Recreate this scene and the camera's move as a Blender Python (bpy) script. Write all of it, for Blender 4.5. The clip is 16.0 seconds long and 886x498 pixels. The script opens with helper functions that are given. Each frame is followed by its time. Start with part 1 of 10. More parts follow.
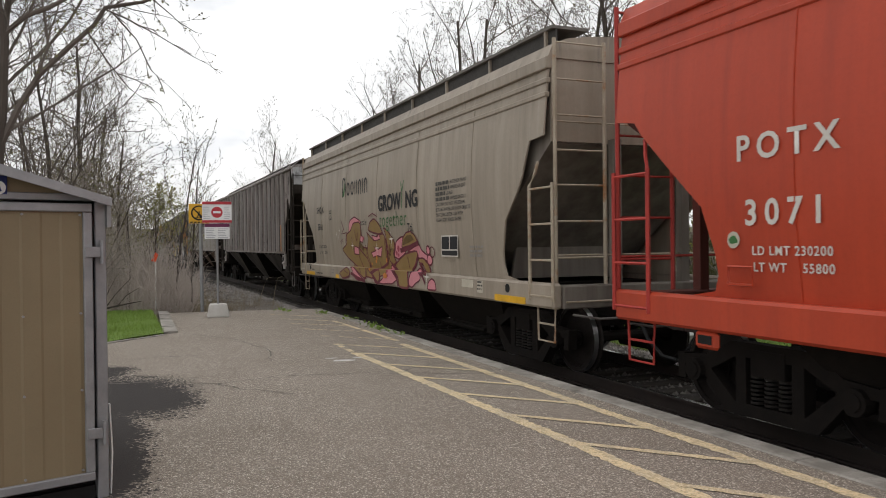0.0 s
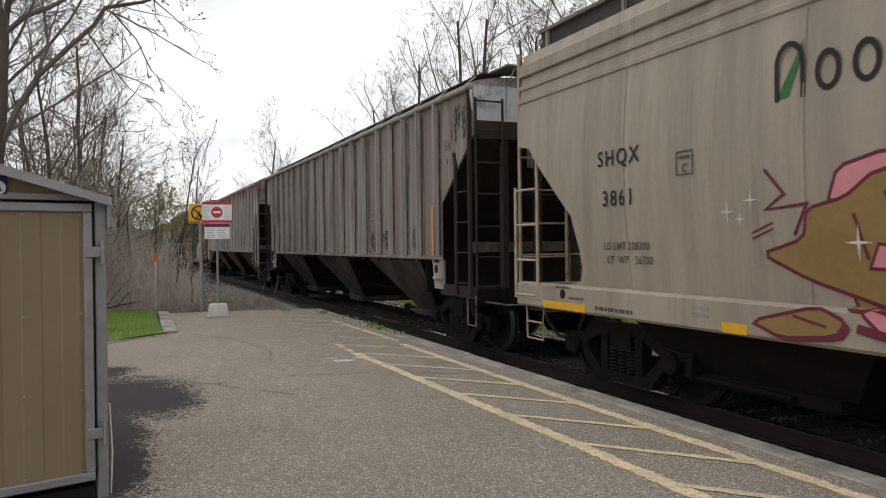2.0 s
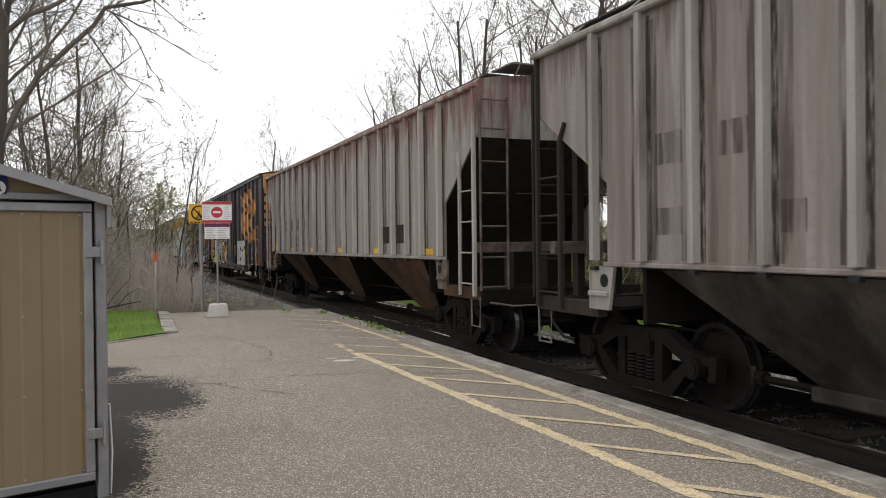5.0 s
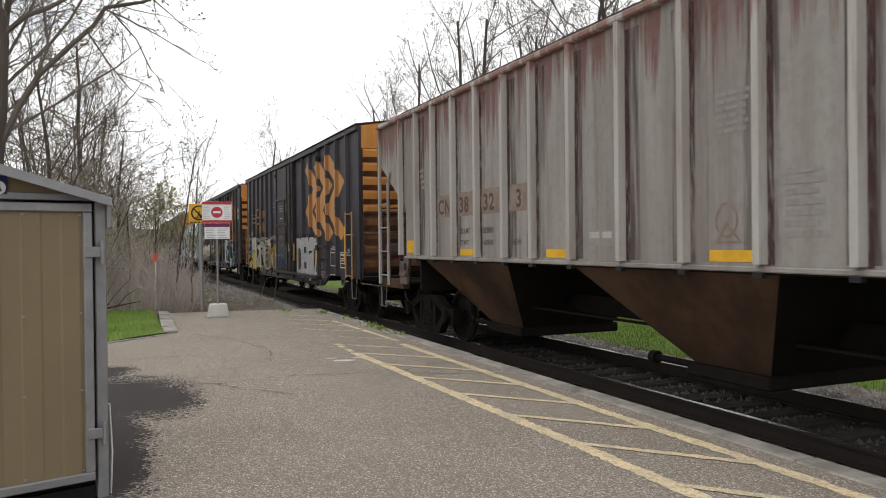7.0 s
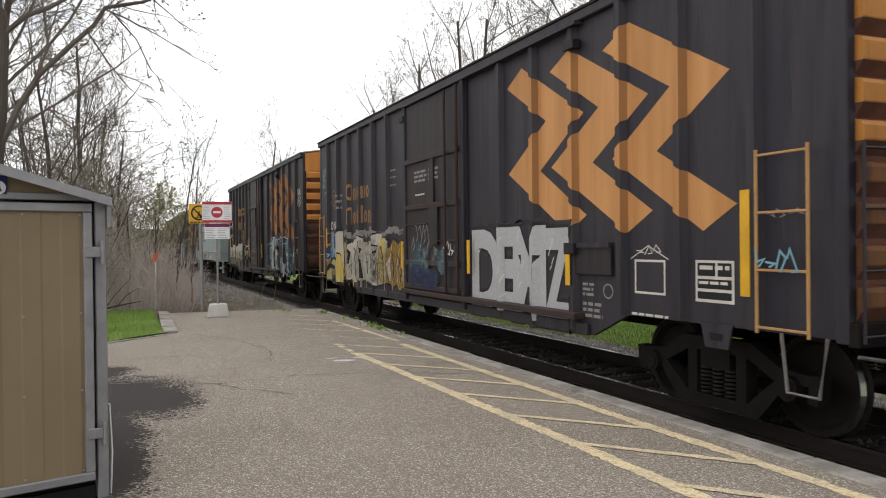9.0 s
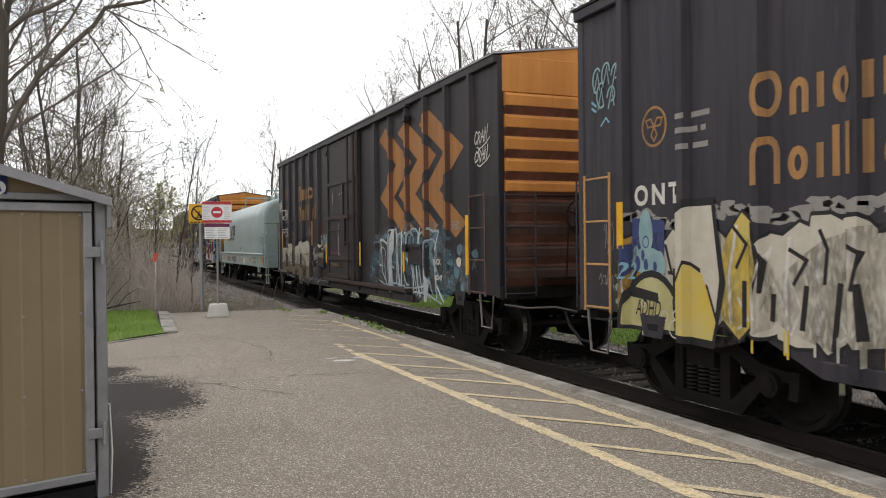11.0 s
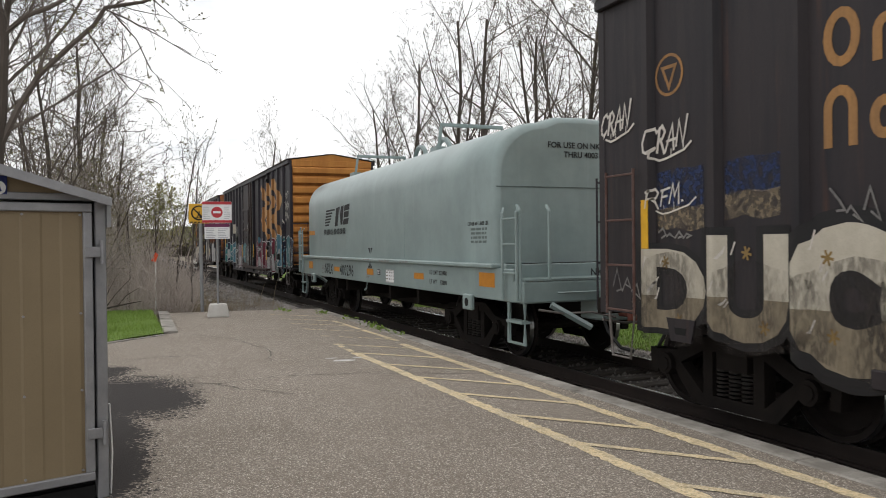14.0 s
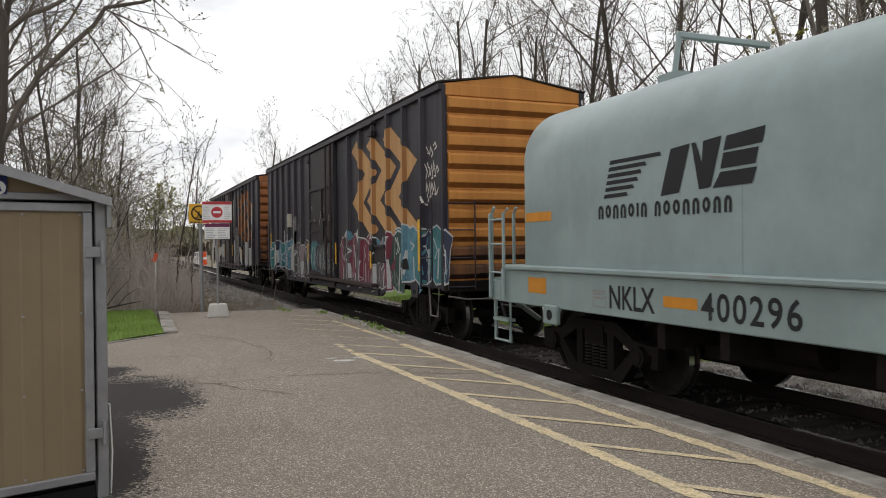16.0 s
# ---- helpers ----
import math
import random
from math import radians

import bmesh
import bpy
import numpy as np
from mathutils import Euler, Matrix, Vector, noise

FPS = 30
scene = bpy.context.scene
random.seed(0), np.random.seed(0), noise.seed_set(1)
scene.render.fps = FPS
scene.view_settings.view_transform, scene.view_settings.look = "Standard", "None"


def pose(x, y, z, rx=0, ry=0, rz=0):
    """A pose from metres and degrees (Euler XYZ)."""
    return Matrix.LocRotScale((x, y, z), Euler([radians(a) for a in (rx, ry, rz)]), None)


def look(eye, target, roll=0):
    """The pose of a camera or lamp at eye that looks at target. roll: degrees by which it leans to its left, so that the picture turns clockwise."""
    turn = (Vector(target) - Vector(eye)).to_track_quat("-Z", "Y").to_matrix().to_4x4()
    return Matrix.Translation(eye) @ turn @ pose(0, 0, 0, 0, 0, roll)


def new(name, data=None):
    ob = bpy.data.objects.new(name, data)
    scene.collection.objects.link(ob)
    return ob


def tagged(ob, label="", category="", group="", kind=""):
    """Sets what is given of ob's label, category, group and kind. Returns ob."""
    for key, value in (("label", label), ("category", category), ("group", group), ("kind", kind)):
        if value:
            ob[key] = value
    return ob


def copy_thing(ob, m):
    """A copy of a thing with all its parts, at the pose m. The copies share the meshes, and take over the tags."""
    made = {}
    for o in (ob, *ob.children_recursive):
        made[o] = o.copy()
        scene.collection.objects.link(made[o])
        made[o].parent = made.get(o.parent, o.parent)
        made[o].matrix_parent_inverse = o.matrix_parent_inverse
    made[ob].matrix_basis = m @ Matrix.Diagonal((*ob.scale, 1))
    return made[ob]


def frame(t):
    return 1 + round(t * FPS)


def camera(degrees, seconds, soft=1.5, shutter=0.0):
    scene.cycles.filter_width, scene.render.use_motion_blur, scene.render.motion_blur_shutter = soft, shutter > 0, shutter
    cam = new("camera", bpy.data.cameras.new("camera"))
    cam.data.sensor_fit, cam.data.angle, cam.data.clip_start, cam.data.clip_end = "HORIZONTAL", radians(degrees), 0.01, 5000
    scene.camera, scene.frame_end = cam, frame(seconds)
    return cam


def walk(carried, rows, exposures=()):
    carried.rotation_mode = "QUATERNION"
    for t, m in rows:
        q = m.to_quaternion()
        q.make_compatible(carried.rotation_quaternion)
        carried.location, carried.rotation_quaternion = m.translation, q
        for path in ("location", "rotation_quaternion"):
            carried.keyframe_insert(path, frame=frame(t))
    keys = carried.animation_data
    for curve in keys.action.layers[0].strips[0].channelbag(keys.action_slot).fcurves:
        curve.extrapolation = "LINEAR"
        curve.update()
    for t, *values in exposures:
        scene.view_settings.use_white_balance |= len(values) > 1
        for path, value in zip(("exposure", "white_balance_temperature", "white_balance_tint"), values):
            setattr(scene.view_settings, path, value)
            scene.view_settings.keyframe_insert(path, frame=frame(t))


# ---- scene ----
CLIP = 16.0
EYE = (0.0, 0.0, 1.766)
TRACK_X = 6.567            # centre line of the track; rail tops are at z = 0
PLATFORM_Z = 0.10

cam = camera(59.78, CLIP, soft=0.95, shutter=0.08)
_yaw, _pitch = 0.39996, -0.00705
CAM_POSE = look(EYE, (EYE[0] + 10 * math.sin(_yaw) * math.cos(_pitch), EYE[1] + 10 * math.cos(_yaw) * math.cos(_pitch),
                      EYE[2] + 10 * math.sin(_pitch)), -0.624)
walk(cam, [(0.0, CAM_POSE), (CLIP, CAM_POSE)], exposures=[(0.0, -0.32), (2.2, -0.32), (3.4, -0.08), (8.3, -0.05), (9.2, 0.0), (12.8, 0.0), (14.4, -0.30), (CLIP, -0.36)])


def run(t):
    """How far the train has rolled towards the camera at t seconds."""
    return 6.46332 * t - 0.00956 * (t - 8) ** 2


# ---- sky and sun ----
def make_world():
    w = bpy.data.worlds.new("overcast_sky")
    scene.world = w
    w.use_nodes = True
    nt = w.node_tree
    nt.nodes.clear()
    out = nt.nodes.new("ShaderNodeOutputWorld")
    bg = nt.nodes.new("ShaderNodeBackground")
    sky = nt.nodes.new("ShaderNodeTexSky")
    sky.sky_type, sky.sun_disc = "NISHITA", False
    sky.sun_elevation, sky.sun_rotation = radians(71), radians(-25)
    sky.air_density, sky.dust_density = 1.0, 2.0
    dim = nt.nodes.new("ShaderNodeVectorMath")
    dim.operation = "SCALE"
    dim.inputs["Scale"].default_value = 0.10
    co = nt.nodes.new("ShaderNodeTexCoord")
    mp = nt.nodes.new("ShaderNodeMapping")
    mp.inputs["Scale"].default_value = (1.6, 1.6, 5.0)
    mp.inputs["Location"].default_value = (0.35, 0.2, 0.1)
    n1 = nt.nodes.new("ShaderNodeTexNoise")
    n1.inputs["Scale"].default_value, n1.inputs["Detail"].default_value, n1.inputs["Roughness"].default_value = 1.7, 7.0, 0.55
    ramp = nt.nodes.new("ShaderNodeValToRGB")
    ramp.color_ramp.elements[0].position, ramp.color_ramp.elements[0].color = 0.28, (0.88, 0.92, 0.99, 1)
    ramp.color_ramp.elements[1].position, ramp.color_ramp.elements[1].color = 0.43, (1.48, 1.48, 1.48, 1)
    mix = nt.nodes.new("ShaderNodeMix")
    mix.data_type = "RGBA"
    mix.inputs["Factor"].default_value = 0.93
    L = nt.links.new
    L(sky.outputs[0], dim.inputs[0])
    L(co.outputs["Generated"], mp.inputs[0])
    L(mp.outputs[0], n1.inputs["Vector"])
    L(n1.outputs["Fac"], ramp.inputs[0])
    L(dim.outputs[0], mix.inputs["A"])
    L(ramp.outputs[0], mix.inputs["B"])
    L(mix.outputs["Result"], bg.inputs[0])
    bg.inputs[1].default_value = 1.0
    L(bg.outputs[0], out.inputs[0])


make_world()
sun = new("sun", bpy.data.lights.new("sun", "SUN"))
sun.data.energy, sun.data.angle, sun.data.color = 0.5, radians(30), (1.0, 0.96, 0.9)
sun.matrix_world = look((-6, 13, 42), (0, 0, 0))


# ---- materials ----
def mat(name, col, rough=0.8, metal=0.0, col2=None, scale=3.0, amount=0.5, stretch=(1, 1, 1), fine=60.0, fine_amount=0.25,
        bump=0.15, bump_scale=None, spec=0.3, rust=None, rust_at=0.62, per_object=0.0, span=(0.38, 0.64), panel=None, drip=None, light=None, fine_span=(0.45, 0.75), streak=None):
    """Base colour varied by a broad noise (towards col2), a fine grain, and optional rust blots."""
    m = bpy.data.materials.new(name)
    m.use_nodes = True
    nt = m.node_tree
    L = nt.links.new
    b = nt.nodes["Principled BSDF"]
    b.inputs["Roughness"].default_value, b.inputs["Metallic"].default_value = rough, metal
    b.inputs["Specular IOR Level"].default_value = spec
    col2 = col2 or tuple(c * 0.6 for c in col)
    co = nt.nodes.new("ShaderNodeTexCoord")
    mp = nt.nodes.new("ShaderNodeMapping")
    mp.inputs["Scale"].default_value = stretch
    L(co.outputs["Object"], mp.inputs[0])

    def noise_node(sc, detail=5.0, rgh=0.6, src=mp):
        n = nt.nodes.new("ShaderNodeTexNoise")
        n.inputs["Scale"].default_value, n.inputs["Detail"].default_value, n.inputs["Roughness"].default_value = sc, detail, rgh
        L(src.outputs[0] if src is mp else src.outputs["Object"], n.inputs["Vector"])
        return n

    def mixer(fac, a, bcol, span=(0.35, 0.7), top=1.0):
        r = nt.nodes.new("ShaderNodeMapRange")
        r.inputs["From Min"].default_value, r.inputs["From Max"].default_value = span
        r.inputs["To Max"].default_value = top
        L(fac, r.inputs["Value"])
        x = nt.nodes.new("ShaderNodeMix")
        x.data_type = "RGBA"
        L(r.outputs[0], x.inputs["Factor"])
        for sock, v in (("A", a), ("B", bcol)):
            if isinstance(v, tuple):
                x.inputs[sock].default_value = (*v, 1)
            else:
                L(v, x.inputs[sock])
        return x.outputs["Result"]

    n1 = noise_node(scale)
    c = mixer(n1.outputs["Fac"], tuple(col), tuple(col2), span, amount)
    if panel or drip:
        xyz = nt.nodes.new("ShaderNodeSeparateXYZ")
        L(co.outputs["Object"], xyz.inputs[0])
    if panel:                  # each panel between two posts has weathered in its own way
        size, off, top = panel
        f1, f2, f3 = (nt.nodes.new("ShaderNodeMath") for _ in range(3))
        f1.operation, f2.operation, f3.operation = "SUBTRACT", "DIVIDE", "FLOOR"
        f1.inputs[1].default_value, f2.inputs[1].default_value = off, size
        L(xyz.outputs[1], f1.inputs[0])
        L(f1.outputs[0], f2.inputs[0])
        L(f2.outputs[0], f3.inputs[0])
        wn = nt.nodes.new("ShaderNodeTexWhiteNoise")
        wn.noise_dimensions = "1D"
        L(f3.outputs[0], wn.inputs["W"])
        c = mixer(wn.outputs["Value"], c, tuple(col2), (0.0, 1.0), top)
    if drip:                   # stains that run down from the roof edge
        dcol, z0, z1 = drip
        r = nt.nodes.new("ShaderNodeMapRange")
        r.inputs["From Min"].default_value, r.inputs["From Max"].default_value = z0, z1
        r.inputs["To Min"].default_value, r.inputs["To Max"].default_value = -0.45, 0.12
        r.clamp = True
        L(xyz.outputs[2], r.inputs["Value"])
        nd = noise_node(2.6, 6.0, 0.65)
        ad = nt.nodes.new("ShaderNodeMath")
        ad.operation = "ADD"
        L(r.outputs[0], ad.inputs[0])
        L(nd.outputs["Fac"], ad.inputs[1])
        c = mixer(ad.outputs[0], c, tuple(dcol), (0.50, 0.62), 0.85)
    for scol, ssc, slo, top in streak or ():     # runs of rain-washed dirt or bleached paint
        ms = nt.nodes.new("ShaderNodeMapping")
        ms.inputs["Scale"].default_value = (ssc, ssc, ssc * 0.07)
        L(co.outputs["Object"], ms.inputs[0])
        ns = nt.nodes.new("ShaderNodeTexNoise")
        ns.inputs["Scale"].default_value, ns.inputs["Detail"].default_value, ns.inputs["Roughness"].default_value = 1.0, 6.0, 0.65
        L(ms.outputs[0], ns.inputs["Vector"])
        c = mixer(ns.outputs["Fac"], c, tuple(scol), (slo, slo + 0.16), top)
    if light:                  # pale aggregate grains
        nl = noise_node(light[1], 2.0, 0.5, co)
        c = mixer(nl.outputs["Fac"], c, tuple(light[0]), (0.54, 0.62), 0.9)
    n2 = noise_node(fine, 3.0, 0.7, co)
    dark = tuple(v * 0.55 for v in col)
    c = mixer(n2.outputs["Fac"], c, dark, fine_span, fine_amount)
    if rust:
        n3 = noise_node(scale * 0.7, 8.0, 0.7)
        c = mixer(n3.outputs["Fac"], c, tuple(rust), (rust_at, rust_at + 0.12), 0.85)
    if per_object:
        oi = nt.nodes.new("ShaderNodeObjectInfo")
        c = mixer(oi.outputs["Random"], c, tuple(col2), (0, 1), per_object)
    L(c, b.inputs["Base Color"])
    if bump:
        bp = nt.nodes.new("ShaderNodeBump")
        bp.inputs["Strength"].default_value, bp.inputs["Distance"].default_value = bump, 0.02
        nb = n2 if bump_scale is None else noise_node(bump_scale, 4.0, 0.6, co)
        L(nb.outputs["Fac"], bp.inputs["Height"])
        L(bp.outputs[0], b.inputs["Normal"])
    return m


def thin_spray(name, col, scale, at, most, stretch=(1, 1, 1)):
    """Sprayed or rubbed paint so thin and patchy that the sheet shows through it."""
    m = mat(name, col, 0.65, col2=tuple(c * 0.7 for c in col), scale=scale * 2, stretch=stretch, bump=0)
    nt = m.node_tree
    mp = next(n for n in nt.nodes if n.type == "MAPPING")
    outs = []
    for sc, lo in ((scale, at - 0.08), (scale * 9, 0.36)):
        n = nt.nodes.new("ShaderNodeTexNoise")
        n.inputs["Scale"].default_value, n.inputs["Detail"].default_value = sc, 5.0
        r = nt.nodes.new("ShaderNodeMapRange")
        r.inputs["From Min"].default_value, r.inputs["From Max"].default_value = lo, lo + 0.2
        nt.links.new(mp.outputs[0], n.inputs["Vector"])
        nt.links.new(n.outputs["Fac"], r.inputs["Value"])
        outs.append(r)
    outs[0].inputs["To Max"].default_value = most
    k = nt.nodes.new("ShaderNodeMath")
    k.operation = "MULTIPLY"
    nt.links.new(outs[0].outputs[0], k.inputs[0])
    nt.links.new(outs[1].outputs[0], k.inputs[1])
    nt.links.new(k.outputs[0], nt.nodes["Principled BSDF"].inputs["Alpha"])
    return m


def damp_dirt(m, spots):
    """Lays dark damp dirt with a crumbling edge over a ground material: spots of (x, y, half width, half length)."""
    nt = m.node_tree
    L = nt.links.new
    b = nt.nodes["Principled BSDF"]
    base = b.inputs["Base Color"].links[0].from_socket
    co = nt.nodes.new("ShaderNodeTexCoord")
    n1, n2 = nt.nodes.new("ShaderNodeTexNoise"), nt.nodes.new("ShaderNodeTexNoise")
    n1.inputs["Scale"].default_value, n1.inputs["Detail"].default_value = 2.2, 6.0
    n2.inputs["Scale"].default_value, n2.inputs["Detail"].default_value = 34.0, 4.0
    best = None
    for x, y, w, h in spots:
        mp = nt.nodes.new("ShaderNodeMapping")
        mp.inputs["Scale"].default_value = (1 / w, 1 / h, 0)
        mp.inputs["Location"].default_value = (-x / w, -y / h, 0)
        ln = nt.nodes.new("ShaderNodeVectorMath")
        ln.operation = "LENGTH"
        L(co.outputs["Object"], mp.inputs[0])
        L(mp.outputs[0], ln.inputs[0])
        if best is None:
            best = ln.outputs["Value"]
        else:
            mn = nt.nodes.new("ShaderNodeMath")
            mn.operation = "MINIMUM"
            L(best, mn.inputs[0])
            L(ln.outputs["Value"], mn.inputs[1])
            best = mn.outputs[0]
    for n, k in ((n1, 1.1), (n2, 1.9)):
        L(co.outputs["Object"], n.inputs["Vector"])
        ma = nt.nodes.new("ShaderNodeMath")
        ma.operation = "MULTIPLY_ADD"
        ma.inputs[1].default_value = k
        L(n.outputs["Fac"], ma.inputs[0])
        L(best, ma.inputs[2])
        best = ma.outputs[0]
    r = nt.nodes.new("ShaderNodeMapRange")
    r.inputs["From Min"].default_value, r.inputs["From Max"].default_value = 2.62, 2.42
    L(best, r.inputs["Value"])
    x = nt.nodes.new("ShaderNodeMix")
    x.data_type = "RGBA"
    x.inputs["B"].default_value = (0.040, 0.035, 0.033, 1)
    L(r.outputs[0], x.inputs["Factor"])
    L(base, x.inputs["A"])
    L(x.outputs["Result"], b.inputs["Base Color"])


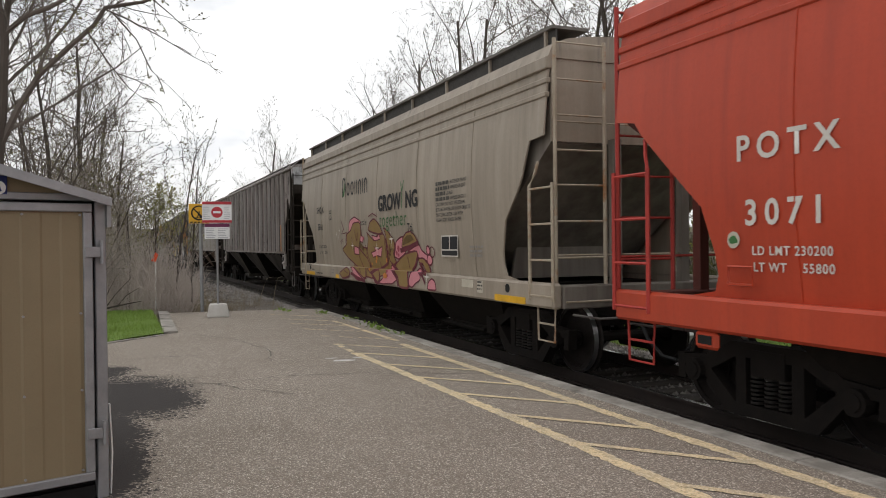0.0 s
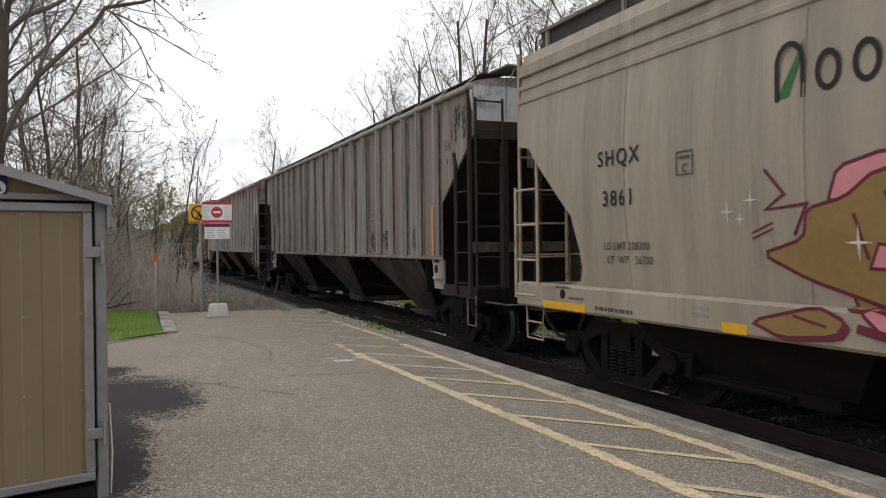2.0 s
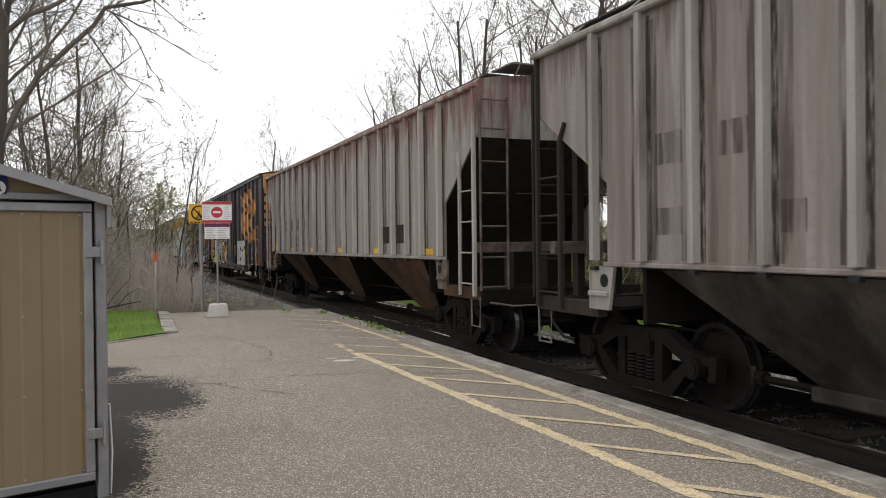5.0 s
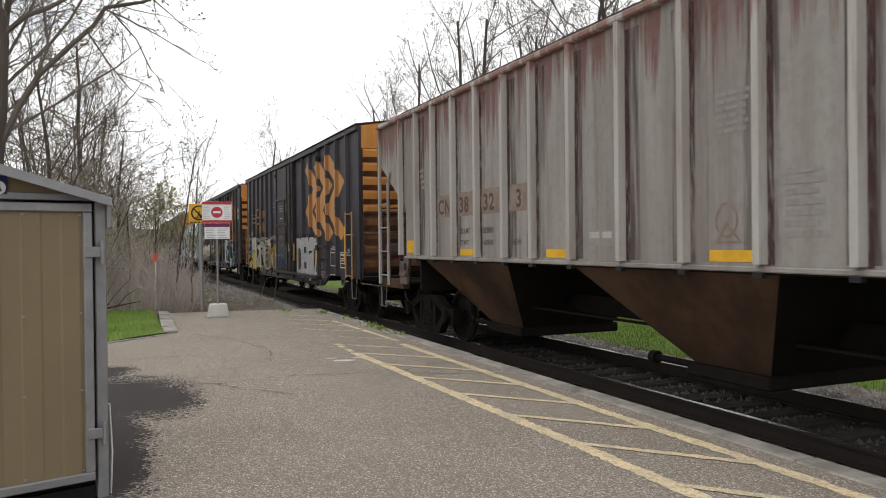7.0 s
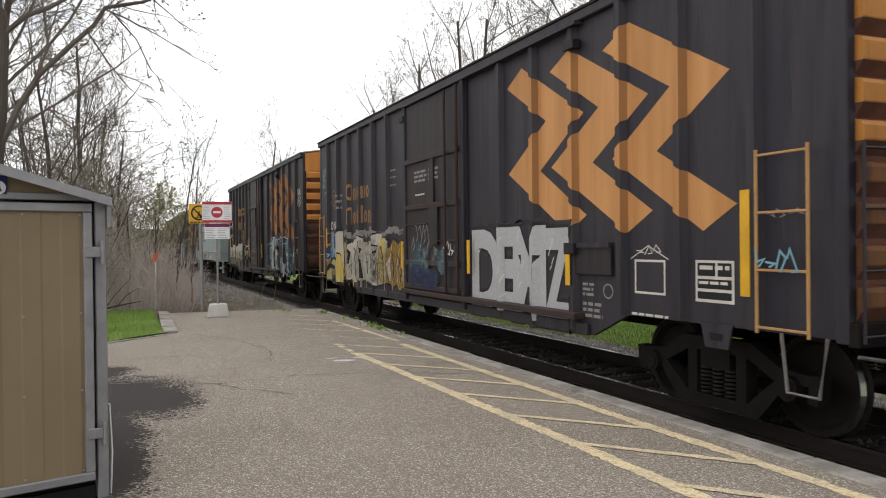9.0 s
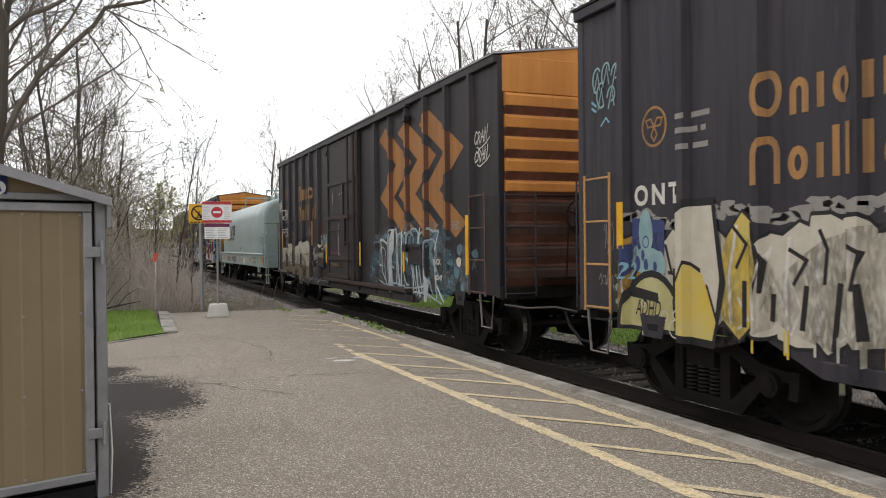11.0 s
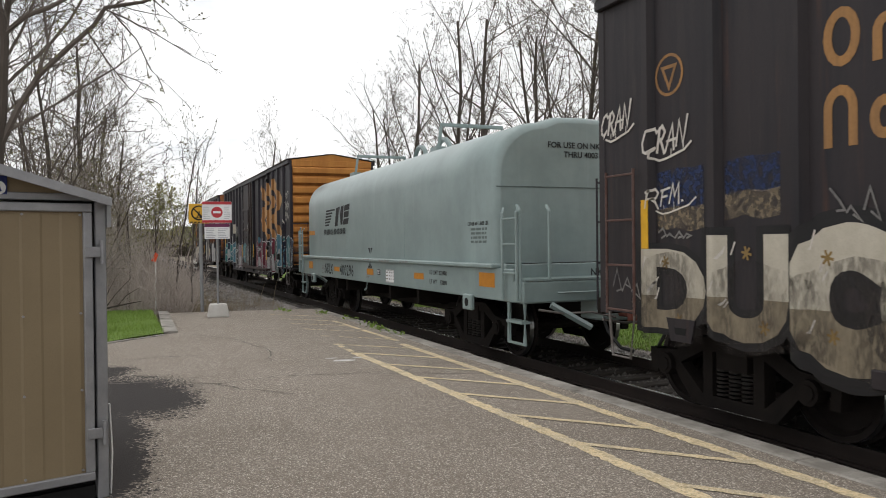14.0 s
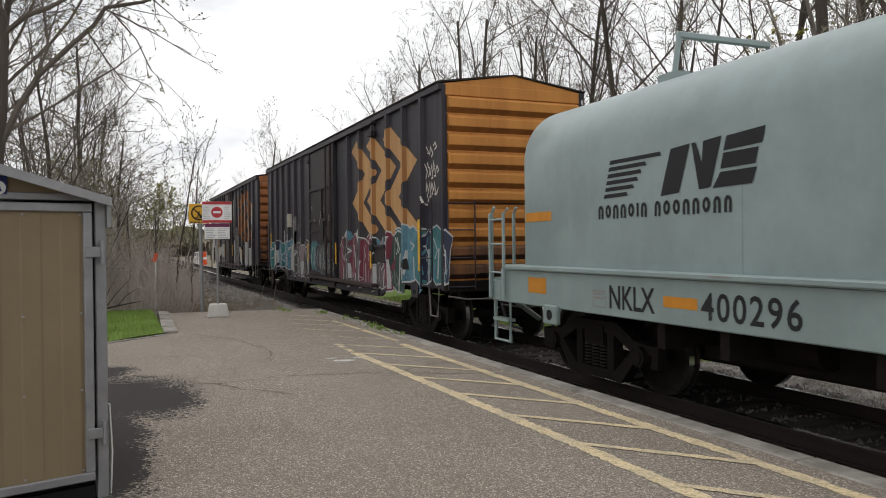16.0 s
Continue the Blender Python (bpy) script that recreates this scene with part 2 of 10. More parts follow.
ST = (2.2, 2.2, 0.22)      # streaks that run down a wall
M = {
    "asphalt": mat("asphalt", (0.31, 0.265, 0.22), 0.95, col2=(0.24, 0.20, 0.16), scale=0.8, amount=0.9, fine=66, fine_amount=1.0, bump=0.7, light=((0.70, 0.63, 0.55), 84), fine_span=(0.42, 0.58)),
    "crack": mat("crack_filler", (0.15, 0.135, 0.115), 0.9),
    "kerb": mat("concrete_kerb", (0.36, 0.335, 0.30), 0.9, col2=(0.17, 0.155, 0.135), scale=3, amount=0.9, fine=30, fine_amount=0.6, bump=0.3),
    "yellow_line": mat("worn_yellow_paint", (0.74, 0.59, 0.36), 0.9, col2=(0.46, 0.39, 0.29), scale=4, amount=0.95, fine=44, fine_amount=1.0, bump=0.6, light=((0.76, 0.66, 0.47), 70), fine_span=(0.46, 0.64)),
    "white_mark": mat("white_chalk_paint", (0.62, 0.60, 0.57), 0.85, col2=(0.3, 0.28, 0.26), scale=9, fine=50, fine_amount=0.6),
    "ballast": mat("ballast_bed", (0.055, 0.049, 0.045), 0.95, col2=(0.022, 0.020, 0.018), scale=6, fine=30, fine_amount=0.8, bump=1.0),
    "stone": mat("ballast_stone", (0.17, 0.155, 0.143), 0.9, col2=(0.05, 0.045, 0.042), scale=1.5, amount=0.9, fine=25),
    "tie": mat("creosoted_tie", (0.030, 0.025, 0.021), 0.9, col2=(0.058, 0.048, 0.040), scale=4, stretch=(0.4, 6, 6)),
    "rail": mat("rusty_rail_side", (0.026, 0.018, 0.015), 0.7, 0.1, col2=(0.013, 0.010, 0.009)),
    "rail_top": mat("polished_rail_head", (0.72, 0.72, 0.72), 0.25, 1.0, bump=0.02),
    "ground": mat("rough_ground", (0.24, 0.205, 0.155), 0.95, col2=(0.15, 0.135, 0.085), scale=0.35, amount=0.9, fine=14, fine_amount=0.5, bump=0.6),
    "lawn": mat("lawn", (0.15, 0.235, 0.040), 0.9, col2=(0.105, 0.165, 0.035), scale=1.6, amount=0.9, fine=40, fine_amount=0.5, bump=0.6),
    "blade": mat("grass_blade", (0.19, 0.285, 0.05), 0.7, col2=(0.13, 0.20, 0.04), scale=2),
    "bark": mat("grey_bark", (0.085, 0.070, 0.059), 0.95, col2=(0.045, 0.037, 0.031), scale=5, stretch=(2, 2, 0.4), bump=0.5),
    "shrub_twig": mat("pale_shrub_twig", (0.36, 0.32, 0.285), 0.95, col2=(0.22, 0.19, 0.168), scale=1.2),
    "stone_pale": mat("dusty_ballast_stone", (0.40, 0.37, 0.35), 0.95, col2=(0.17, 0.155, 0.14), scale=3.5, amount=0.9, fine=25),
    "twig": mat("bare_twig", (0.125, 0.105, 0.090), 0.95, col2=(0.075, 0.062, 0.053), scale=1.2),
    "brush": mat("dry_brush_stem", (0.52, 0.455, 0.41), 0.95, col2=(0.33, 0.285, 0.25), scale=0.9, amount=0.9),
    "drygrass": mat("dead_grass", (0.30, 0.245, 0.17), 0.95, col2=(0.17, 0.14, 0.10), scale=1.2, amount=0.9),
    "bud": mat("spring_bud", (0.21, 0.20, 0.085), 0.8, col2=(0.13, 0.11, 0.06), scale=1.0, amount=0.9),
    "leaf": mat("young_leaf", (0.20, 0.22, 0.045), 0.7, col2=(0.28, 0.24, 0.05), scale=0.8, amount=0.9),
    "steel": mat("galvanised_steel", (0.31, 0.31, 0.32), 0.5, 0.5, col2=(0.23, 0.23, 0.24), scale=5, amount=0.8, fine=60, fine_amount=0.2, bump=0.05),
    "shed_panel": mat("tan_ribbed_panel", (0.215, 0.165, 0.10), 0.5, col2=(0.18, 0.137, 0.082), scale=1.2, amount=0.7, fine=90, fine_amount=0.15, bump=0.03),
    "bright_edge": mat("bare_bright_aluminium", (0.75, 0.75, 0.74), 0.4, 0.6, col2=(0.6, 0.6, 0.6), bump=0.02),
    "shed_dark": mat("shed_gap", (0.012, 0.012, 0.012), 0.9),
    "blue": mat("blue_sign_sheet", (0.02, 0.03, 0.13), 0.5, bump=0),
    "white": mat("white_sign_sheet", (0.78, 0.78, 0.78), 0.5, col2=(0.66, 0.66, 0.68), amount=0.5, bump=0),
    "red": mat("red_sign_sheet", (0.50, 0.045, 0.06), 0.5, bump=0),
    "purple": mat("maroon_sign_sheet", (0.15, 0.03, 0.085), 0.5, bump=0),
    "sign_yellow": mat("yellow_sign_sheet", (0.78, 0.43, 0.035), 0.5, bump=0),
    "black": mat("black_paint", (0.012, 0.012, 0.013), 0.6, bump=0),
    "grey_text": mat("grey_sign_print", (0.42, 0.42, 0.45), 0.6, bump=0),
    "concrete": mat("cast_concrete", (0.60, 0.58, 0.55), 0.9, col2=(0.46, 0.44, 0.41), scale=5, bump=0.15),
    "flag": mat("orange_flag_cloth", (0.80, 0.10, 0.035), 0.8, bump=0),
    # rolling stock
    "under": mat("underframe_grime", (0.0125, 0.0108, 0.0097), 0.8, col2=(0.021, 0.0165, 0.0135), scale=5, bump=0.2, spec=0.06),
    "truck": mat("oily_cast_steel", (0.0125, 0.0108, 0.0100), 0.7, col2=(0.020, 0.016, 0.0138), scale=6, bump=0.25, spec=0.05),
    "wheel": mat("wheel_steel", (0.022, 0.018, 0.0165), 0.5, 0.2, col2=(0.011, 0.0095, 0.0085), scale=6, spec=0.08),
    "spring_steel": mat("grimy_spring_steel", (0.020, 0.017, 0.015), 0.6, 0.1, col2=(0.010, 0.0085, 0.0075), scale=6, spec=0.15),
    "step_grey": mat("worn_grey_step_iron", (0.20, 0.185, 0.175), 0.6, 0.2, col2=(0.10, 0.075, 0.062), scale=6, fine=30, fine_amount=0.4, bump=0.05),
    "hop_grime": mat("grimy_dark_slope_sheet", (0.075, 0.065, 0.057), 0.75, col2=(0.022, 0.018, 0.016), scale=0.9, amount=1.0, fine=20, fine_amount=0.4, bump=0.1, spec=0.1, streak=(((0.018, 0.015, 0.013), 1.6, 0.48, 0.8),)),
    "end_white": mat("stained_pale_end_paint", (0.50, 0.50, 0.51), 0.6, col2=(0.36, 0.35, 0.35), scale=1.5, amount=0.7, fine=20, fine_amount=0.2, bump=0.05, rust=(0.018, 0.015, 0.014), rust_at=0.58, streak=(((0.05, 0.035, 0.03), 6.0, 0.60, 0.8),)),
    "tread": mat("polished_wheel_tread", (0.55, 0.55, 0.55), 0.3, 1.0, bump=0.02),
    "orange_car": mat("faded_orange_car_paint", (0.46, 0.058, 0.024), 0.42, col2=(0.36, 0.046, 0.020), scale=1.5, stretch=ST, amount=0.8, fine=20, fine_amount=0.2, bump=0.05, panel=(2.34, 0.06, 0.4), rust=(0.26, 0.065, 0.025), rust_at=0.68, streak=(((0.28, 0.036, 0.02), 5.0, 0.54, 0.5), ((0.50, 0.10, 0.05), 8.0, 0.62, 0.3))),
    "grey_car": mat("weathered_warm_grey_paint", (0.350, 0.298, 0.238), 0.5, col2=(0.238, 0.198, 0.155), scale=1.6, stretch=ST, amount=0.75, fine=20, fine_amount=0.2, bump=0.05, rust=(0.20, 0.145, 0.09), rust_at=0.69, panel=(2.34, 0.06, 0.3), drip=((0.17, 0.145, 0.12), 2.8, 4.9), streak=(((0.19, 0.16, 0.125), 5.0, 0.54, 0.5), ((0.40, 0.36, 0.31), 8.0, 0.60, 0.35))),
    "grey_dark": mat("shaded_grimy_grey_slope_sheet", (0.20, 0.178, 0.152), 0.75, col2=(0.12, 0.10, 0.085), scale=1.6, stretch=ST, amount=0.9),
    "hop_a": mat("stained_grey_hopper_paint", (0.280, 0.250, 0.235), 0.65, col2=(0.110, 0.082, 0.070), scale=1.7, stretch=(2.2, 2.2, 0.16), amount=0.62, fine=16, fine_amount=0.35, bump=0.08, rust=(0.115, 0.07, 0.05), rust_at=0.64, panel=(0.94, 1.72, 0.3), span=(0.40, 0.66), drip=((0.11, 0.08, 0.068), 2.2, 4.4), streak=(((0.16, 0.118, 0.098), 2.4, 0.46, 0.7), ((0.40, 0.385, 0.38), 2.9, 0.58, 0.55), ((0.20, 0.125, 0.085), 1.7, 0.60, 0.5))),
    "hop_a_post": mat("stained_grey_post_paint", (0.345, 0.325, 0.308), 0.65, col2=(0.20, 0.172, 0.155), scale=1.5, stretch=ST, amount=0.8, fine=20, fine_amount=0.3, streak=(((0.12, 0.085, 0.07), 7.0, 0.52, 0.7),)),
    "hop_b": mat("pale_grey_hopper_paint", (0.303, 0.2863, 0.2633), 0.65, col2=(0.1638, 0.1392, 0.1184), scale=1.7, stretch=(2.2, 2.2, 0.16), amount=0.6, fine=9, fine_amount=0.45, bump=0.06, rust=(0.125, 0.062, 0.056), rust_at=0.615, panel=(0.94, 1.72, 0.25), span=(0.40, 0.66), drip=((0.135, 0.045, 0.040), 1.9, 3.95), streak=(((0.19, 0.15, 0.14), 2.4, 0.50, 0.6), ((0.46, 0.45, 0.44), 3.0, 0.58, 0.5), ((0.14, 0.062, 0.055), 4.5, 0.60, 0.7))),
    "hop_b_post": mat("pale_grey_post_paint", (0.4152, 0.3976, 0.3711), 0.7, col2=(0.3004, 0.2651, 0.2297), scale=1.5, stretch=ST, amount=0.8, fine=20, fine_amount=0.2, drip=((0.20, 0.08, 0.065), 2.5, 4.2), streak=(((0.20, 0.13, 0.11), 7.0, 0.58, 0.6),)),
    "hop_rust": mat("rust_brown_slope_sheet", (0.08096, 0.04852, 0.03141), 0.75, col2=(0.03333, 0.02246, 0.01653), scale=1.2, amount=1.0, bump=0.1, spec=0.06),
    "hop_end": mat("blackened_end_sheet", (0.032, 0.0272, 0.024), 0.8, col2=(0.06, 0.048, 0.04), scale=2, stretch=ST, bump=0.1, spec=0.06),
    "box_blue": mat("faded_dark_blue_car_paint", (0.02139, 0.01925, 0.02875), 0.55, col2=(0.03993, 0.03351, 0.03833), scale=1.6, stretch=ST, amount=0.8, fine=25, fine_amount=0.2, bump=0.06, rust=(0.055, 0.033, 0.026), rust_at=0.68, panel=(0.966, 0.9, 0.4), streak=(((0.012, 0.0115, 0.015), 7.0, 0.50, 0.8), ((0.075, 0.060, 0.058), 11.0, 0.60, 0.6), ((0.060, 0.030, 0.022), 5.0, 0.62, 0.7))),
    "box_blue_sooty": mat("sooty_dark_blue_car_paint", (0.0172, 0.0145, 0.0180), 0.55, col2=(0.0300, 0.0235, 0.0248), scale=1.6, stretch=ST, amount=0.8, fine=25, fine_amount=0.2, bump=0.06, rust=(0.055, 0.033, 0.026), rust_at=0.68, panel=(0.966, 0.9, 0.4), streak=(((0.012, 0.0115, 0.015), 7.0, 0.50, 0.8), ((0.055, 0.041, 0.038), 11.0, 0.60, 0.6), ((0.070, 0.032, 0.022), 5.0, 0.58, 0.8))),
    "box_door": mat("grimy_brown_blue_door_paint", (0.02244, 0.01768, 0.02169), 0.6, col2=(0.03808, 0.02652, 0.02618), scale=1.6, stretch=ST, amount=0.9, fine=20, fine_amount=0.3, bump=0.06, streak=(((0.014, 0.012, 0.013), 8.0, 0.50, 0.8), ((0.075, 0.055, 0.05), 11.0, 0.60, 0.6))),
    "box_brown": mat("rusted_door_gear", (0.03472, 0.0224, 0.02016), 0.7, col2=(0.056, 0.0308, 0.0252), scale=3),
    "box_end": mat("orange_yellow_end_paint", (0.50, 0.215, 0.048), 0.6, col2=(0.40, 0.158, 0.034), scale=1.4, stretch=ST, amount=0.9, fine=25, fine_amount=0.2, bump=0.04, rust=(0.22, 0.08, 0.03), rust_at=0.70, streak=(((0.34, 0.125, 0.025), 8.0, 0.56, 0.6), ((0.12, 0.05, 0.025), 12.0, 0.66, 0.7))),
    "box_end_worn": mat("worn_rusty_end_paint", (0.30, 0.12, 0.045), 0.7, col2=(0.12, 0.055, 0.035), scale=1.6, stretch=ST, amount=1.0, fine=25, fine_amount=0.3, bump=0.06),
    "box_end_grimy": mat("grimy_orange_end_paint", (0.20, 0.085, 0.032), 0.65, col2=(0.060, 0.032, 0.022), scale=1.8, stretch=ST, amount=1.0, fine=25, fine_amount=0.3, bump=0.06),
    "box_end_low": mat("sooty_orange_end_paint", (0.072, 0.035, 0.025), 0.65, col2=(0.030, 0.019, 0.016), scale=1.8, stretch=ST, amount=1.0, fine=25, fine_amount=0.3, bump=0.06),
    "chevron": mat("orange_chevron_paint", (0.58, 0.285, 0.105), 0.6, col2=(0.44, 0.20, 0.06), scale=1.4, stretch=ST, amount=0.9, bump=0.04, streak=(((0.42, 0.185, 0.055), 8.0, 0.56, 0.5), ((0.16, 0.07, 0.035), 14.0, 0.68, 0.6))),
    "chevron_faded": mat("faded_orange_chevron_paint", (0.50, 0.29, 0.125), 0.65, col2=(0.40, 0.22, 0.09), scale=1.4, stretch=ST, amount=0.9, bump=0.04, streak=(((0.36, 0.19, 0.08), 8.0, 0.56, 0.5),)),
    "chevron_dirty": mat("sooty_orange_chevron_paint", (0.3348, 0.1535, 0.0465), 0.65, col2=(0.2418, 0.107, 0.03906), scale=1.4, stretch=ST, amount=0.8, bump=0.04),
    "reflector": mat("yellow_reflector_strip", (0.72, 0.40, 0.02), 0.45, bump=0),
    # blotches: dirty patches, and cloudy reflections painted into the colour
    "coil_paint": mat("pale_green_grey_gloss_paint", (0.244, 0.3106, 0.3061), 0.34, col2=(0.192, 0.246, 0.242), scale=1.1, amount=0.9, fine=7, fine_amount=0.14, bump=0.015, spec=0.5, streak=(((0.20, 0.255, 0.25), 2.2, 0.54, 0.6), ((0.30, 0.365, 0.36), 1.6, 0.58, 0.5))),
    "grating": mat("weathered_grating", (0.17, 0.155, 0.14), 0.8, col2=(0.09, 0.08, 0.07), scale=4, bump=0.1),
    "grating_dark": mat("sooty_expanded_metal", (0.060, 0.056, 0.052), 0.8, col2=(0.035, 0.032, 0.030), scale=6, fine=80, fine_amount=0.5, bump=0.3),
    "woods": mat("far_woods", (0.135, 0.115, 0.085), 0.95, col2=(0.12, 0.135, 0.06), scale=0.12, amount=0.9, fine=0.9, fine_amount=0.7, bump=0),
    "ladder_tan": mat("chipped_orange_ladder_paint", (0.46, 0.25, 0.085), 0.6, col2=(0.30, 0.20, 0.12), scale=6, fine=30, fine_amount=0.4),
    "ink": mat("black_stencil", (0.014, 0.014, 0.016), 0.6, bump=0),
    "faint": mat("faded_grey_stencil", (0.235, 0.215, 0.20), 0.7, col2=(0.30, 0.28, 0.26), scale=8, bump=0),
    "white_ink": mat("white_stencil", (0.62, 0.58, 0.53), 0.6, col2=(0.45, 0.41, 0.37), scale=6, bump=0),
    "green_ink": mat("green_stencil", (0.042, 0.15, 0.045), 0.6, bump=0),
    "spray_gold": mat("gold_brown_spray", (0.225, 0.145, 0.050), 0.55, col2=(0.28, 0.18, 0.07), scale=3, bump=0),
    "spray_pink": mat("pink_spray", (0.58, 0.235, 0.265), 0.55, col2=(0.50, 0.17, 0.21), scale=4, bump=0),
    "spray_maroon": mat("maroon_spray", (0.13, 0.02, 0.035), 0.55, bump=0),
    "spray_orange": mat("orange_spray", (0.56, 0.20, 0.04), 0.55, bump=0),
    "spray_silver": mat("silver_spray", (0.4324, 0.4324, 0.4324), 0.45, col2=(0.3312, 0.3312, 0.3404), scale=8, stretch=(1, 3, 3), bump=0),
    "spray_yellow": mat("yellow_spray", (0.54, 0.38, 0.06), 0.55, col2=(0.45, 0.42, 0.22), scale=3, bump=0),
    "spray_black": mat("black_spray", (0.014, 0.013, 0.014), 0.55, bump=0),
    "spray_cyan": mat("pale_blue_spray", (0.20, 0.38, 0.46), 0.55, col2=(0.12, 0.25, 0.33), scale=4, bump=0),
    "spray_teal": mat("teal_spray", (0.045, 0.28, 0.28), 0.55, col2=(0.10, 0.36, 0.36), scale=4, bump=0),
    "spray_wine": mat("wine_red_spray", (0.15, 0.025, 0.045), 0.55, bump=0),
    "spray_cream": mat("cream_spray", (0.50, 0.46, 0.38), 0.55, col2=(0.38, 0.34, 0.27), scale=5, bump=0),
    "spray_blue": mat("deep_blue_spray", (0.035, 0.05, 0.15), 0.55, bump=0),
}
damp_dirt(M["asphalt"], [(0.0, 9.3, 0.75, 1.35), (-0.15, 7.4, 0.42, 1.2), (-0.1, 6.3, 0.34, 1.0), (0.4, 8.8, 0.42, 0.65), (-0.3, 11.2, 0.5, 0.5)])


# ---- mesh helpers ----
def part(name, bm, material, parent, label="", smooth=False):
    me = bpy.data.meshes.new(name)
    bm.normal_update()
    if smooth:
        for f in bm.faces:
            f.smooth = True
    bm.to_mesh(me)
    bm.free()
    me.materials.append(M[material])
    ob = new(name, me)
    ob.parent = parent
    if label:
        tagged(ob, label)
    return ob


def thing(name, label, category, group="", kind=""):
    return tagged(new(name), label, category, group, kind)


def box(bm, x0, x1, y0, y1, z0, z1, bevel=0.0):
    v = [bm.verts.new((x, y, z)) for x in (x0, x1) for y in (y0, y1) for z in (z0, z1)]
    fs = [bm.faces.new([v[i] for i in q]) for q in ((0, 1, 3, 2), (4, 6, 7, 5), (0, 4, 5, 1), (2, 3, 7, 6), (0, 2, 6, 4), (1, 5, 7, 3))]
    if bevel:
        es = list({e for f in fs for e in f.edges})
        bmesh.ops.bevel(bm, geom=es, offset=bevel, segments=1, affect="EDGES", profile=0.5)


def B(*dims, bevel=0.0):
    bm = bmesh.new()
    box(bm, *dims, bevel=bevel)
    return bm


def tube(bm, pts, r, n=6, cap=True):
    """A round bar through pts; r is one radius or one for each point."""
    pts = [Vector(p) for p in pts]
    rs = [r] * len(pts) if isinstance(r, (int, float)) else r
    rings = []
    for i, p in enumerate(pts):
        d = (pts[min(i + 1, len(pts) - 1)] - pts[max(i - 1, 0)]).normalized()
        a = d.orthogonal().normalized() if abs(d.z) > 0.9 else d.cross(Vector((0, 0, 1))).normalized()
        b = d.cross(a)
        rings.append([bm.verts.new(p + (a * math.cos(k * math.tau / n) + b * math.sin(k * math.tau / n)) * rs[i]) for k in range(n)])
    for q, s in zip(rings, rings[1:]):
        for k in range(n):
            bm.faces.new((q[k], q[(k + 1) % n], s[(k + 1) % n], s[k]))
    if cap:
        bm.faces.new(rings[0][::-1])
        bm.faces.new(rings[-1])


def prism(bm, poly, axis, a, b):
    """poly: 2D points; extruded along axis ('x': poly is (y, z); 'y': poly is (x, z); 'z': poly is (x, y)) from a to b."""
    def at(p, d):
        return {"x": (d, p[0], p[1]), "y": (p[0], d, p[1]), "z": (p[0], p[1], d)}[axis]
    lo = [bm.verts.new(at(p, a)) for p in poly]
    hi = [bm.verts.new(at(p, b)) for p in poly]
    n = len(poly)
    f1, f2 = bm.faces.new(lo), bm.faces.new(hi[::-1])
    for k in range(n):
        bm.faces.new((lo[k], hi[k], hi[(k + 1) % n], lo[(k + 1) % n]))
    bmesh.ops.recalc_face_normals(bm, faces=bm.faces[:])
    return f1, f2


def P(poly, axis, a, b):
    bm = bmesh.new()
    prism(bm, poly, axis, a, b)
    return bm


def T(pts, r, n=6):
    bm = bmesh.new()
    tube(bm, pts, r, n)
    return bm


def drum(bm, c, axis, r, half, n=20):
    d = Vector({"x": (1, 0, 0), "y": (0, 1, 0), "z": (0, 0, 1)}[axis]) * half
    tube(bm, [Vector(c) - d, Vector(c) + d], r, n)


def ladder(parent, x, y0, y1, zs, material, r=0.014, side="y", label="", rail=0.022):
    """Two uprights and rungs; lies in a plane x = const (side 'y') or y = const (side 'x')."""
    def at(u, z):
        return (x, u, z) if side == "y" else (u, x, z)
    top, low = max(zs) + 0.05, min(zs) - 0.05
    for u in (y0, y1):
        part("ladder_rail", T([at(u, low), at(u, top)], rail, 5), material, parent, label)
    for z in zs:
        part("rung", T([at(y0, z), at(y1, z)], r, 5), material, parent)


def stirrup(parent, x, y0, y1, z0, z1, material, label=""):
    part("stirrup_step", T([(x, y0, z1), (x, y0 + 0.02, z0), (x, y1 - 0.02, z0), (x, y1, z1)], 0.016, 5), material, parent, label)


def lettering(name, text, size, material, parent, y, z, x, spread=1.0, bold=0.0, label="", face="side", tall=1.0, wide=1.0):
    """Words of the built-in font as flat paint. On the side that faces -x the words run towards -y; y, z: their left lower corner."""
    cu = bpy.data.curves.new(name, "FONT")
    cu.body, cu.size, cu.space_character, cu.offset, cu.extrude = text, size, spread, bold, 0.0
    cu.resolution_u = 3
    tmp = bpy.data.objects.new(name, cu)
    me = bpy.data.meshes.new_from_object(tmp)
    bpy.data.objects.remove(tmp)
    bpy.data.curves.remove(cu)
    for v in me.vertices:
        a, b = v.co.x * wide, v.co.y * tall
        v.co = (x, y - a, z + b) if face == "side" else (y + a, x, z + b)
    me.materials.append(M[material])
    ob = new(name, me)
    ob.parent = parent
    if label:
        tagged(ob, label)
    return ob


def paint(name, polys, material, parent, x, label="", face="side", thick=0.003):
    """Flat painted shapes of 2D outlines (y, z) on a side at x (or (x, z) on an end)."""
    bm = bmesh.new()
    for poly in polys:
        at = [(x, p[0], p[1]) if face == "side" else (p[0], x, p[1]) for p in poly]
        bm.faces.new([bm.verts.new(p) for p in at])
    bm.normal_update()
    bmesh.ops.triangulate(bm, faces=bm.faces[:])
    return part(name, bm, material, parent, label)


def rect(y0, y1, z0, z1):
    return [(y0, z0), (y1, z0), (y1, z1), (y0, z1)]


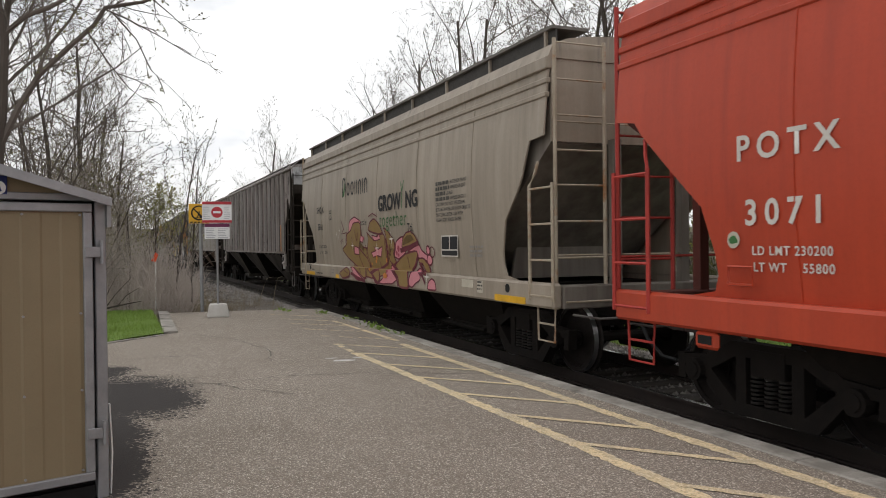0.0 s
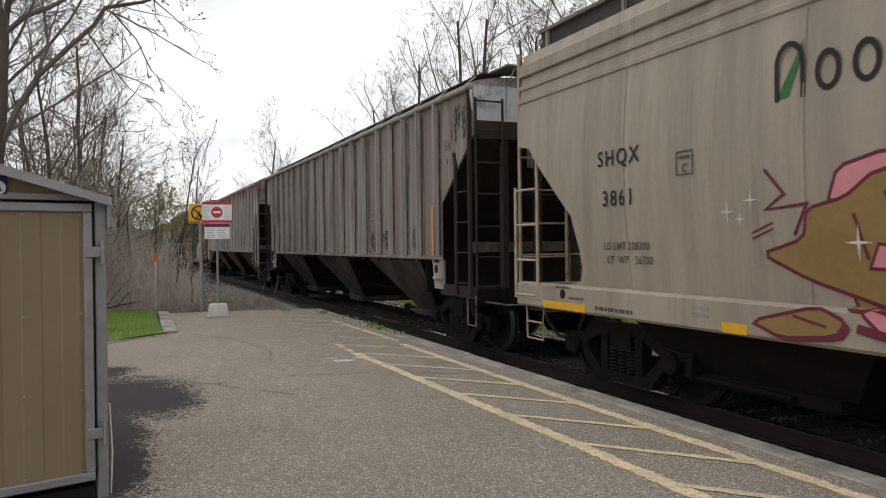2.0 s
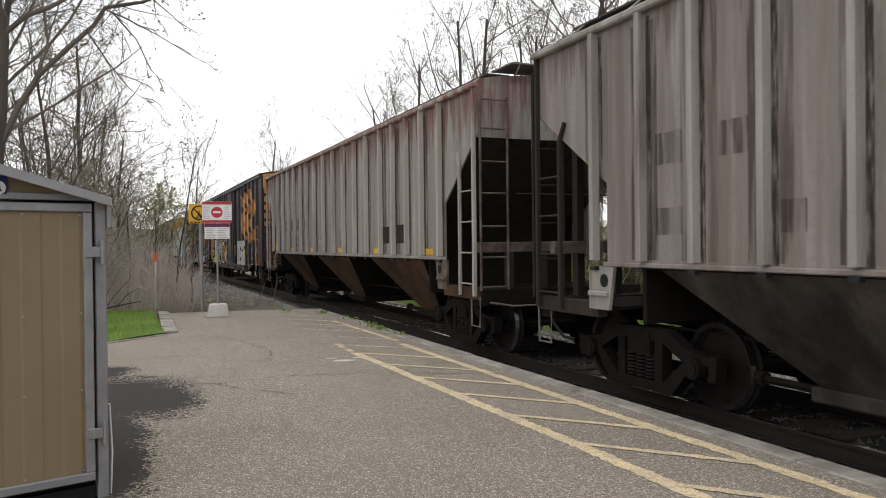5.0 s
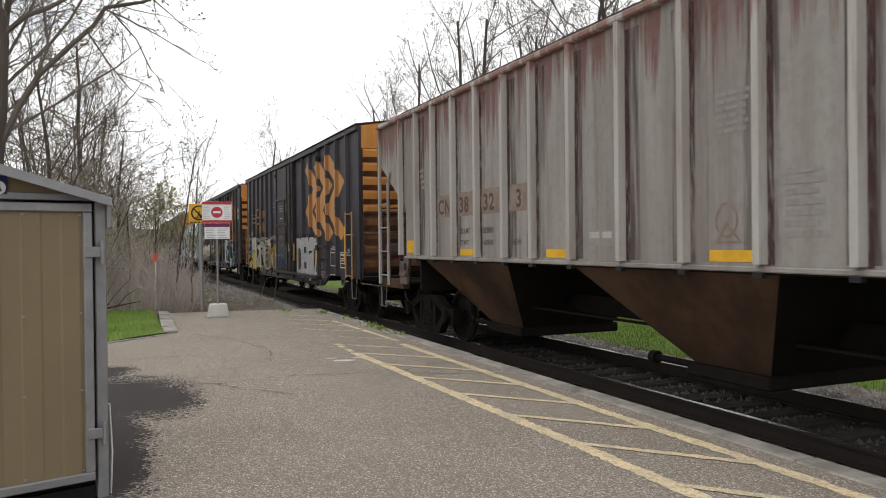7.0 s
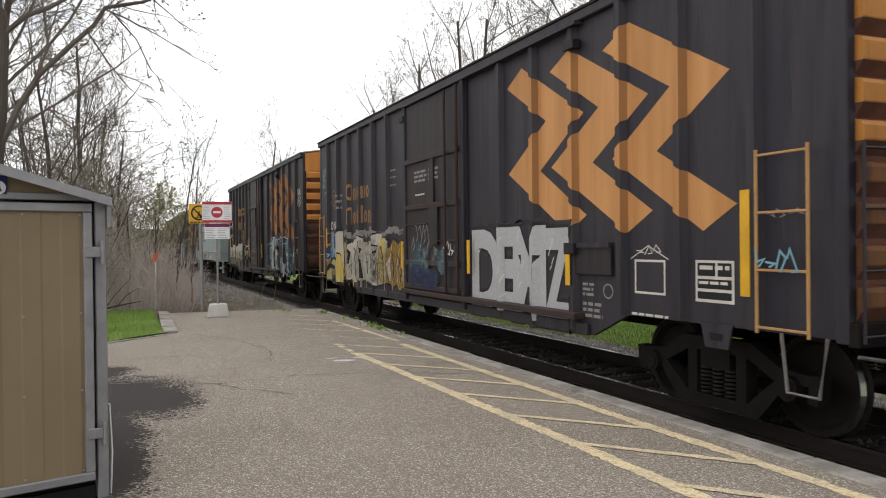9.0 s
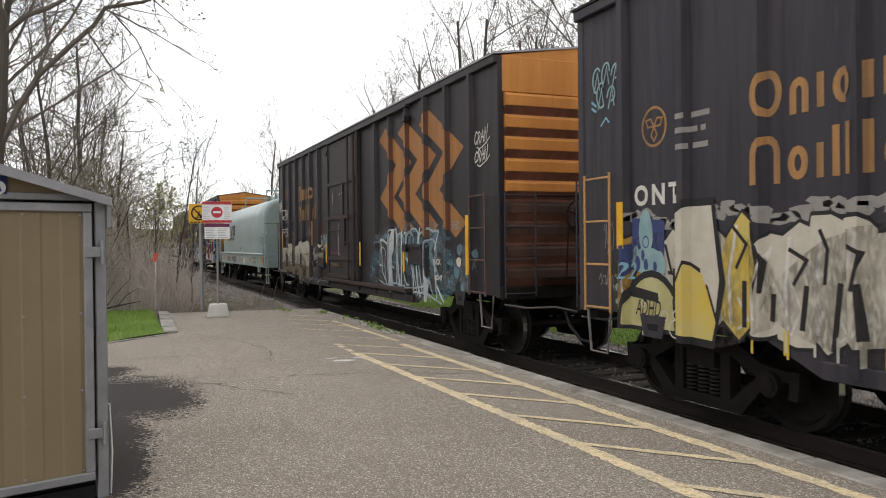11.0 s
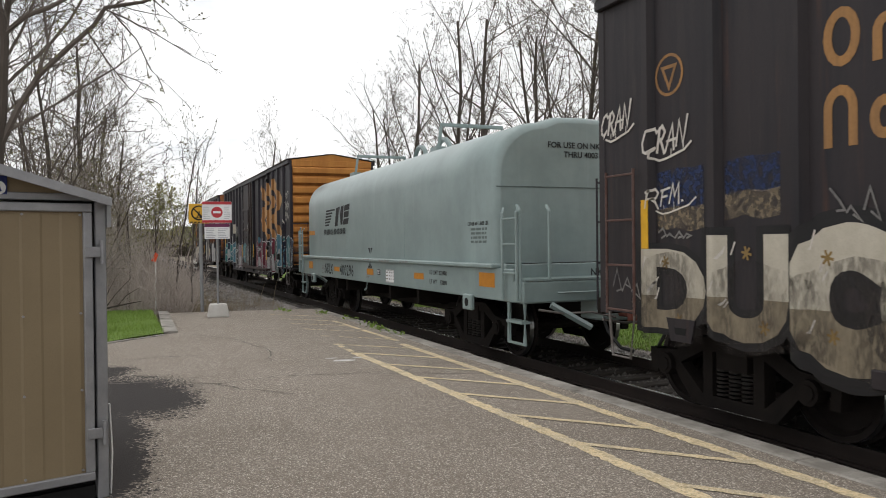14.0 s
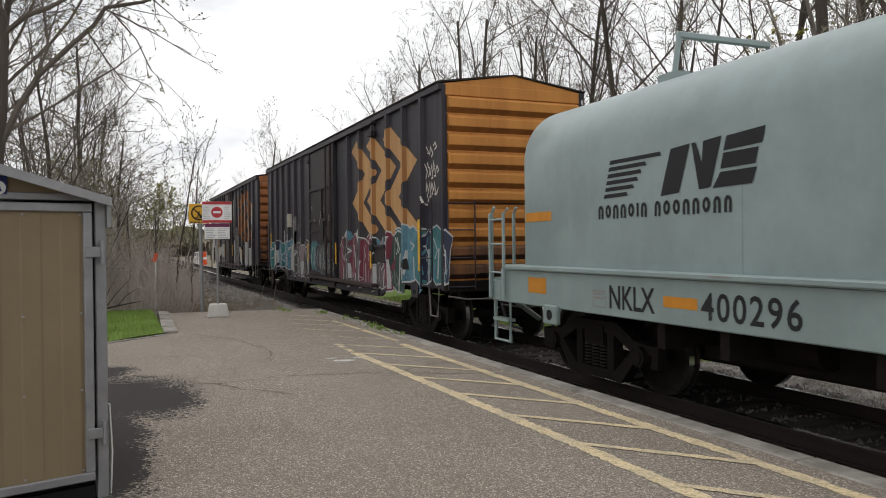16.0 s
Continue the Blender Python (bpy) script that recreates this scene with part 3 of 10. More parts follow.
def bars(y0, y1, z0, z1, rows, rng, fill=0.8, gap=0.45):
    """Outlines of short bars that stand for lines of small print."""
    out = []
    h = (z1 - z0) / rows
    for k in range(rows):
        y = y0
        end = y0 + (y1 - y0) * rng.uniform(fill, 1.0)
        while y < end:
            w = min(rng.uniform(0.5, 1.8) * h * 1.6, end - y)
            out.append(rect(y1 - (y - y0) - w, y1 - (y - y0), z1 - (k + 1 - gap) * h, z1 - k * h))
            y += w + h * 0.45
    return out


def blob(cy, cz, ry, rz, rng, n=14, rough=0.16, turn=0.0):
    ph = [rng.uniform(0, 6.28) for _ in range(3)]
    out = []
    for k in range(n):
        a = k * math.tau / n
        r = 1 + rough * (math.sin(2 * a + ph[0]) + 0.7 * math.sin(3 * a + ph[1]) + 0.5 * math.sin(5 * a + ph[2]))
        u, v = ry * r * math.cos(a), rz * r * math.sin(a)
        out.append((cy + u * math.cos(turn) - v * math.sin(turn), cz + u * math.sin(turn) + v * math.cos(turn)))
    return out


def grown(poly, d):
    cy = sum(p[0] for p in poly) / len(poly)
    cz = sum(p[1] for p in poly) / len(poly)
    out = []
    for p in poly:
        r = math.hypot(p[0] - cy, p[1] - cz) or 1
        out.append((cy + (p[0] - cy) * (1 + d / r), cz + (p[1] - cz) * (1 + d / r)))
    return out


def stroke(pts, w):
    """A brush line through pts as a mitred ribbon of quads."""
    ps = [Vector(p) for k, p in enumerate(pts) if k == 0 or math.dist(p, pts[k - 1]) > 1e-5]
    shut = len(ps) > 3 and (ps[0] - ps[-1]).length < 1e-4
    if shut:
        ps.pop()
    n = len(ps)
    if n < 2:
        return []

    def side(a, b):
        d = (b - a).normalized()
        return Vector((-d.y, d.x))
    rails = []
    for k, p in enumerate(ps):
        before = side(ps[k - 1], p) if k or shut else None
        after = side(p, ps[(k + 1) % n]) if k < n - 1 or shut else None
        if before is None or after is None:
            m = (before or after) * (w / 2)
            e = Vector((m.y, -m.x)) * (0.5 if after is None else -0.5)
            p = p + e
        else:
            m = before + after
            m = m.normalized() * (w / 2) / max(0.45, m.length / 2) if m.length > 0.05 else before * (w / 2)
        rails.append((p + m, p - m))
    out = []
    for k in range(n if shut else n - 1):
        (a, b), (c, d) = rails[k], rails[(k + 1) % n]
        out.append([tuple(a), tuple(c), tuple(d), tuple(b)])
    return out


# ---- ground, platform, track ----
def sheet(name, xs, ys, height, material, label, category, kind="structure", smooth=True):
    verts = [(x, y, height(x, y)) for y in ys for x in xs]
    w = len(xs)
    faces = [(j * w + i, j * w + i + 1, (j + 1) * w + i + 1, (j + 1) * w + i) for j in range(len(ys) - 1) for i in range(w - 1)]
    me = bpy.data.meshes.new(name)
    me.from_pydata(verts, [], faces)
    for f in me.polygons:
        f.use_smooth = smooth
    me.materials.append(M[material])
    return tagged(new(name, me), label, category, kind=kind)


def steps(a, b, n):
    return [a + (b - a) * k / n for k in range(n + 1)]


def land(x, y):
    """Height of the natural ground."""
    d = abs(x - TRACK_X)
    z = -0.52
    if x > TRACK_X + 3.0:
        z += min(0.35, (x - TRACK_X - 3.0) * 0.05)
    if x < TRACK_X - 2:
        z += 0.30 * max(0.0, min(1.0, (y - 20.0) / 3.0)) if y > 20 else 0.0
    if d > 2.6 and d < 60:
        z += 0.10 * noise.noise(Vector((x * 0.25, y * 0.25, 0)))
    return z


def lawn_edge(y):
    """How far from the track's centre the mown grass begins."""
    return 3.35 + 0.4 * max(0.0, min(1.0, (12.0 - y) / 3.0)) + 0.25 * noise.noise(Vector((0, y * 0.6, 9)))


sheet("ground", [-900, -400, -200, -100, -60] + steps(-40, 60, 100) + [80, 120, 200, 400, 900],
      [-300, -100, -40] + steps(-20, 120, 100) + [150, 200, 300, 500, 900], land, "ground",
      "rough brown and green ground with dead grass", "ground")
sheet("lawn", steps(TRACK_X + 3.0, TRACK_X + 15, 40), steps(-14, 60, 80), lambda x, y: land(x, y) + 0.035 * (1 if x > TRACK_X + lawn_edge(y) else -3) + 0.03 * noise.noise(Vector((x, y, 3))),
      "lawn", "mown green grass bank beside the track", "lawn")


def platform():
    th = thing("platform", "worn grey asphalt platform with a concrete edge", "platform", kind="structure")
    bm = bmesh.new()
    prism(bm, [(-12, -14), (4.655, -14), (4.655, 19.9), (1.0, 20.5), (0.86, 15.52), (-2.6, 12.42), (-12, 12.42)], "z", -0.6, PLATFORM_Z)
    part("pavement", bm, "asphalt", th)
    # concrete edge, cast in lengths
    y = -14.0
    k = 0
    while y < 19.7:
        ln = min(3.05, 19.8 - y)
        dx = 0.012 * math.sin(k * 2.3)
        part("edge_block", B(4.66 + dx, 4.895 + dx, y + 0.012, y + ln - 0.008, -0.55, PLATFORM_Z + 0.008 + 0.006 * math.sin(k * 1.7), bevel=0.018), "kerb", th)
        y += 3.05
        k += 1
    return th


platform_thing = platform()


def painted(name, quads, material, label, z=PLATFORM_Z + 0.004):
    bm = bmesh.new()
    for q in quads:
        bm.faces.new([bm.verts.new((x, y, z)) for x, y in q])
    me = bpy.data.meshes.new(name)
    bm.normal_update()
    bmesh.ops.recalc_face_normals(bm, faces=bm.faces[:])
    for f in bm.faces:
        if f.normal.z < 0:
            f.normal_flip()
    bm.to_mesh(me)
    bm.free()
    me.materials.append(M[material])
    ob = new(name, me)
    ob.parent = platform_thing
    return tagged(ob, label)


def ragged(a, b, w, rng, wear=0.0, step=0.055):
    """A hand-worn painted line from a to b as short quads with uneven edges and gaps."""
    a, b = Vector(a), Vector(b)
    d = b - a
    n = max(2, int(d.length / step))
    s = Vector((-d.y, d.x)).normalized()
    off = [(w / 2 * rng.uniform(0.72, 1.18), w / 2 * rng.uniform(0.72, 1.18)) for _ in range(n + 1)]
    out = []
    for k in range(n):
        if rng.random() < wear:
            continue
        p, q = a + d * k / n, a + d * (k + 1) / n
        out.append([tuple(p + s * off[k][0]), tuple(q + s * off[k + 1][0]), tuple(q - s * off[k + 1][1]), tuple(p - s * off[k][1])])
    return out


def markings():
    rng = random.Random(4)
    painted("warning_line", ragged((4.46, -6), (4.34, 12.1), 0.13, rng) + ragged((4.42, 12.5), (4.33, 16.5), 0.11, rng, 0.15), "yellow_line", "worn yellow warning line along the platform edge")
    painted("inner_line", ragged((3.49, -6), (3.46, 5.5), 0.14, rng) + ragged((3.46, 5.5), (3.34, 11.4), 0.14, rng) + ragged((3.34, 11.4), (3.36, 12.6), 0.10, rng, 0.4), "yellow_line", "worn yellow inner line of the hatching")
    for y in (4.24, 5.46, 6.64, 7.82, 8.99, 10.14, 11.36, 12.5, 13.87, 15.14, 16.35, 17.48, 18.7):
        far = y > 12.0
        painted("hatch_bar", ragged((3.48 - 0.012 * (min(y, 12) - 4), y), (4.36, y - 1.08), 0.085 if not far else 0.065, rng, 0.0 if not far else 0.2), "yellow_line", "worn yellow hatch bar", PLATFORM_Z + 0.0065)
    y = 4.25 - 1.16
    while y > -5:
        painted("hatch_bar", ragged((3.49, y), (4.40, y - 1.13), 0.085, rng), "yellow_line", "worn yellow hatch bar", PLATFORM_Z + 0.0065)
        y -= 1.16
    painted("paint_splash", [[(2.98 + 0.36 * c[0], 10.75 + 0.36 * c[1]) for c in b] for b in (blob(0, 0, 0.5, 0.22, rng), blob(0.75, 0.5, 0.3, 0.12, rng), blob(-0.3, 0.8, 0.3, 0.1, rng))], "white_mark", "splash of white paint")
    for pts in ([(-0.2, 10.3), (0.6, 10.0), (1.1, 9.62), (1.9, 9.9), (2.9, 9.6), (3.3, 9.35), (4.6, 8.7)], [(1.1, 9.62), (1.3, 9.2), (1.9, 8.5)], [(-0.3, 12.0), (0.5, 12.4), (1.2, 12.2)], [(3.3, 9.4), (4.0, 9.9), (4.6, 9.8)], [(1.1, 15.6), (1.9, 14.2), (2.2, 12.4), (2.0, 11.0)]):
        q = []
        fine = []
        for a, b in zip(pts, pts[1:]):
            for j in range(8):
                fine.append((a[0] + (b[0] - a[0]) * j / 8 + rng.uniform(-0.03, 0.03), a[1] + (b[1] - a[1]) * j / 8 + rng.uniform(-0.05, 0.05)))
        for p0, p1 in zip(fine, fine[1:]):
            q += stroke([p0, p1], rng.uniform(0.008, 0.03))
        painted("crack", q, "crack", "thin dark crack in the asphalt")


markings()


def rail_line(x, y0, y1, name="rail"):
    bm = bmesh.new()
    for a, b, z0, z1 in ((-0.07, 0.07, -0.172, -0.150), (-0.012, 0.012, -0.150, -0.035), (-0.036, 0.036, -0.035, -0.002)):
        box(bm, x + a, x + b, y0, y1, z0, z1)
    return bm


def track():
    th = thing("railway_track", "single railway track with rusty rails and shiny tops", "railway track", kind="structure")
    for side in (-0.755, 0.755):
        r = part("rail", rail_line(TRACK_X + side, -60, 500), "rail", th)
        part("rail_head", B(TRACK_X + side - 0.034, TRACK_X + side + 0.034, -60, 500, -0.002, 0.0), "rail_top", r, "polished steel running surface")
    me = None
    rng = random.Random(7)
    y = -20.0
    while y < 110:
        if me is None:
            t = part("tie", B(-1.3, 1.3, -0.115, 0.115, -0.36, -0.175, bevel=0.015), "tie", th)
            me = t.data
        else:
            t = new("tie", me)
            t.parent = th
        t.location, t.rotation_euler = (TRACK_X + rng.uniform(-0.04, 0.04), y, 0), (0, 0, rng.uniform(-0.015, 0.015))
        y += 0.52
    return th


track()


def bed(x, y):
    d = abs(x - TRACK_X)
    z = -0.21 if d < 1.75 else -0.21 - (d - 1.75) * 0.24
    return z + 0.02 * noise.noise(Vector((x * 3, y * 3, 1)))


sheet("ballast", [TRACK_X + d for d in (-3.4, -2.9, -2.4, -2.0, -1.75, -1.2, -0.6, 0, 0.6, 1.2, 1.75, 2.1, 2.6, 3.1, 3.7)],
      steps(-25, 120, 150) + [200, 350, 600], bed, "ballast", "dark oily crushed stone track bed", "ballast")


def stones():
    """Loose crushed stone, coarser and paler beside the rails."""
    rng = random.Random(11)
    verts, faces = [], []
    base = [(0, 0, 1), (1, 0, 0.1), (-0.4, 0.9, 0), (-0.5, -0.85, 0.1), (0.2, 0.1, -0.8)]
    fcs = [(0, 1, 2), (0, 2, 3), (0, 3, 1), (4, 2, 1), (4, 3, 2), (4, 1, 3)]

    def put(x, y, z, s):
        a = rng.uniform(0, 6.28)
        c, n = math.cos(a), math.sin(a)
        i = len(verts)
        k = [rng.uniform(0.6, 1.3) for _ in range(3)]
        for p in base:
            u, v, w = p[0] * k[0] * s, p[1] * k[1] * s, p[2] * k[2] * s
            verts.append((x + u * c - v * n, y + u * n + v * c, z + w))
        faces.extend(tuple(i + q for q in f) for f in fcs)

    for _ in range(16000):
        y = rng.uniform(0, 26) if rng.random() < 0.75 else rng.uniform(26, 60)
        x = TRACK_X + rng.uniform(-1.7, 3.5)
        put(x, y, max(bed(x, y), land(x, y) if x > TRACK_X + 2 else -9) + 0.005, rng.uniform(0.018, 0.042))
    for _ in range(9000):
        y = 20.0 + abs(rng.gauss(0, 9))
        x = TRACK_X - 1.2 - abs(rng.gauss(0, 0.8))
        put(x, y, max(bed(x, y), land(x, y)) + 0.01, rng.uniform(0.025, 0.055))
    me = bpy.data.meshes.new("ballast_stones")
    me.from_pydata(verts, [], faces)
    me.materials.append(M["stone"])
    tagged(new("ballast_stones", me), "loose grey crushed stones around the rails", "ballast", kind="stuff")
    verts, faces = [], []
    for _ in range(9000):      # dusty heap past the platform's end
        y = 19.9 + abs(rng.gauss(0, 7))
        x = TRACK_X - 1.55 - abs(rng.gauss(0, 0.75))
        put(x, y, max(bed(x, y), land(x, y)) + 0.03, rng.uniform(0.03, 0.085))
    for _ in range(15000):     # clean stone on the far shoulder
        y = 3.0 + abs(rng.gauss(0, 9))
        x = TRACK_X + rng.uniform(0.95, lawn_edge(y) + 0.05)
        put(x, y, max(bed(x, y), land(x, y)) + 0.012, rng.uniform(0.022, 0.055))
    me = bpy.data.meshes.new("dusty_stones")
    me.from_pydata(verts, [], faces)
    me.materials.append(M["stone_pale"])
    tagged(new("dusty_stones", me), "pale dusty crushed stones on the shoulders of the track", "ballast", kind="stuff")


stones()


def grass_bed():
    """The small kerbed lawn beyond the shed."""
    th = thing("lawn_kerb", "low concrete kerb round a small lawn", "kerb", kind="structure")
    def front(x):
        """Where the lawn begins: its edge runs off slantwise behind the shed."""
        return 15.50 - 0.90 * (0.80 - x)

    for k in range(5):
        a, b = 15.60 + 0.98 * k, 15.60 + 0.98 * (k + 1) - 0.02
        x0, x1 = 0.78 + 0.03 * (a - 15.6), 0.78 + 0.03 * (b - 15.6)
        bm = bmesh.new()
        prism(bm, [(x0, a), (x0 + 0.27 - 0.008 * k, a + 0.02), (x1 + 0.26 - 0.008 * k, b), (x1, b)], "z", -0.3, PLATFORM_Z + 0.045 + 0.008 * math.sin(k * 2.1))
        part("kerb_block", bm, "kerb", th)
    for k in range(6):         # thin worn edging stones
        a, b = 0.78 - 0.56 * k, 0.78 - 0.56 * (k + 1) + 0.03
        bm = bmesh.new()
        prism(bm, [(a, front(a)), (b, front(b)), (b + 0.05, front(b) - 0.09), (a + 0.05, front(a) - 0.09)], "z", -0.3, PLATFORM_Z + 0.012 + 0.006 * math.sin(k * 1.9))
        part("edging_stone", bm, "kerb", th)
    xs, us = steps(-2.6, 0.79, 24), steps(0, 1, 26)
    verts = []
    for u in us:
        for x in xs:
            y = front(x) + (21.6 - front(x)) * u
            verts.append((x, y, PLATFORM_Z + 0.035 + 0.03 * noise.noise(Vector((x, y, 0)))))
    n = len(xs)
    me = bpy.data.meshes.new("small_lawn")
    me.from_pydata(verts, [], [(j * n + i, j * n + i + 1, (j + 1) * n + i + 1, (j + 1) * n + i) for j in range(len(us) - 1) for i in range(n - 1)])
    me.materials.append(M["lawn"])
    tagged(new("small_lawn", me), "fresh green grass behind a low kerb", "lawn", kind="structure")
    rng = random.Random(5)
    verts, faces = [], []
    for _ in range(14000):
        x, y = rng.uniform(-1.2, 0.8), rng.uniform(13.6, 21)
        if y < front(x):
            continue
        h, a, l = rng.uniform(0.03, 0.10), rng.uniform(0, 6.28), rng.uniform(-0.05, 0.05)
        c, s = 0.006 * math.cos(a), 0.006 * math.sin(a)
        i = len(verts)
        verts += [(x - c, y - s, 0.1), (x + c, y + s, 0.1), (x + l, y + l, 0.12 + h)]
        faces.append((i, i + 1, i + 2))
    for _ in range(45000):
        y = rng.uniform(2, 30)
        x = TRACK_X + lawn_edge(y) + abs(rng.gauss(0, 2.2))
        h, a, l = rng.uniform(0.03, 0.09), rng.uniform(0, 6.28), rng.uniform(-0.05, 0.05)
        c, s = 0.007 * math.cos(a), 0.007 * math.sin(a)
        z = land(x, y) + 0.03
        i = len(verts)
        verts += [(x - c, y - s, z), (x + c, y + s, z), (x + l, y + l, z + 0.02 + h * 0.8)]
        faces.append((i, i + 1, i + 2))
    me = bpy.data.meshes.new("grass")
    me.from_pydata(verts, [], faces)
    me.materials.append(M["blade"])
    tagged(new("grass", me), "short green spring grass", "grass", kind="stuff")


grass_bed()


# ---- shed and signs on the platform ----
def shed():
    """A small pitched-roof shed of galvanised frames and tan ribbed panels, its door towards the camera."""
    th = thing("storage_shed", "small galvanised shed with tan ribbed door panel", "shed")
    th.location, th.rotation_euler = (-0.06, 5.60, PLATFORM_Z), (0, 0, radians(15.8))
    # in the shed's own space: x < 0 along the front, y > 0 to the back
    W, D, H1, H2 = 2.4, 2.0, 1.965, 2.235
    part("corner_post", B(-0.078, -0.006, 0.0, 0.085, 0.0, H1, bevel=0.006), "steel", th)
    part("corner_post", B(-W, -W + 0.085, 0.0, 0.085, 0.0, H1, bevel=0.006), "steel", th)
    part("corner_post", B(-0.085, 0.0, D - 0.085, D, 0.0, H1, bevel=0.006), "steel", th)
    part("header_beam", B(-W + 0.085, -0.085, 0.0, 0.08, H1 + 0.004, H1 + 0.052, bevel=0.006), "steel", th)
    part("inner_wall", B(-W + 0.05, -0.04, 0.10, D - 0.1, 0.02, H1), "shed_dark", th)
    part("side_wall", B(-0.035, -0.012, 0.085, D - 0.085, 0.05, H1), "shed_panel", th)
    gx = -W / 2
    part("gable_panel", P([(-W + 0.02, H1 + 0.02), (-0.02, H1 + 0.02), (gx, H2 + 0.05)], "y", 0.02, 0.05), "shed_panel", th, "tan gable panel")
    # roof with a folded front edge
    for s in (1, -1):
        e0, e1 = (gx, H2 + 0.098), (gx + s * (W / 2 + 0.0), H1 + 0.018)
        bm = bmesh.new()
        prism(bm, [e0, e1, (e1[0], e1[1] - 0.035), (e0[0], e0[1] - 0.035)], "y", -0.10, D + 0.1)
        rf = part("roof", bm, "steel", th)
        bm = bmesh.new()
        prism(bm, [(e0[0], e0[1] + 0.006), (e1[0], e1[1] + 0.006), (e1[0], e1[1] - 0.05), (e0[0], e0[1] - 0.062)], "y", -0.125, -0.104)
        part("roof_trim", bm, "steel", rf)
    part("gutter_flap", B(-0.008, 0.018, -0.03, D, H1 - 0.165, H1 - 0.012), "steel", th)
    # door: frame, ribbed panel, hinges, screws
    dx0, dx1, dz0, dz1 = -W + 0.11, -0.100, 0.138, H1 - 0.012
    door = thing("door", "", "")
    door.parent = th
    for b in ((dx0, dx1, -0.035, 0.02, dz1 - 0.056, dz1), (dx0, dx1, -0.035, 0.02, dz0, dz0 + 0.056), (dx1 - 0.056, dx1, -0.034, 0.02, dz0 + 0.056, dz1 - 0.056), (dx0, dx0 + 0.056, -0.034, 0.02, dz0 + 0.056, dz1 - 0.056)):
        part("door_frame", B(*b, bevel=0.006), "steel", door)
    bm = bmesh.new()
    xs, x = [], dx0 + 0.056
    poly = []
    k = 0
    while x < dx1 - 0.056:
        poly += [(x, -0.014 if k % 2 else -0.009), (min(x + 0.10, dx1 - 0.056), -0.014 if k % 2 else -0.009)]
        x += 0.115
        k += 1
    prism(bm, poly + [(dx1 - 0.056, 0.01), (dx0 + 0.056, 0.01)], "z", dz0 + 0.05, dz1 - 0.05)
    part("door_panel", bm, "shed_panel", door, "tan ribbed door panel")
    for x in (dx1 - 0.075, dx1 - 0.41, dx1 - 0.78, dx1 - 1.2):
        for z in (dz0 + 0.08, dz0 + 0.60, dz0 + 1.10, dz1 - 0.075):
            bm = bmesh.new()
            drum(bm, (x, -0.024, z), "y", 0.008, 0.006, 8)
            part("screw", bm, "steel", door)
    for z in (0.412, 1.60):
        h = part("hinge", B(dx1 - 0.05, -0.055, -0.052, -0.036, z, z + 0.07, bevel=0.004), "steel", th)
        bm = bmesh.new()
        drum(bm, (-0.040, -0.045, z + 0.035), "z", 0.018, 0.078, 10)
        part("hinge_pin", bm, "steel", h)
    # bent flashing that has come away along the corner
    part("loose_flashing", P([(0.0, 0.02), (0.008, 0.02), (0.020, 0.30), (0.006, 0.62), (-0.002, 0.62), (0.010, 0.30)], "y", 0.0, 0.05), "bright_edge", th, "bent bright metal flashing")
    part("threshold", B(-W + 0.085, -0.09, 0.03, 0.08, 0.0, 0.09), "shed_dark", th)
    sg = part("access_sign", B(-0.80, -0.585, -0.006, 0.018, H1 + 0.035, H1 + 0.15), "blue", th, "blue wheelchair access sign")
    bm = bmesh.new()
    ring = [(-0.635 + 0.035 * math.cos(a), H1 + 0.075 + 0.035 * math.sin(a)) for a in steps(-3.6, 1.2, 14)]
    for q in stroke(ring, 0.016) + stroke([(-0.655, H1 + 0.14), (-0.65, H1 + 0.10), (-0.62, H1 + 0.095), (-0.605, H1 + 0.05)], 0.016):
        bm.faces.new([bm.verts.new((p[0], -0.009, p[1])) for p in q])
    part("symbol", bm, "white", sg)


shed()


def disc(bm, c, r, y, n=28):
    bm.faces.new([bm.verts.new((c[0] + r * math.cos(k * math.tau / n), y, c[1] + r * math.sin(k * math.tau / n))) for k in range(n)])


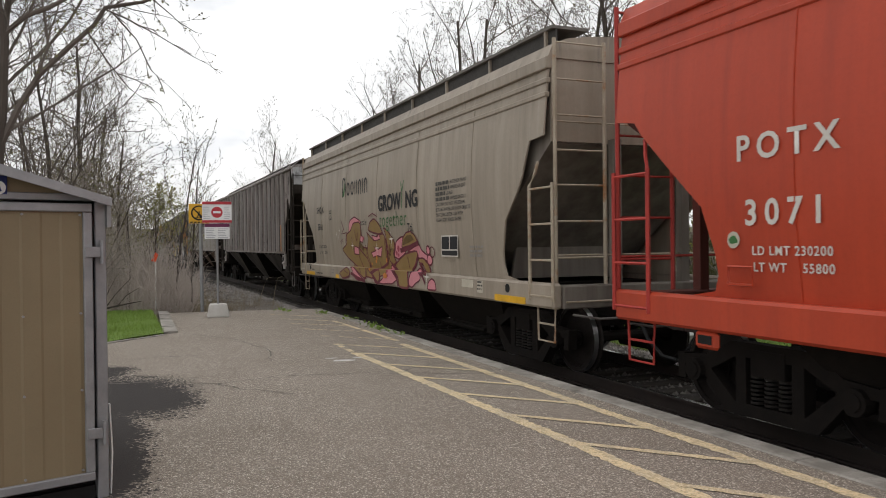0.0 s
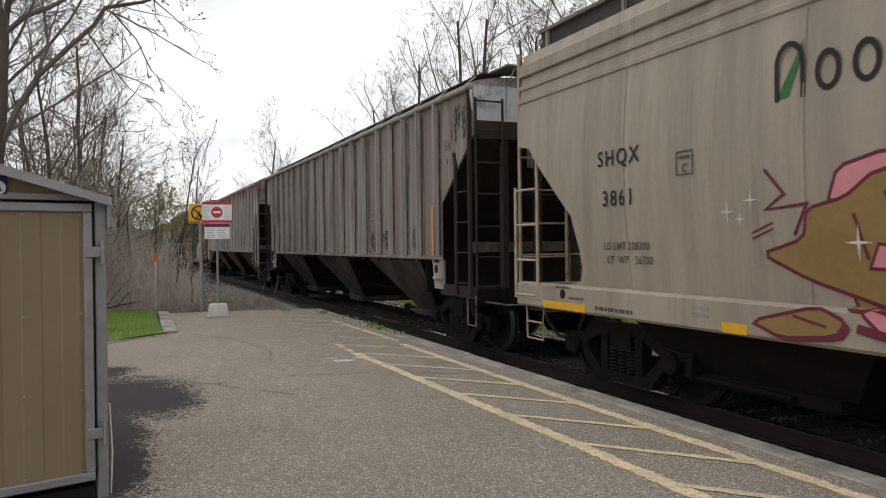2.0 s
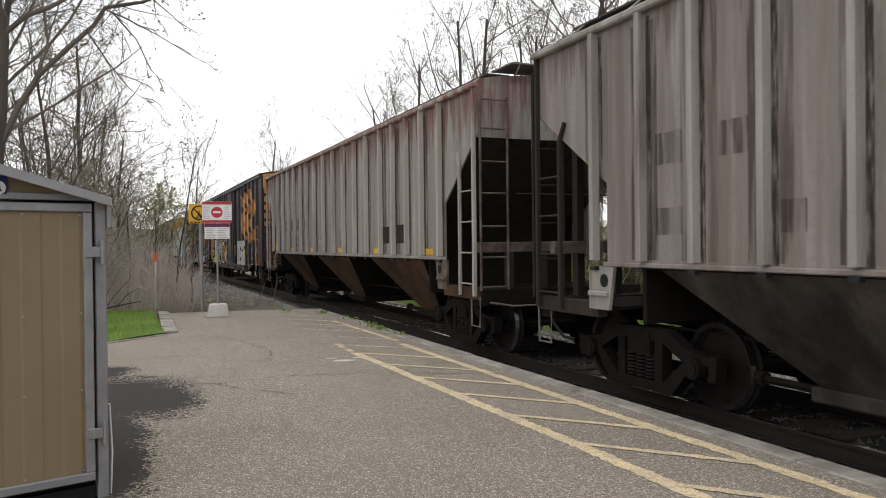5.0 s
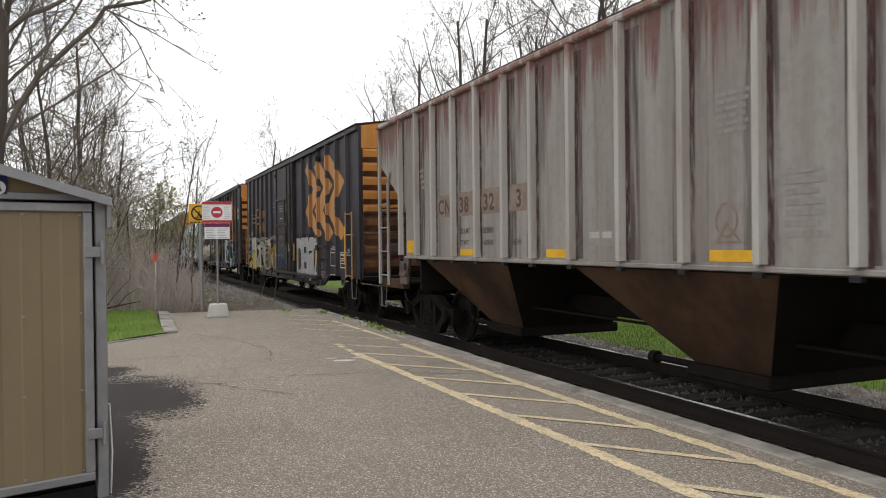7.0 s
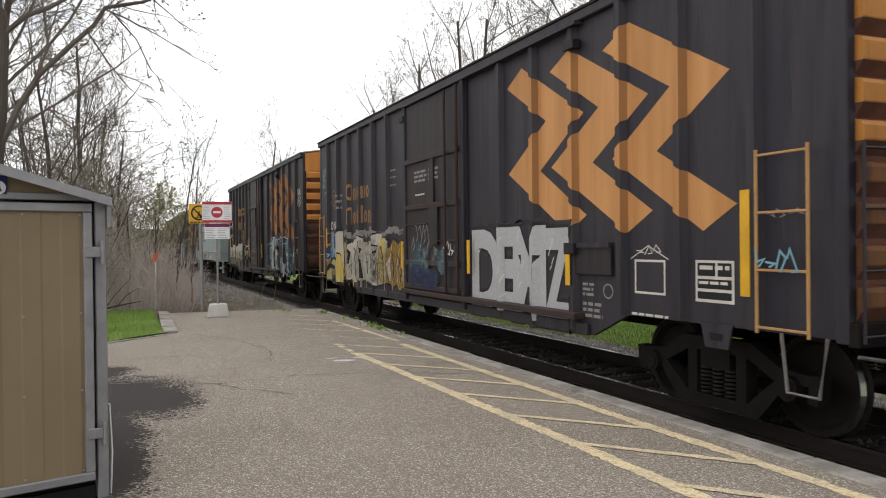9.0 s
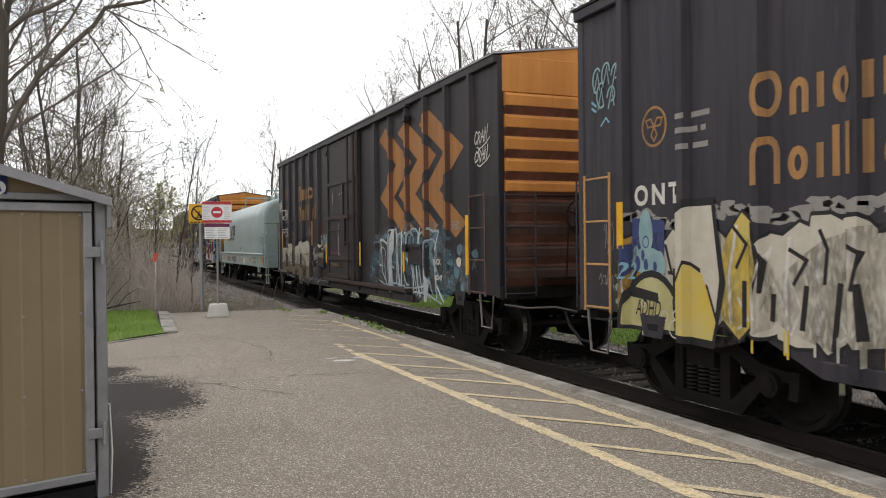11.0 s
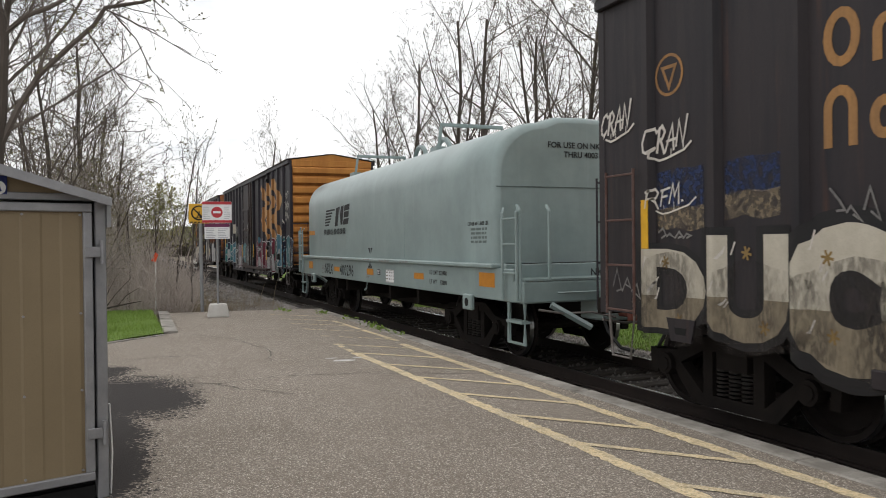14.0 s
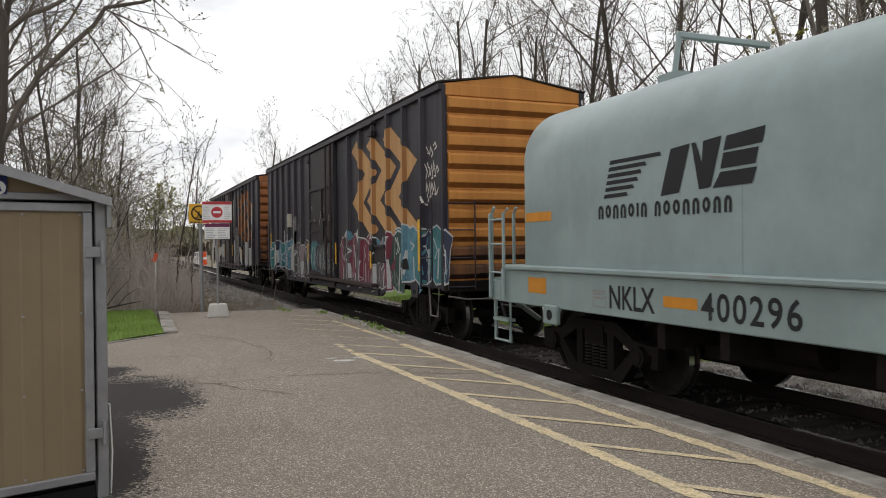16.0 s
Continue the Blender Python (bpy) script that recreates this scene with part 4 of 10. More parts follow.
def no_entry_sign():
    th = thing("no_entry_sign", "white and red no-entry sign on a concrete foot", "sign")
    th.location = (2.18, 18.84, PLATFORM_Z)
    th.rotation_euler = (0, 0, radians(-7))
    bm = bmesh.new()
    prism(bm, [(-0.26, 0), (0.26, 0), (0.20, 0.30), (-0.20, 0.30)], "y", -0.22, 0.22)
    bmesh.ops.bevel(bm, geom=bm.edges[:], offset=0.02, segments=2, affect="EDGES")
    part("foot", bm, "concrete", th, "cast concrete foot")
    part("post", T([(0, 0, 0.28), (0, 0, 2.69)], 0.025, 8), "steel", th)
    p = part("sign_panel", B(-0.335, 0.335, -0.034, -0.026, 2.215, 2.715), "white", th)
    part("red_band", B(-0.333, 0.333, -0.038, -0.0345, 2.645, 2.713), "red", p)
    part("red_band", B(-0.333, 0.333, -0.038, -0.0345, 2.217, 2.275), "red", p)
    bm = bmesh.new()
    disc(bm, (0, 2.46), 0.130, -0.038)
    part("red_disc", bm, "red", p)
    part("white_bar", B(-0.085, 0.085, -0.043, -0.0395, 2.437, 2.487), "white", p)
    rng = random.Random(2)
    for x0 in (-0.31, 0.16):
        bm = bmesh.new()
        for k in range(7):
            box(bm, x0, x0 + rng.uniform(0.1, 0.15), -0.0365, -0.0345, 2.305 + k * 0.045, 2.318 + k * 0.045)
        part("print", bm, "grey_text", p)
    q = part("lower_panel", B(-0.285, 0.285, -0.034, -0.026, 1.835, 2.195), "white", th)
    part("maroon_band", B(-0.283, 0.283, -0.038, -0.0345, 2.112, 2.193), "purple", q)
    bm = bmesh.new()
    for k in range(6):
        for x0 in (-0.25, 0.02):
            box(bm, x0, x0 + rng.uniform(0.15, 0.22), -0.0365, -0.0345, 1.862 + k * 0.040, 1.877 + k * 0.040)
    part("print", bm, "grey_text", q)


no_entry_sign()


def walking_sign():
    th = thing("no_walking_sign", "yellow sign with a crossed-out walker on a steel post", "sign")
    th.location = (1.95, 20.6, -0.25)
    th.rotation_euler = (0, 0, radians(-6))
    part("post", T([(0.04, 0, 0), (0.02, 0, 3.05)], 0.045, 6), "steel", th)
    p = part("sign_panel", B(-0.26, 0.24, -0.06, -0.05, 2.60, 3.10), "sign_yellow", th)
    bm = bmesh.new()
    for q in stroke([(-0.01 + 0.175 * math.cos(a), 2.865 + 0.175 * math.sin(a)) for a in steps(0, 6.2832, 28)], 0.035) + stroke([(-0.13, 2.96), (0.11, 2.72)], 0.035):
        bm.faces.new([bm.verts.new((u, -0.063, v)) for u, v in q])
    part("ban_ring", bm, "black", p)
    bm = bmesh.new()
    for q in stroke([(0.0, 2.90), (-0.02, 2.82), (0.05, 2.74)], 0.03) + stroke([(-0.02, 2.82), (-0.07, 2.73)], 0.025) + stroke([(-0.1, 2.74), (0.1, 2.74)], 0.02):
        bm.faces.new([bm.verts.new((u, -0.0655, v)) for u, v in q])
    part("walker_symbol", bm, "black", p)
    bm = bmesh.new()
    for k in range(5):
        box(bm, -0.22 + k * 0.09, -0.16 + k * 0.09, -0.064, -0.0605, 2.612, 2.645)
    part("print", bm, "black", p)


walking_sign()


def far_marker():
    th = thing("marker_flag", "small orange cloth flag on a thin stake in the brush", "flag")
    th.location = (0.90, 21.3, land(0.9, 21.3) - 0.02)
    top = 1.62 - th.location.z
    part("stake", T([(0, 0, 0), (0.02, 0, top)], 0.012, 5), "white", th)
    bm = bmesh.new()
    prism(bm, [(-0.10, top - 0.22), (0.015, top - 0.26), (0.08, top - 0.06), (0.015, top), (-0.03, top - 0.10)], "y", -0.015, 0.015)
    part("cloth", bm, "flag", th)


far_marker()


def far_crossing():
    """Things at the level crossing far down the line."""
    th = thing("barrier_drum", "orange plastic barrier drum by the far crossing", "barrier")
    th.location = (9.1, 92, -0.35)
    bm = bmesh.new()
    tube(bm, [(0, 0, 0), (0, 0, 0.15), (0, 0, 0.16), (0, 0, 1.45), (0, 0, 1.5)], [0.42, 0.42, 0.36, 0.28, 0.2], 14)
    part("drum", bm, "flag", th)
    part("band", T([(0, 0, 0.6), (0, 0, 0.85)], 0.36, 14), "white", th)
    th = thing("white_fence", "short white rail fence at the far crossing", "fence")
    th.location = (7.95, 92, -0.4)
    for k in range(5):
        part("fence_post", B(0.18 * k, 0.18 * k + 0.07, -0.04, 0.04, 0, 1.5), "white", th)
    for z in (0.4, 0.9, 1.4):
        part("fence_rail", B(-0.05, 0.85, -0.07, -0.042, z, z + 0.12), "white", th)


far_crossing()


# ---- the train ----
# A car's own space: x across (its near side is -x), y from its front end backwards, z from the rail tops.
CARS = []                  # (thing, distance of its front end from the camera's station when run() is 0)
WHEELSETS = []             # (part, local y, radius)


def wheel_mesh(r):
    bm = bmesh.new()
    prof = [(0.0, 0.10), (0.03, 0.10), (0.03, r - 0.10), (-0.02, r - 0.06), (-0.045, r - 0.055), (-0.045, r), (0.06, r + 0.006), (0.085, r + 0.028), (0.095, r + 0.012), (0.095, r - 0.06), (0.06, r - 0.09), (0.055, 0.14), (0.09, 0.13), (0.09, 0.0)]
    n = 28
    rings = [[bm.verts.new((x, q * math.cos(k * math.tau / n), q * math.sin(k * math.tau / n))) for k in range(n)] for x, q in prof if q > 0]
    for a, b in zip(rings, rings[1:]):
        for k in range(n):
            bm.faces.new((a[k], a[(k + 1) % n], b[(k + 1) % n], b[k]))
    bm.faces.new(rings[0])
    bmesh.ops.recalc_face_normals(bm, faces=bm.faces[:])
    return bm


def truck(car, yc, r=0.457, material="truck"):
    """A cast three-piece truck with open side frames, spring nests and two rolling wheelsets."""
    hb = 0.93                  # half the wheelbase
    k = hb / 0.86
    for s in (-1, 1):
        x = s * 1.04
        bm = bmesh.new()
        for poly in ([(-1.12, 0.58), (-0.74, 0.62), (-0.42, 0.80), (0.42, 0.80), (0.74, 0.62), (1.12, 0.58), (1.12, 0.50), (0.70, 0.48), (0.36, 0.66), (-0.36, 0.66), (-0.70, 0.48), (-1.12, 0.50)],
                     [(-0.84, 0.50), (-0.68, 0.49), (-0.38, 0.22), (0.38, 0.22), (0.68, 0.49), (0.84, 0.50), (0.50, 0.10), (-0.50, 0.10)],
                     [(-0.37, 0.20), (-0.25, 0.20), (-0.25, 0.68), (-0.37, 0.68)], [(0.25, 0.20), (0.37, 0.20), (0.37, 0.68), (0.25, 0.68)],
                     [(-1.14, 0.60), (-1.04, 0.60), (-1.02, 0.34), (-1.12, 0.34)], [(1.14, 0.60), (1.04, 0.60), (1.02, 0.34), (1.12, 0.34)]):
            one = bmesh.new()
            prism(one, [(yc + p[0] * k, p[1]) for p in poly], "x", x - 0.07, x + 0.07)
            me = bpy.data.meshes.new("casting")
            one.to_mesh(me)
            one.free()
            bm.from_mesh(me)
            bpy.data.meshes.remove(me)
        f = part("side_frame", bm, material, car)
        for d in (-0.165, 0.0, 0.165):
            bm = bmesh.new()
            for j in range(7):
                drum(bm, (x + s * 0.02, yc + d, 0.25 + j * 0.040), "z", 0.070, 0.011, 10)
            part("spring", bm, "spring_steel", f)
        for d in (-hb, hb):
            bm = bmesh.new()
            drum(bm, (x + s * 0.06, yc + d, r), "x", 0.115, 0.07, 14)
            drum(bm, (x + s * 0.135, yc + d, r), "x", 0.075, 0.008, 10)
            part("bearing_cap", bm, material, f)
        part("brake_beam", B(x - s * 0.34 - 0.03, x - s * 0.34 + 0.03, yc - 0.36, yc + 0.36, 0.30, 0.40), material, car)
    part("bolster", B(-1.12, 1.12, yc - 0.20, yc + 0.20, 0.50, 0.74), material, car)
    for d in (-hb, hb):
        ws = part("wheelset", T([(-1.05, 0, 0), (1.05, 0, 0)], 0.075, 10), "wheel", car)
        ws.location = (0, yc + d, r)
        for s in (-1, 1):
            w = part("wheel", wheel_mesh(r), "wheel", ws, smooth=False)
            if s > 0:
                w.rotation_euler = (0, 0, math.pi)
            w.location = (s * 0.775, 0, 0)
            bm = bmesh.new()
            for j in range(28):
                a0, a1 = j * math.tau / 28, (j + 1) * math.tau / 28
                bm.faces.new([bm.verts.new((s * q, (r + 0.004) * math.cos(a), (r + 0.004) * math.sin(a))) for q, a in ((0.71, a0), (0.82, a0), (0.82, a1), (0.71, a1))])
            part("tread", bm, "tread", ws, "bright worn running surface")
        WHEELSETS.append((ws, yc + d, r))


def coupler(car, y, out, material="box_brown"):
    """Coupler shank and knuckle at the end y, pointing out (-1 forwards, 1 backwards)."""
    a, b = sorted((y - out * 0.3, y + out * 0.42))
    part("coupler_shank", B(-0.09, 0.09, a, b, 0.72, 0.92, bevel=0.02), material, car)
    e = y + out * 0.52
    bm = bmesh.new()
    prism(bm, [(-0.17, e - 0.17), (0.13, e - 0.17), (0.17, e), (0.05, e + 0.17), (-0.12, e + 0.17), (-0.19, e)], "z", 0.66, 0.98)
    part("knuckle", bm, material, car)
    part("air_hose", T([(-0.35, y + out * 0.1, 0.72), (-0.36, y + out * 0.25, 0.52), (-0.30, y + out * 0.45, 0.33), (-0.22, y + out * 0.62, 0.30)], 0.025, 6), "black", car)
    part("uncoupling_lever", T([(-1.35, y + out * 0.06, 0.86), (-1.0, y + out * 0.12, 0.80), (-0.55, y + out * 0.14, 0.80), (-0.2, y + out * 0.2, 0.72)], 0.016, 5), "step_grey", car)


def boxcar(front, label, end_ladder="box_blue", side_ladder="box_blue", chevron="chevron", seed=1, brake=True, body="box_blue", end="box_end"):
    rng = random.Random(seed)
    car = thing("boxcar", label, "boxcar", group="freight train")
    L, HW, EAVE, PEAK = 16.54, 1.40, 4.52, 4.74
    side = -HW
    # body shell: two sides with a fish-belly sill, floor, ends, roof
    prof = [(0, 0.98), (2.75, 0.96), (3.45, 0.66), (13.1, 0.66), (13.8, 0.96), (L, 0.98), (L, EAVE), (0, EAVE)]
    for s in (-1, 1):
        bm = bmesh.new()
        prism(bm, prof, "x", s * HW, s * (HW - 0.05))
        part("side_wall", bm, body, car)
    part("floor", B(-HW + 0.05, HW - 0.05, 0.05, L - 0.05, 0.98, 1.10), "under", car)
    part("centre_sill", B(-0.2, 0.2, -0.2, L + 0.2, 0.68, 0.98), "under", car)
    for y in (4.4, 6.9, 9.6, 12.1):
        part("cross_bearer", B(-1.3, 1.3, y - 0.08, y + 0.08, 0.74, 0.98), "under", car)
    bm = bmesh.new()
    drum(bm, (-0.55, 8.6, 0.70), "y", 0.2, 0.5, 14)
    part("air_tank", bm, "under", car)
    # corrugated ends
    for y, out in ((0.0, -1), (L, 1)):
        wallm = bmesh.new()
        box(wallm, -HW + 0.05, HW - 0.05, min(y, y - out * 0.05), max(y, y - out * 0.05), 0.98, EAVE)
        d = out * 0.085
        for k in range(9 if brake else 10):     # pressed ribs: a flat proud face, and an underside that slopes back, its shade painted in a darker colour
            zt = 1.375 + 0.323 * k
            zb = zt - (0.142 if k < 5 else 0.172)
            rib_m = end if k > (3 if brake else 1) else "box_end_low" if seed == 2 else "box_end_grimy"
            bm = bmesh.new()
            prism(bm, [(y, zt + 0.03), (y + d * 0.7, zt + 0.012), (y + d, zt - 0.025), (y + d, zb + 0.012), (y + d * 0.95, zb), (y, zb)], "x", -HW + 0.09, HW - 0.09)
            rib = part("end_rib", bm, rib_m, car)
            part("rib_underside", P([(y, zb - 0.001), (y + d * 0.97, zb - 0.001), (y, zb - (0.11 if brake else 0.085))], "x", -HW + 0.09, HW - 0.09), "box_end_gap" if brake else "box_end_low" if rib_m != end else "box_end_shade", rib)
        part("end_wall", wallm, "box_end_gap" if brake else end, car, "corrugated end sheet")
        part("end_plate", B(-HW + 0.06, HW - 0.06, min(y, y + out * 0.030), max(y, y + out * 0.030), 3.99 if brake else 4.32, EAVE, bevel=0.01), end, car)
        part("end_sill", B(-HW, HW, min(y, y + out * 0.10), max(y, y + out * 0.10), 0.93, 1.12, bevel=0.01), "under", car)
        for x in (-HW, HW - 0.07):
            part("corner_post", B(x - 0.012, x + 0.082, min(y - out * 0.10, y + out * 0.02), max(y - out * 0.10, y + out * 0.02), 0.95, EAVE, bevel=0.01), body, car)
        bm = bmesh.new()
        prism(bm, [(-HW, EAVE), (HW, EAVE), (0, PEAK)], "y", y, y - out * 0.05)
        part("gable_plate", bm, end, car)
        part("crossover_step", B(-0.75, 0.75, min(y, y + out * 0.28), max(y, y + out * 0.28), 1.22, 1.25), "truck", car, "open steel grating step")
        # end ladder, grab irons
        ladder(car, y + out * 0.13, -HW + 0.03, -HW + 0.54, (1.02, 1.52, 2.0, 2.46), end_ladder, side="x", r=0.012, rail=0.014)
        part("grab_iron", T([(-HW + 0.1, y + out * 0.12, 2.46), (0.9, y + out * 0.12, 2.46)], 0.012, 5), "truck", car)
        coupler(car, y, out, "truck")
    if brake:
        bm = bmesh.new()
        c = (-0.14, -0.27, 2.15)
        n = 20
        tube(bm, [(c[0] + 0.27 * math.cos(k * math.tau / n), c[1], c[2] + 0.27 * math.sin(k * math.tau / n)) for k in range(n + 1)], 0.014, 5)
        for k in range(5):
            a = k * math.tau / 5 + 0.3
            tube(bm, [c, (c[0] + 0.27 * math.cos(a), c[1], c[2] + 0.27 * math.sin(a))], 0.011, 4)
        part("brake_wheel", bm, "truck", car)
        part("brake_housing", B(-0.28, 0.0, -0.2, -0.085, 1.98, 2.32, bevel=0.03), "box_brown", car)
        part("brake_rod", T([(-0.3, -0.14, 2.0), (-0.34, -0.14, 1.2)], 0.012, 5), "truck", car)
        part("tool_board", B(0.22, 0.62, -0.13, -0.09, 1.98, 2.34), "box_brown", car)
    # side posts
    posts = [0.90 + 0.966 * k for k in range(6)] + [L - 0.90 - 0.966 * k for k in range(6)]
    for y in posts:
        low = 0.98 if y < 2.9 or y > 13.7 else 0.70
        for s in (-1, 1):
            bm = bmesh.new()
            prism(bm, [(s * HW, y - 0.085), (s * (HW + 0.075), y - 0.045), (s * (HW + 0.075), y + 0.045), (s * HW, y + 0.085)], "z", low, EAVE - 0.10)
            part("side_post", bm, body, car)
    for s in (-1, 1):
        part("side_sill", B(min(s * HW, s * (HW + 0.05)), max(s * HW, s * (HW + 0.05)), 3.5, 13.05, 0.655, 0.80, bevel=0.008), body, car)
        part("eave_rail", B(min(s * HW, s * (HW + 0.07)), max(s * HW, s * (HW + 0.07)), -0.01, L + 0.01, EAVE - 0.11, EAVE + 0.01, bevel=0.012), body, car)
        bm = bmesh.new()
        prism(bm, [(s * (HW + 0.085), EAVE + 0.01), (0, PEAK), (0, PEAK + 0.03), (s * (HW + 0.085), EAVE + 0.040)], "y", -0.025, L + 0.025)
        part("roof", bm, "hop_end" if seed % 2 else "steel", car, "dark galvanised ridged roof")
    # plug door with rods and tracks
    d0, d1 = 6.94, 9.60
    x = side
    door = part("door", B(x - 0.065, x - 0.004, d0 + 0.10, d1 - 0.02, 0.92, 4.36, bevel=0.01), "box_door", car, "grimy plug door with locking rods")
    for z in (0.98, 1.42, 2.44, 3.30):
        part("door_bar", B(x - 0.105, x - 0.066, d0 + 0.10, d1 - 0.03, z - 0.045, z + 0.045, bevel=0.008), "box_brown" if z < 2.6 else "box_door", door)
    for y, r in ((d0 + 0.62, 0.022), (d0 + 0.13, 0.028)):
        part("lock_rod", T([(x - 0.135, y, 0.95), (x - 0.135, y, 4.32)], r, 6), "box_brown", door)
    part("centre_stile", B(x - 0.10, x - 0.066, d0 + 1.22, d0 + 1.42, 2.46, 3.30, bevel=0.008), "box_door", door)
    part("lock_plate", B(x - 0.115, x - 0.066, d0 + 1.02, d0 + 1.38, 1.75, 2.40), "box_door", door, "scuffed grey lock plate")
    for z, y0, y1 in ((1.82, d0 + 0.2, d0 + 1.0), (2.12, d0 + 1.45, d1 - 0.1)):
        part("handle_rod", T([(x - 0.12, y0, z), (x - 0.12, y1, z)], 0.015, 5), "box_brown", door)
    for y in (d0 + 0.02, d1 + 0.03):
        part("door_post", B(x - 0.10, x, y - 0.06, y + 0.06, 0.72, 4.40, bevel=0.012), body, car)
    part("door_track", B(x - 0.16, x, 3.6, d1 + 0.1, 0.84, 0.92, bevel=0.008), "box_brown", car)
    part("door_track", B(x - 0.12, x, 3.6, d1 + 0.1, 4.37, 4.41), body, car)
    for y in (d1 + 0.10, 3.75):
        part("roller_bracket", B(x - 0.13, x - 0.02, y - 0.12, y + 0.12, 4.10, 4.20), "black", car)
    # near-side furniture
    ladder(car, x - 0.11, 0.26, 0.80, (1.02, 1.51, 2.0, 2.49), side_ladder, r=0.013, label="steel side ladder", rail=0.017)
    ladder(car, x - 0.11, L - 0.75, L - 0.26, (1.02, 1.51, 2.0, 2.49), side_ladder, r=0.013, label="steel side ladder", rail=0.017)
    for y in (0.16, L - 0.64):
        part("stirrup_step", T([(x - 0.02, y, 0.98), (x - 0.02, y + 0.08, 0.49), (x - 0.02, y + 0.40, 0.49), (x - 0.02, y + 0.46, 0.98)], 0.018, 6), "step_grey", car, "worn steel stirrup step")
        py = y + 1.02 if y < 3 else y - 0.94
        pull = part("pull_plate", P([(py, 0.99), (py + 0.42, 0.99), (py + 0.36, 0.76), (py + 0.06, 0.76)], "x", x - 0.02, x - 0.002), body, car)
        part("pull_hole", P([(py + 0.12, 0.90), (py + 0.30, 0.90), (py + 0.28, 0.83), (py + 0.14, 0.83)], "x", x - 0.024, x - 0.020), "shed_dark", pull)
    for y, z0, z1 in ((0.96, 1.27, 2.21), (L - 0.90, 1.69, 2.20)):
        part("reflector", B(x - 0.085, x - 0.077, y - 0.055, y + 0.055, z0, z1), "reflector", car, "yellow reflective strip")
    for y, z0, z1 in ((3.83, 1.24, 1.62), (6.72, 1.29, 1.82), (9.78, 1.29, 1.82)):
        part("reflector", B(x - 0.105, x - 0.098, y - 0.05, y + 0.05, z0, z1), "reflector", car, "yellow reflective strip")
    part("tack_board", B(x - 0.05, x - 0.003, 3.02, 3.76, 1.38, 1.76, bevel=0.008), "box_door", car)
    part("tack_board_lip", B(x - 0.075, x - 0.051, 3.02, 3.76, 1.70, 1.76), "box_blue", car)
    part("latch_box", B(x - 0.12, x - 0.003, 3.68, 3.90, 1.62, 1.76, bevel=0.01), "black", car)
    truck(car, 1.74)
    truck(car, L - 1.74)
    # three orange chevrons, painted on the sheet and on the posts that they cross
    bands = ([(5.50, 3.96), (5.07, 4.17), (3.55, 3.32), (4.58, 2.71), (3.50, 2.09), (3.91, 1.87), (5.47, 2.74), (4.43, 3.35)],
             [(4.32, 3.96), (3.86, 4.15), (2.33, 3.32), (3.37, 2.70), (2.27, 2.09), (2.71, 1.86), (4.30, 2.73), (3.24, 3.33)],
             [(3.15, 3.96), (2.66, 4.16), (1.16, 3.33), (2.20, 2.70), (1.08, 2.10), (1.52, 1.86), (2.98, 2.70), (1.99, 3.33)])
    for band in bands:
        band = [(p[0] + 0.05, p[1]) for p in band]
        paint("chevron", [band], chevron, car, x - 0.003, "orange painted chevron")
    CARS.append((car, front))
    return car, posts, side, rng


def drape(car, side, posts):
    """Lays all flat paint of a car's near side over the upright posts that it crosses."""
    todo = list(car.children)
    for ob in todo:
        todo.extend(ob.children)
        if ob.type != "MESH":
            continue
        co = [v.co for v in ob.data.vertices]
        if not co or not all(side - 0.03 < c.x < side - 0.002 for c in co) or max(c.y for c in co) - min(c.y for c in co) < 0.01:
            continue
        lo, hi = min(c.y for c in co), max(c.y for c in co)
        near = [q for q in posts if lo - 0.085 < q < hi + 0.085]
        if not near:
            continue
        bm = bmesh.new()
        bm.from_mesh(ob.data)
        for q in near:
            for d in (-0.088, -0.046, 0.046, 0.088):
                bmesh.ops.bisect_plane(bm, geom=bm.verts[:] + bm.edges[:] + bm.faces[:], plane_co=(0, q + d, 0), plane_no=(0, 1, 0), dist=1e-5)
        for v in bm.verts:
            for q in near:
                a = abs(v.co.y - q)
                if a < 0.088:
                    v.co.x -= 0.076 * min(1.0, (0.088 - a) / 0.042) + 0.0015
        if ob.name.startswith("chevron"):          # the -y flank of each post takes a darker colour
            ob.data.materials.append(M["red_brown" if ob.data.materials[0] == M["chevron_dirty"] else "chevron_dirty"])
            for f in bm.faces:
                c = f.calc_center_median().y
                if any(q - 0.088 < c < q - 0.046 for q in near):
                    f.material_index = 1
        bm.to_mesh(ob.data)
        bm.free()


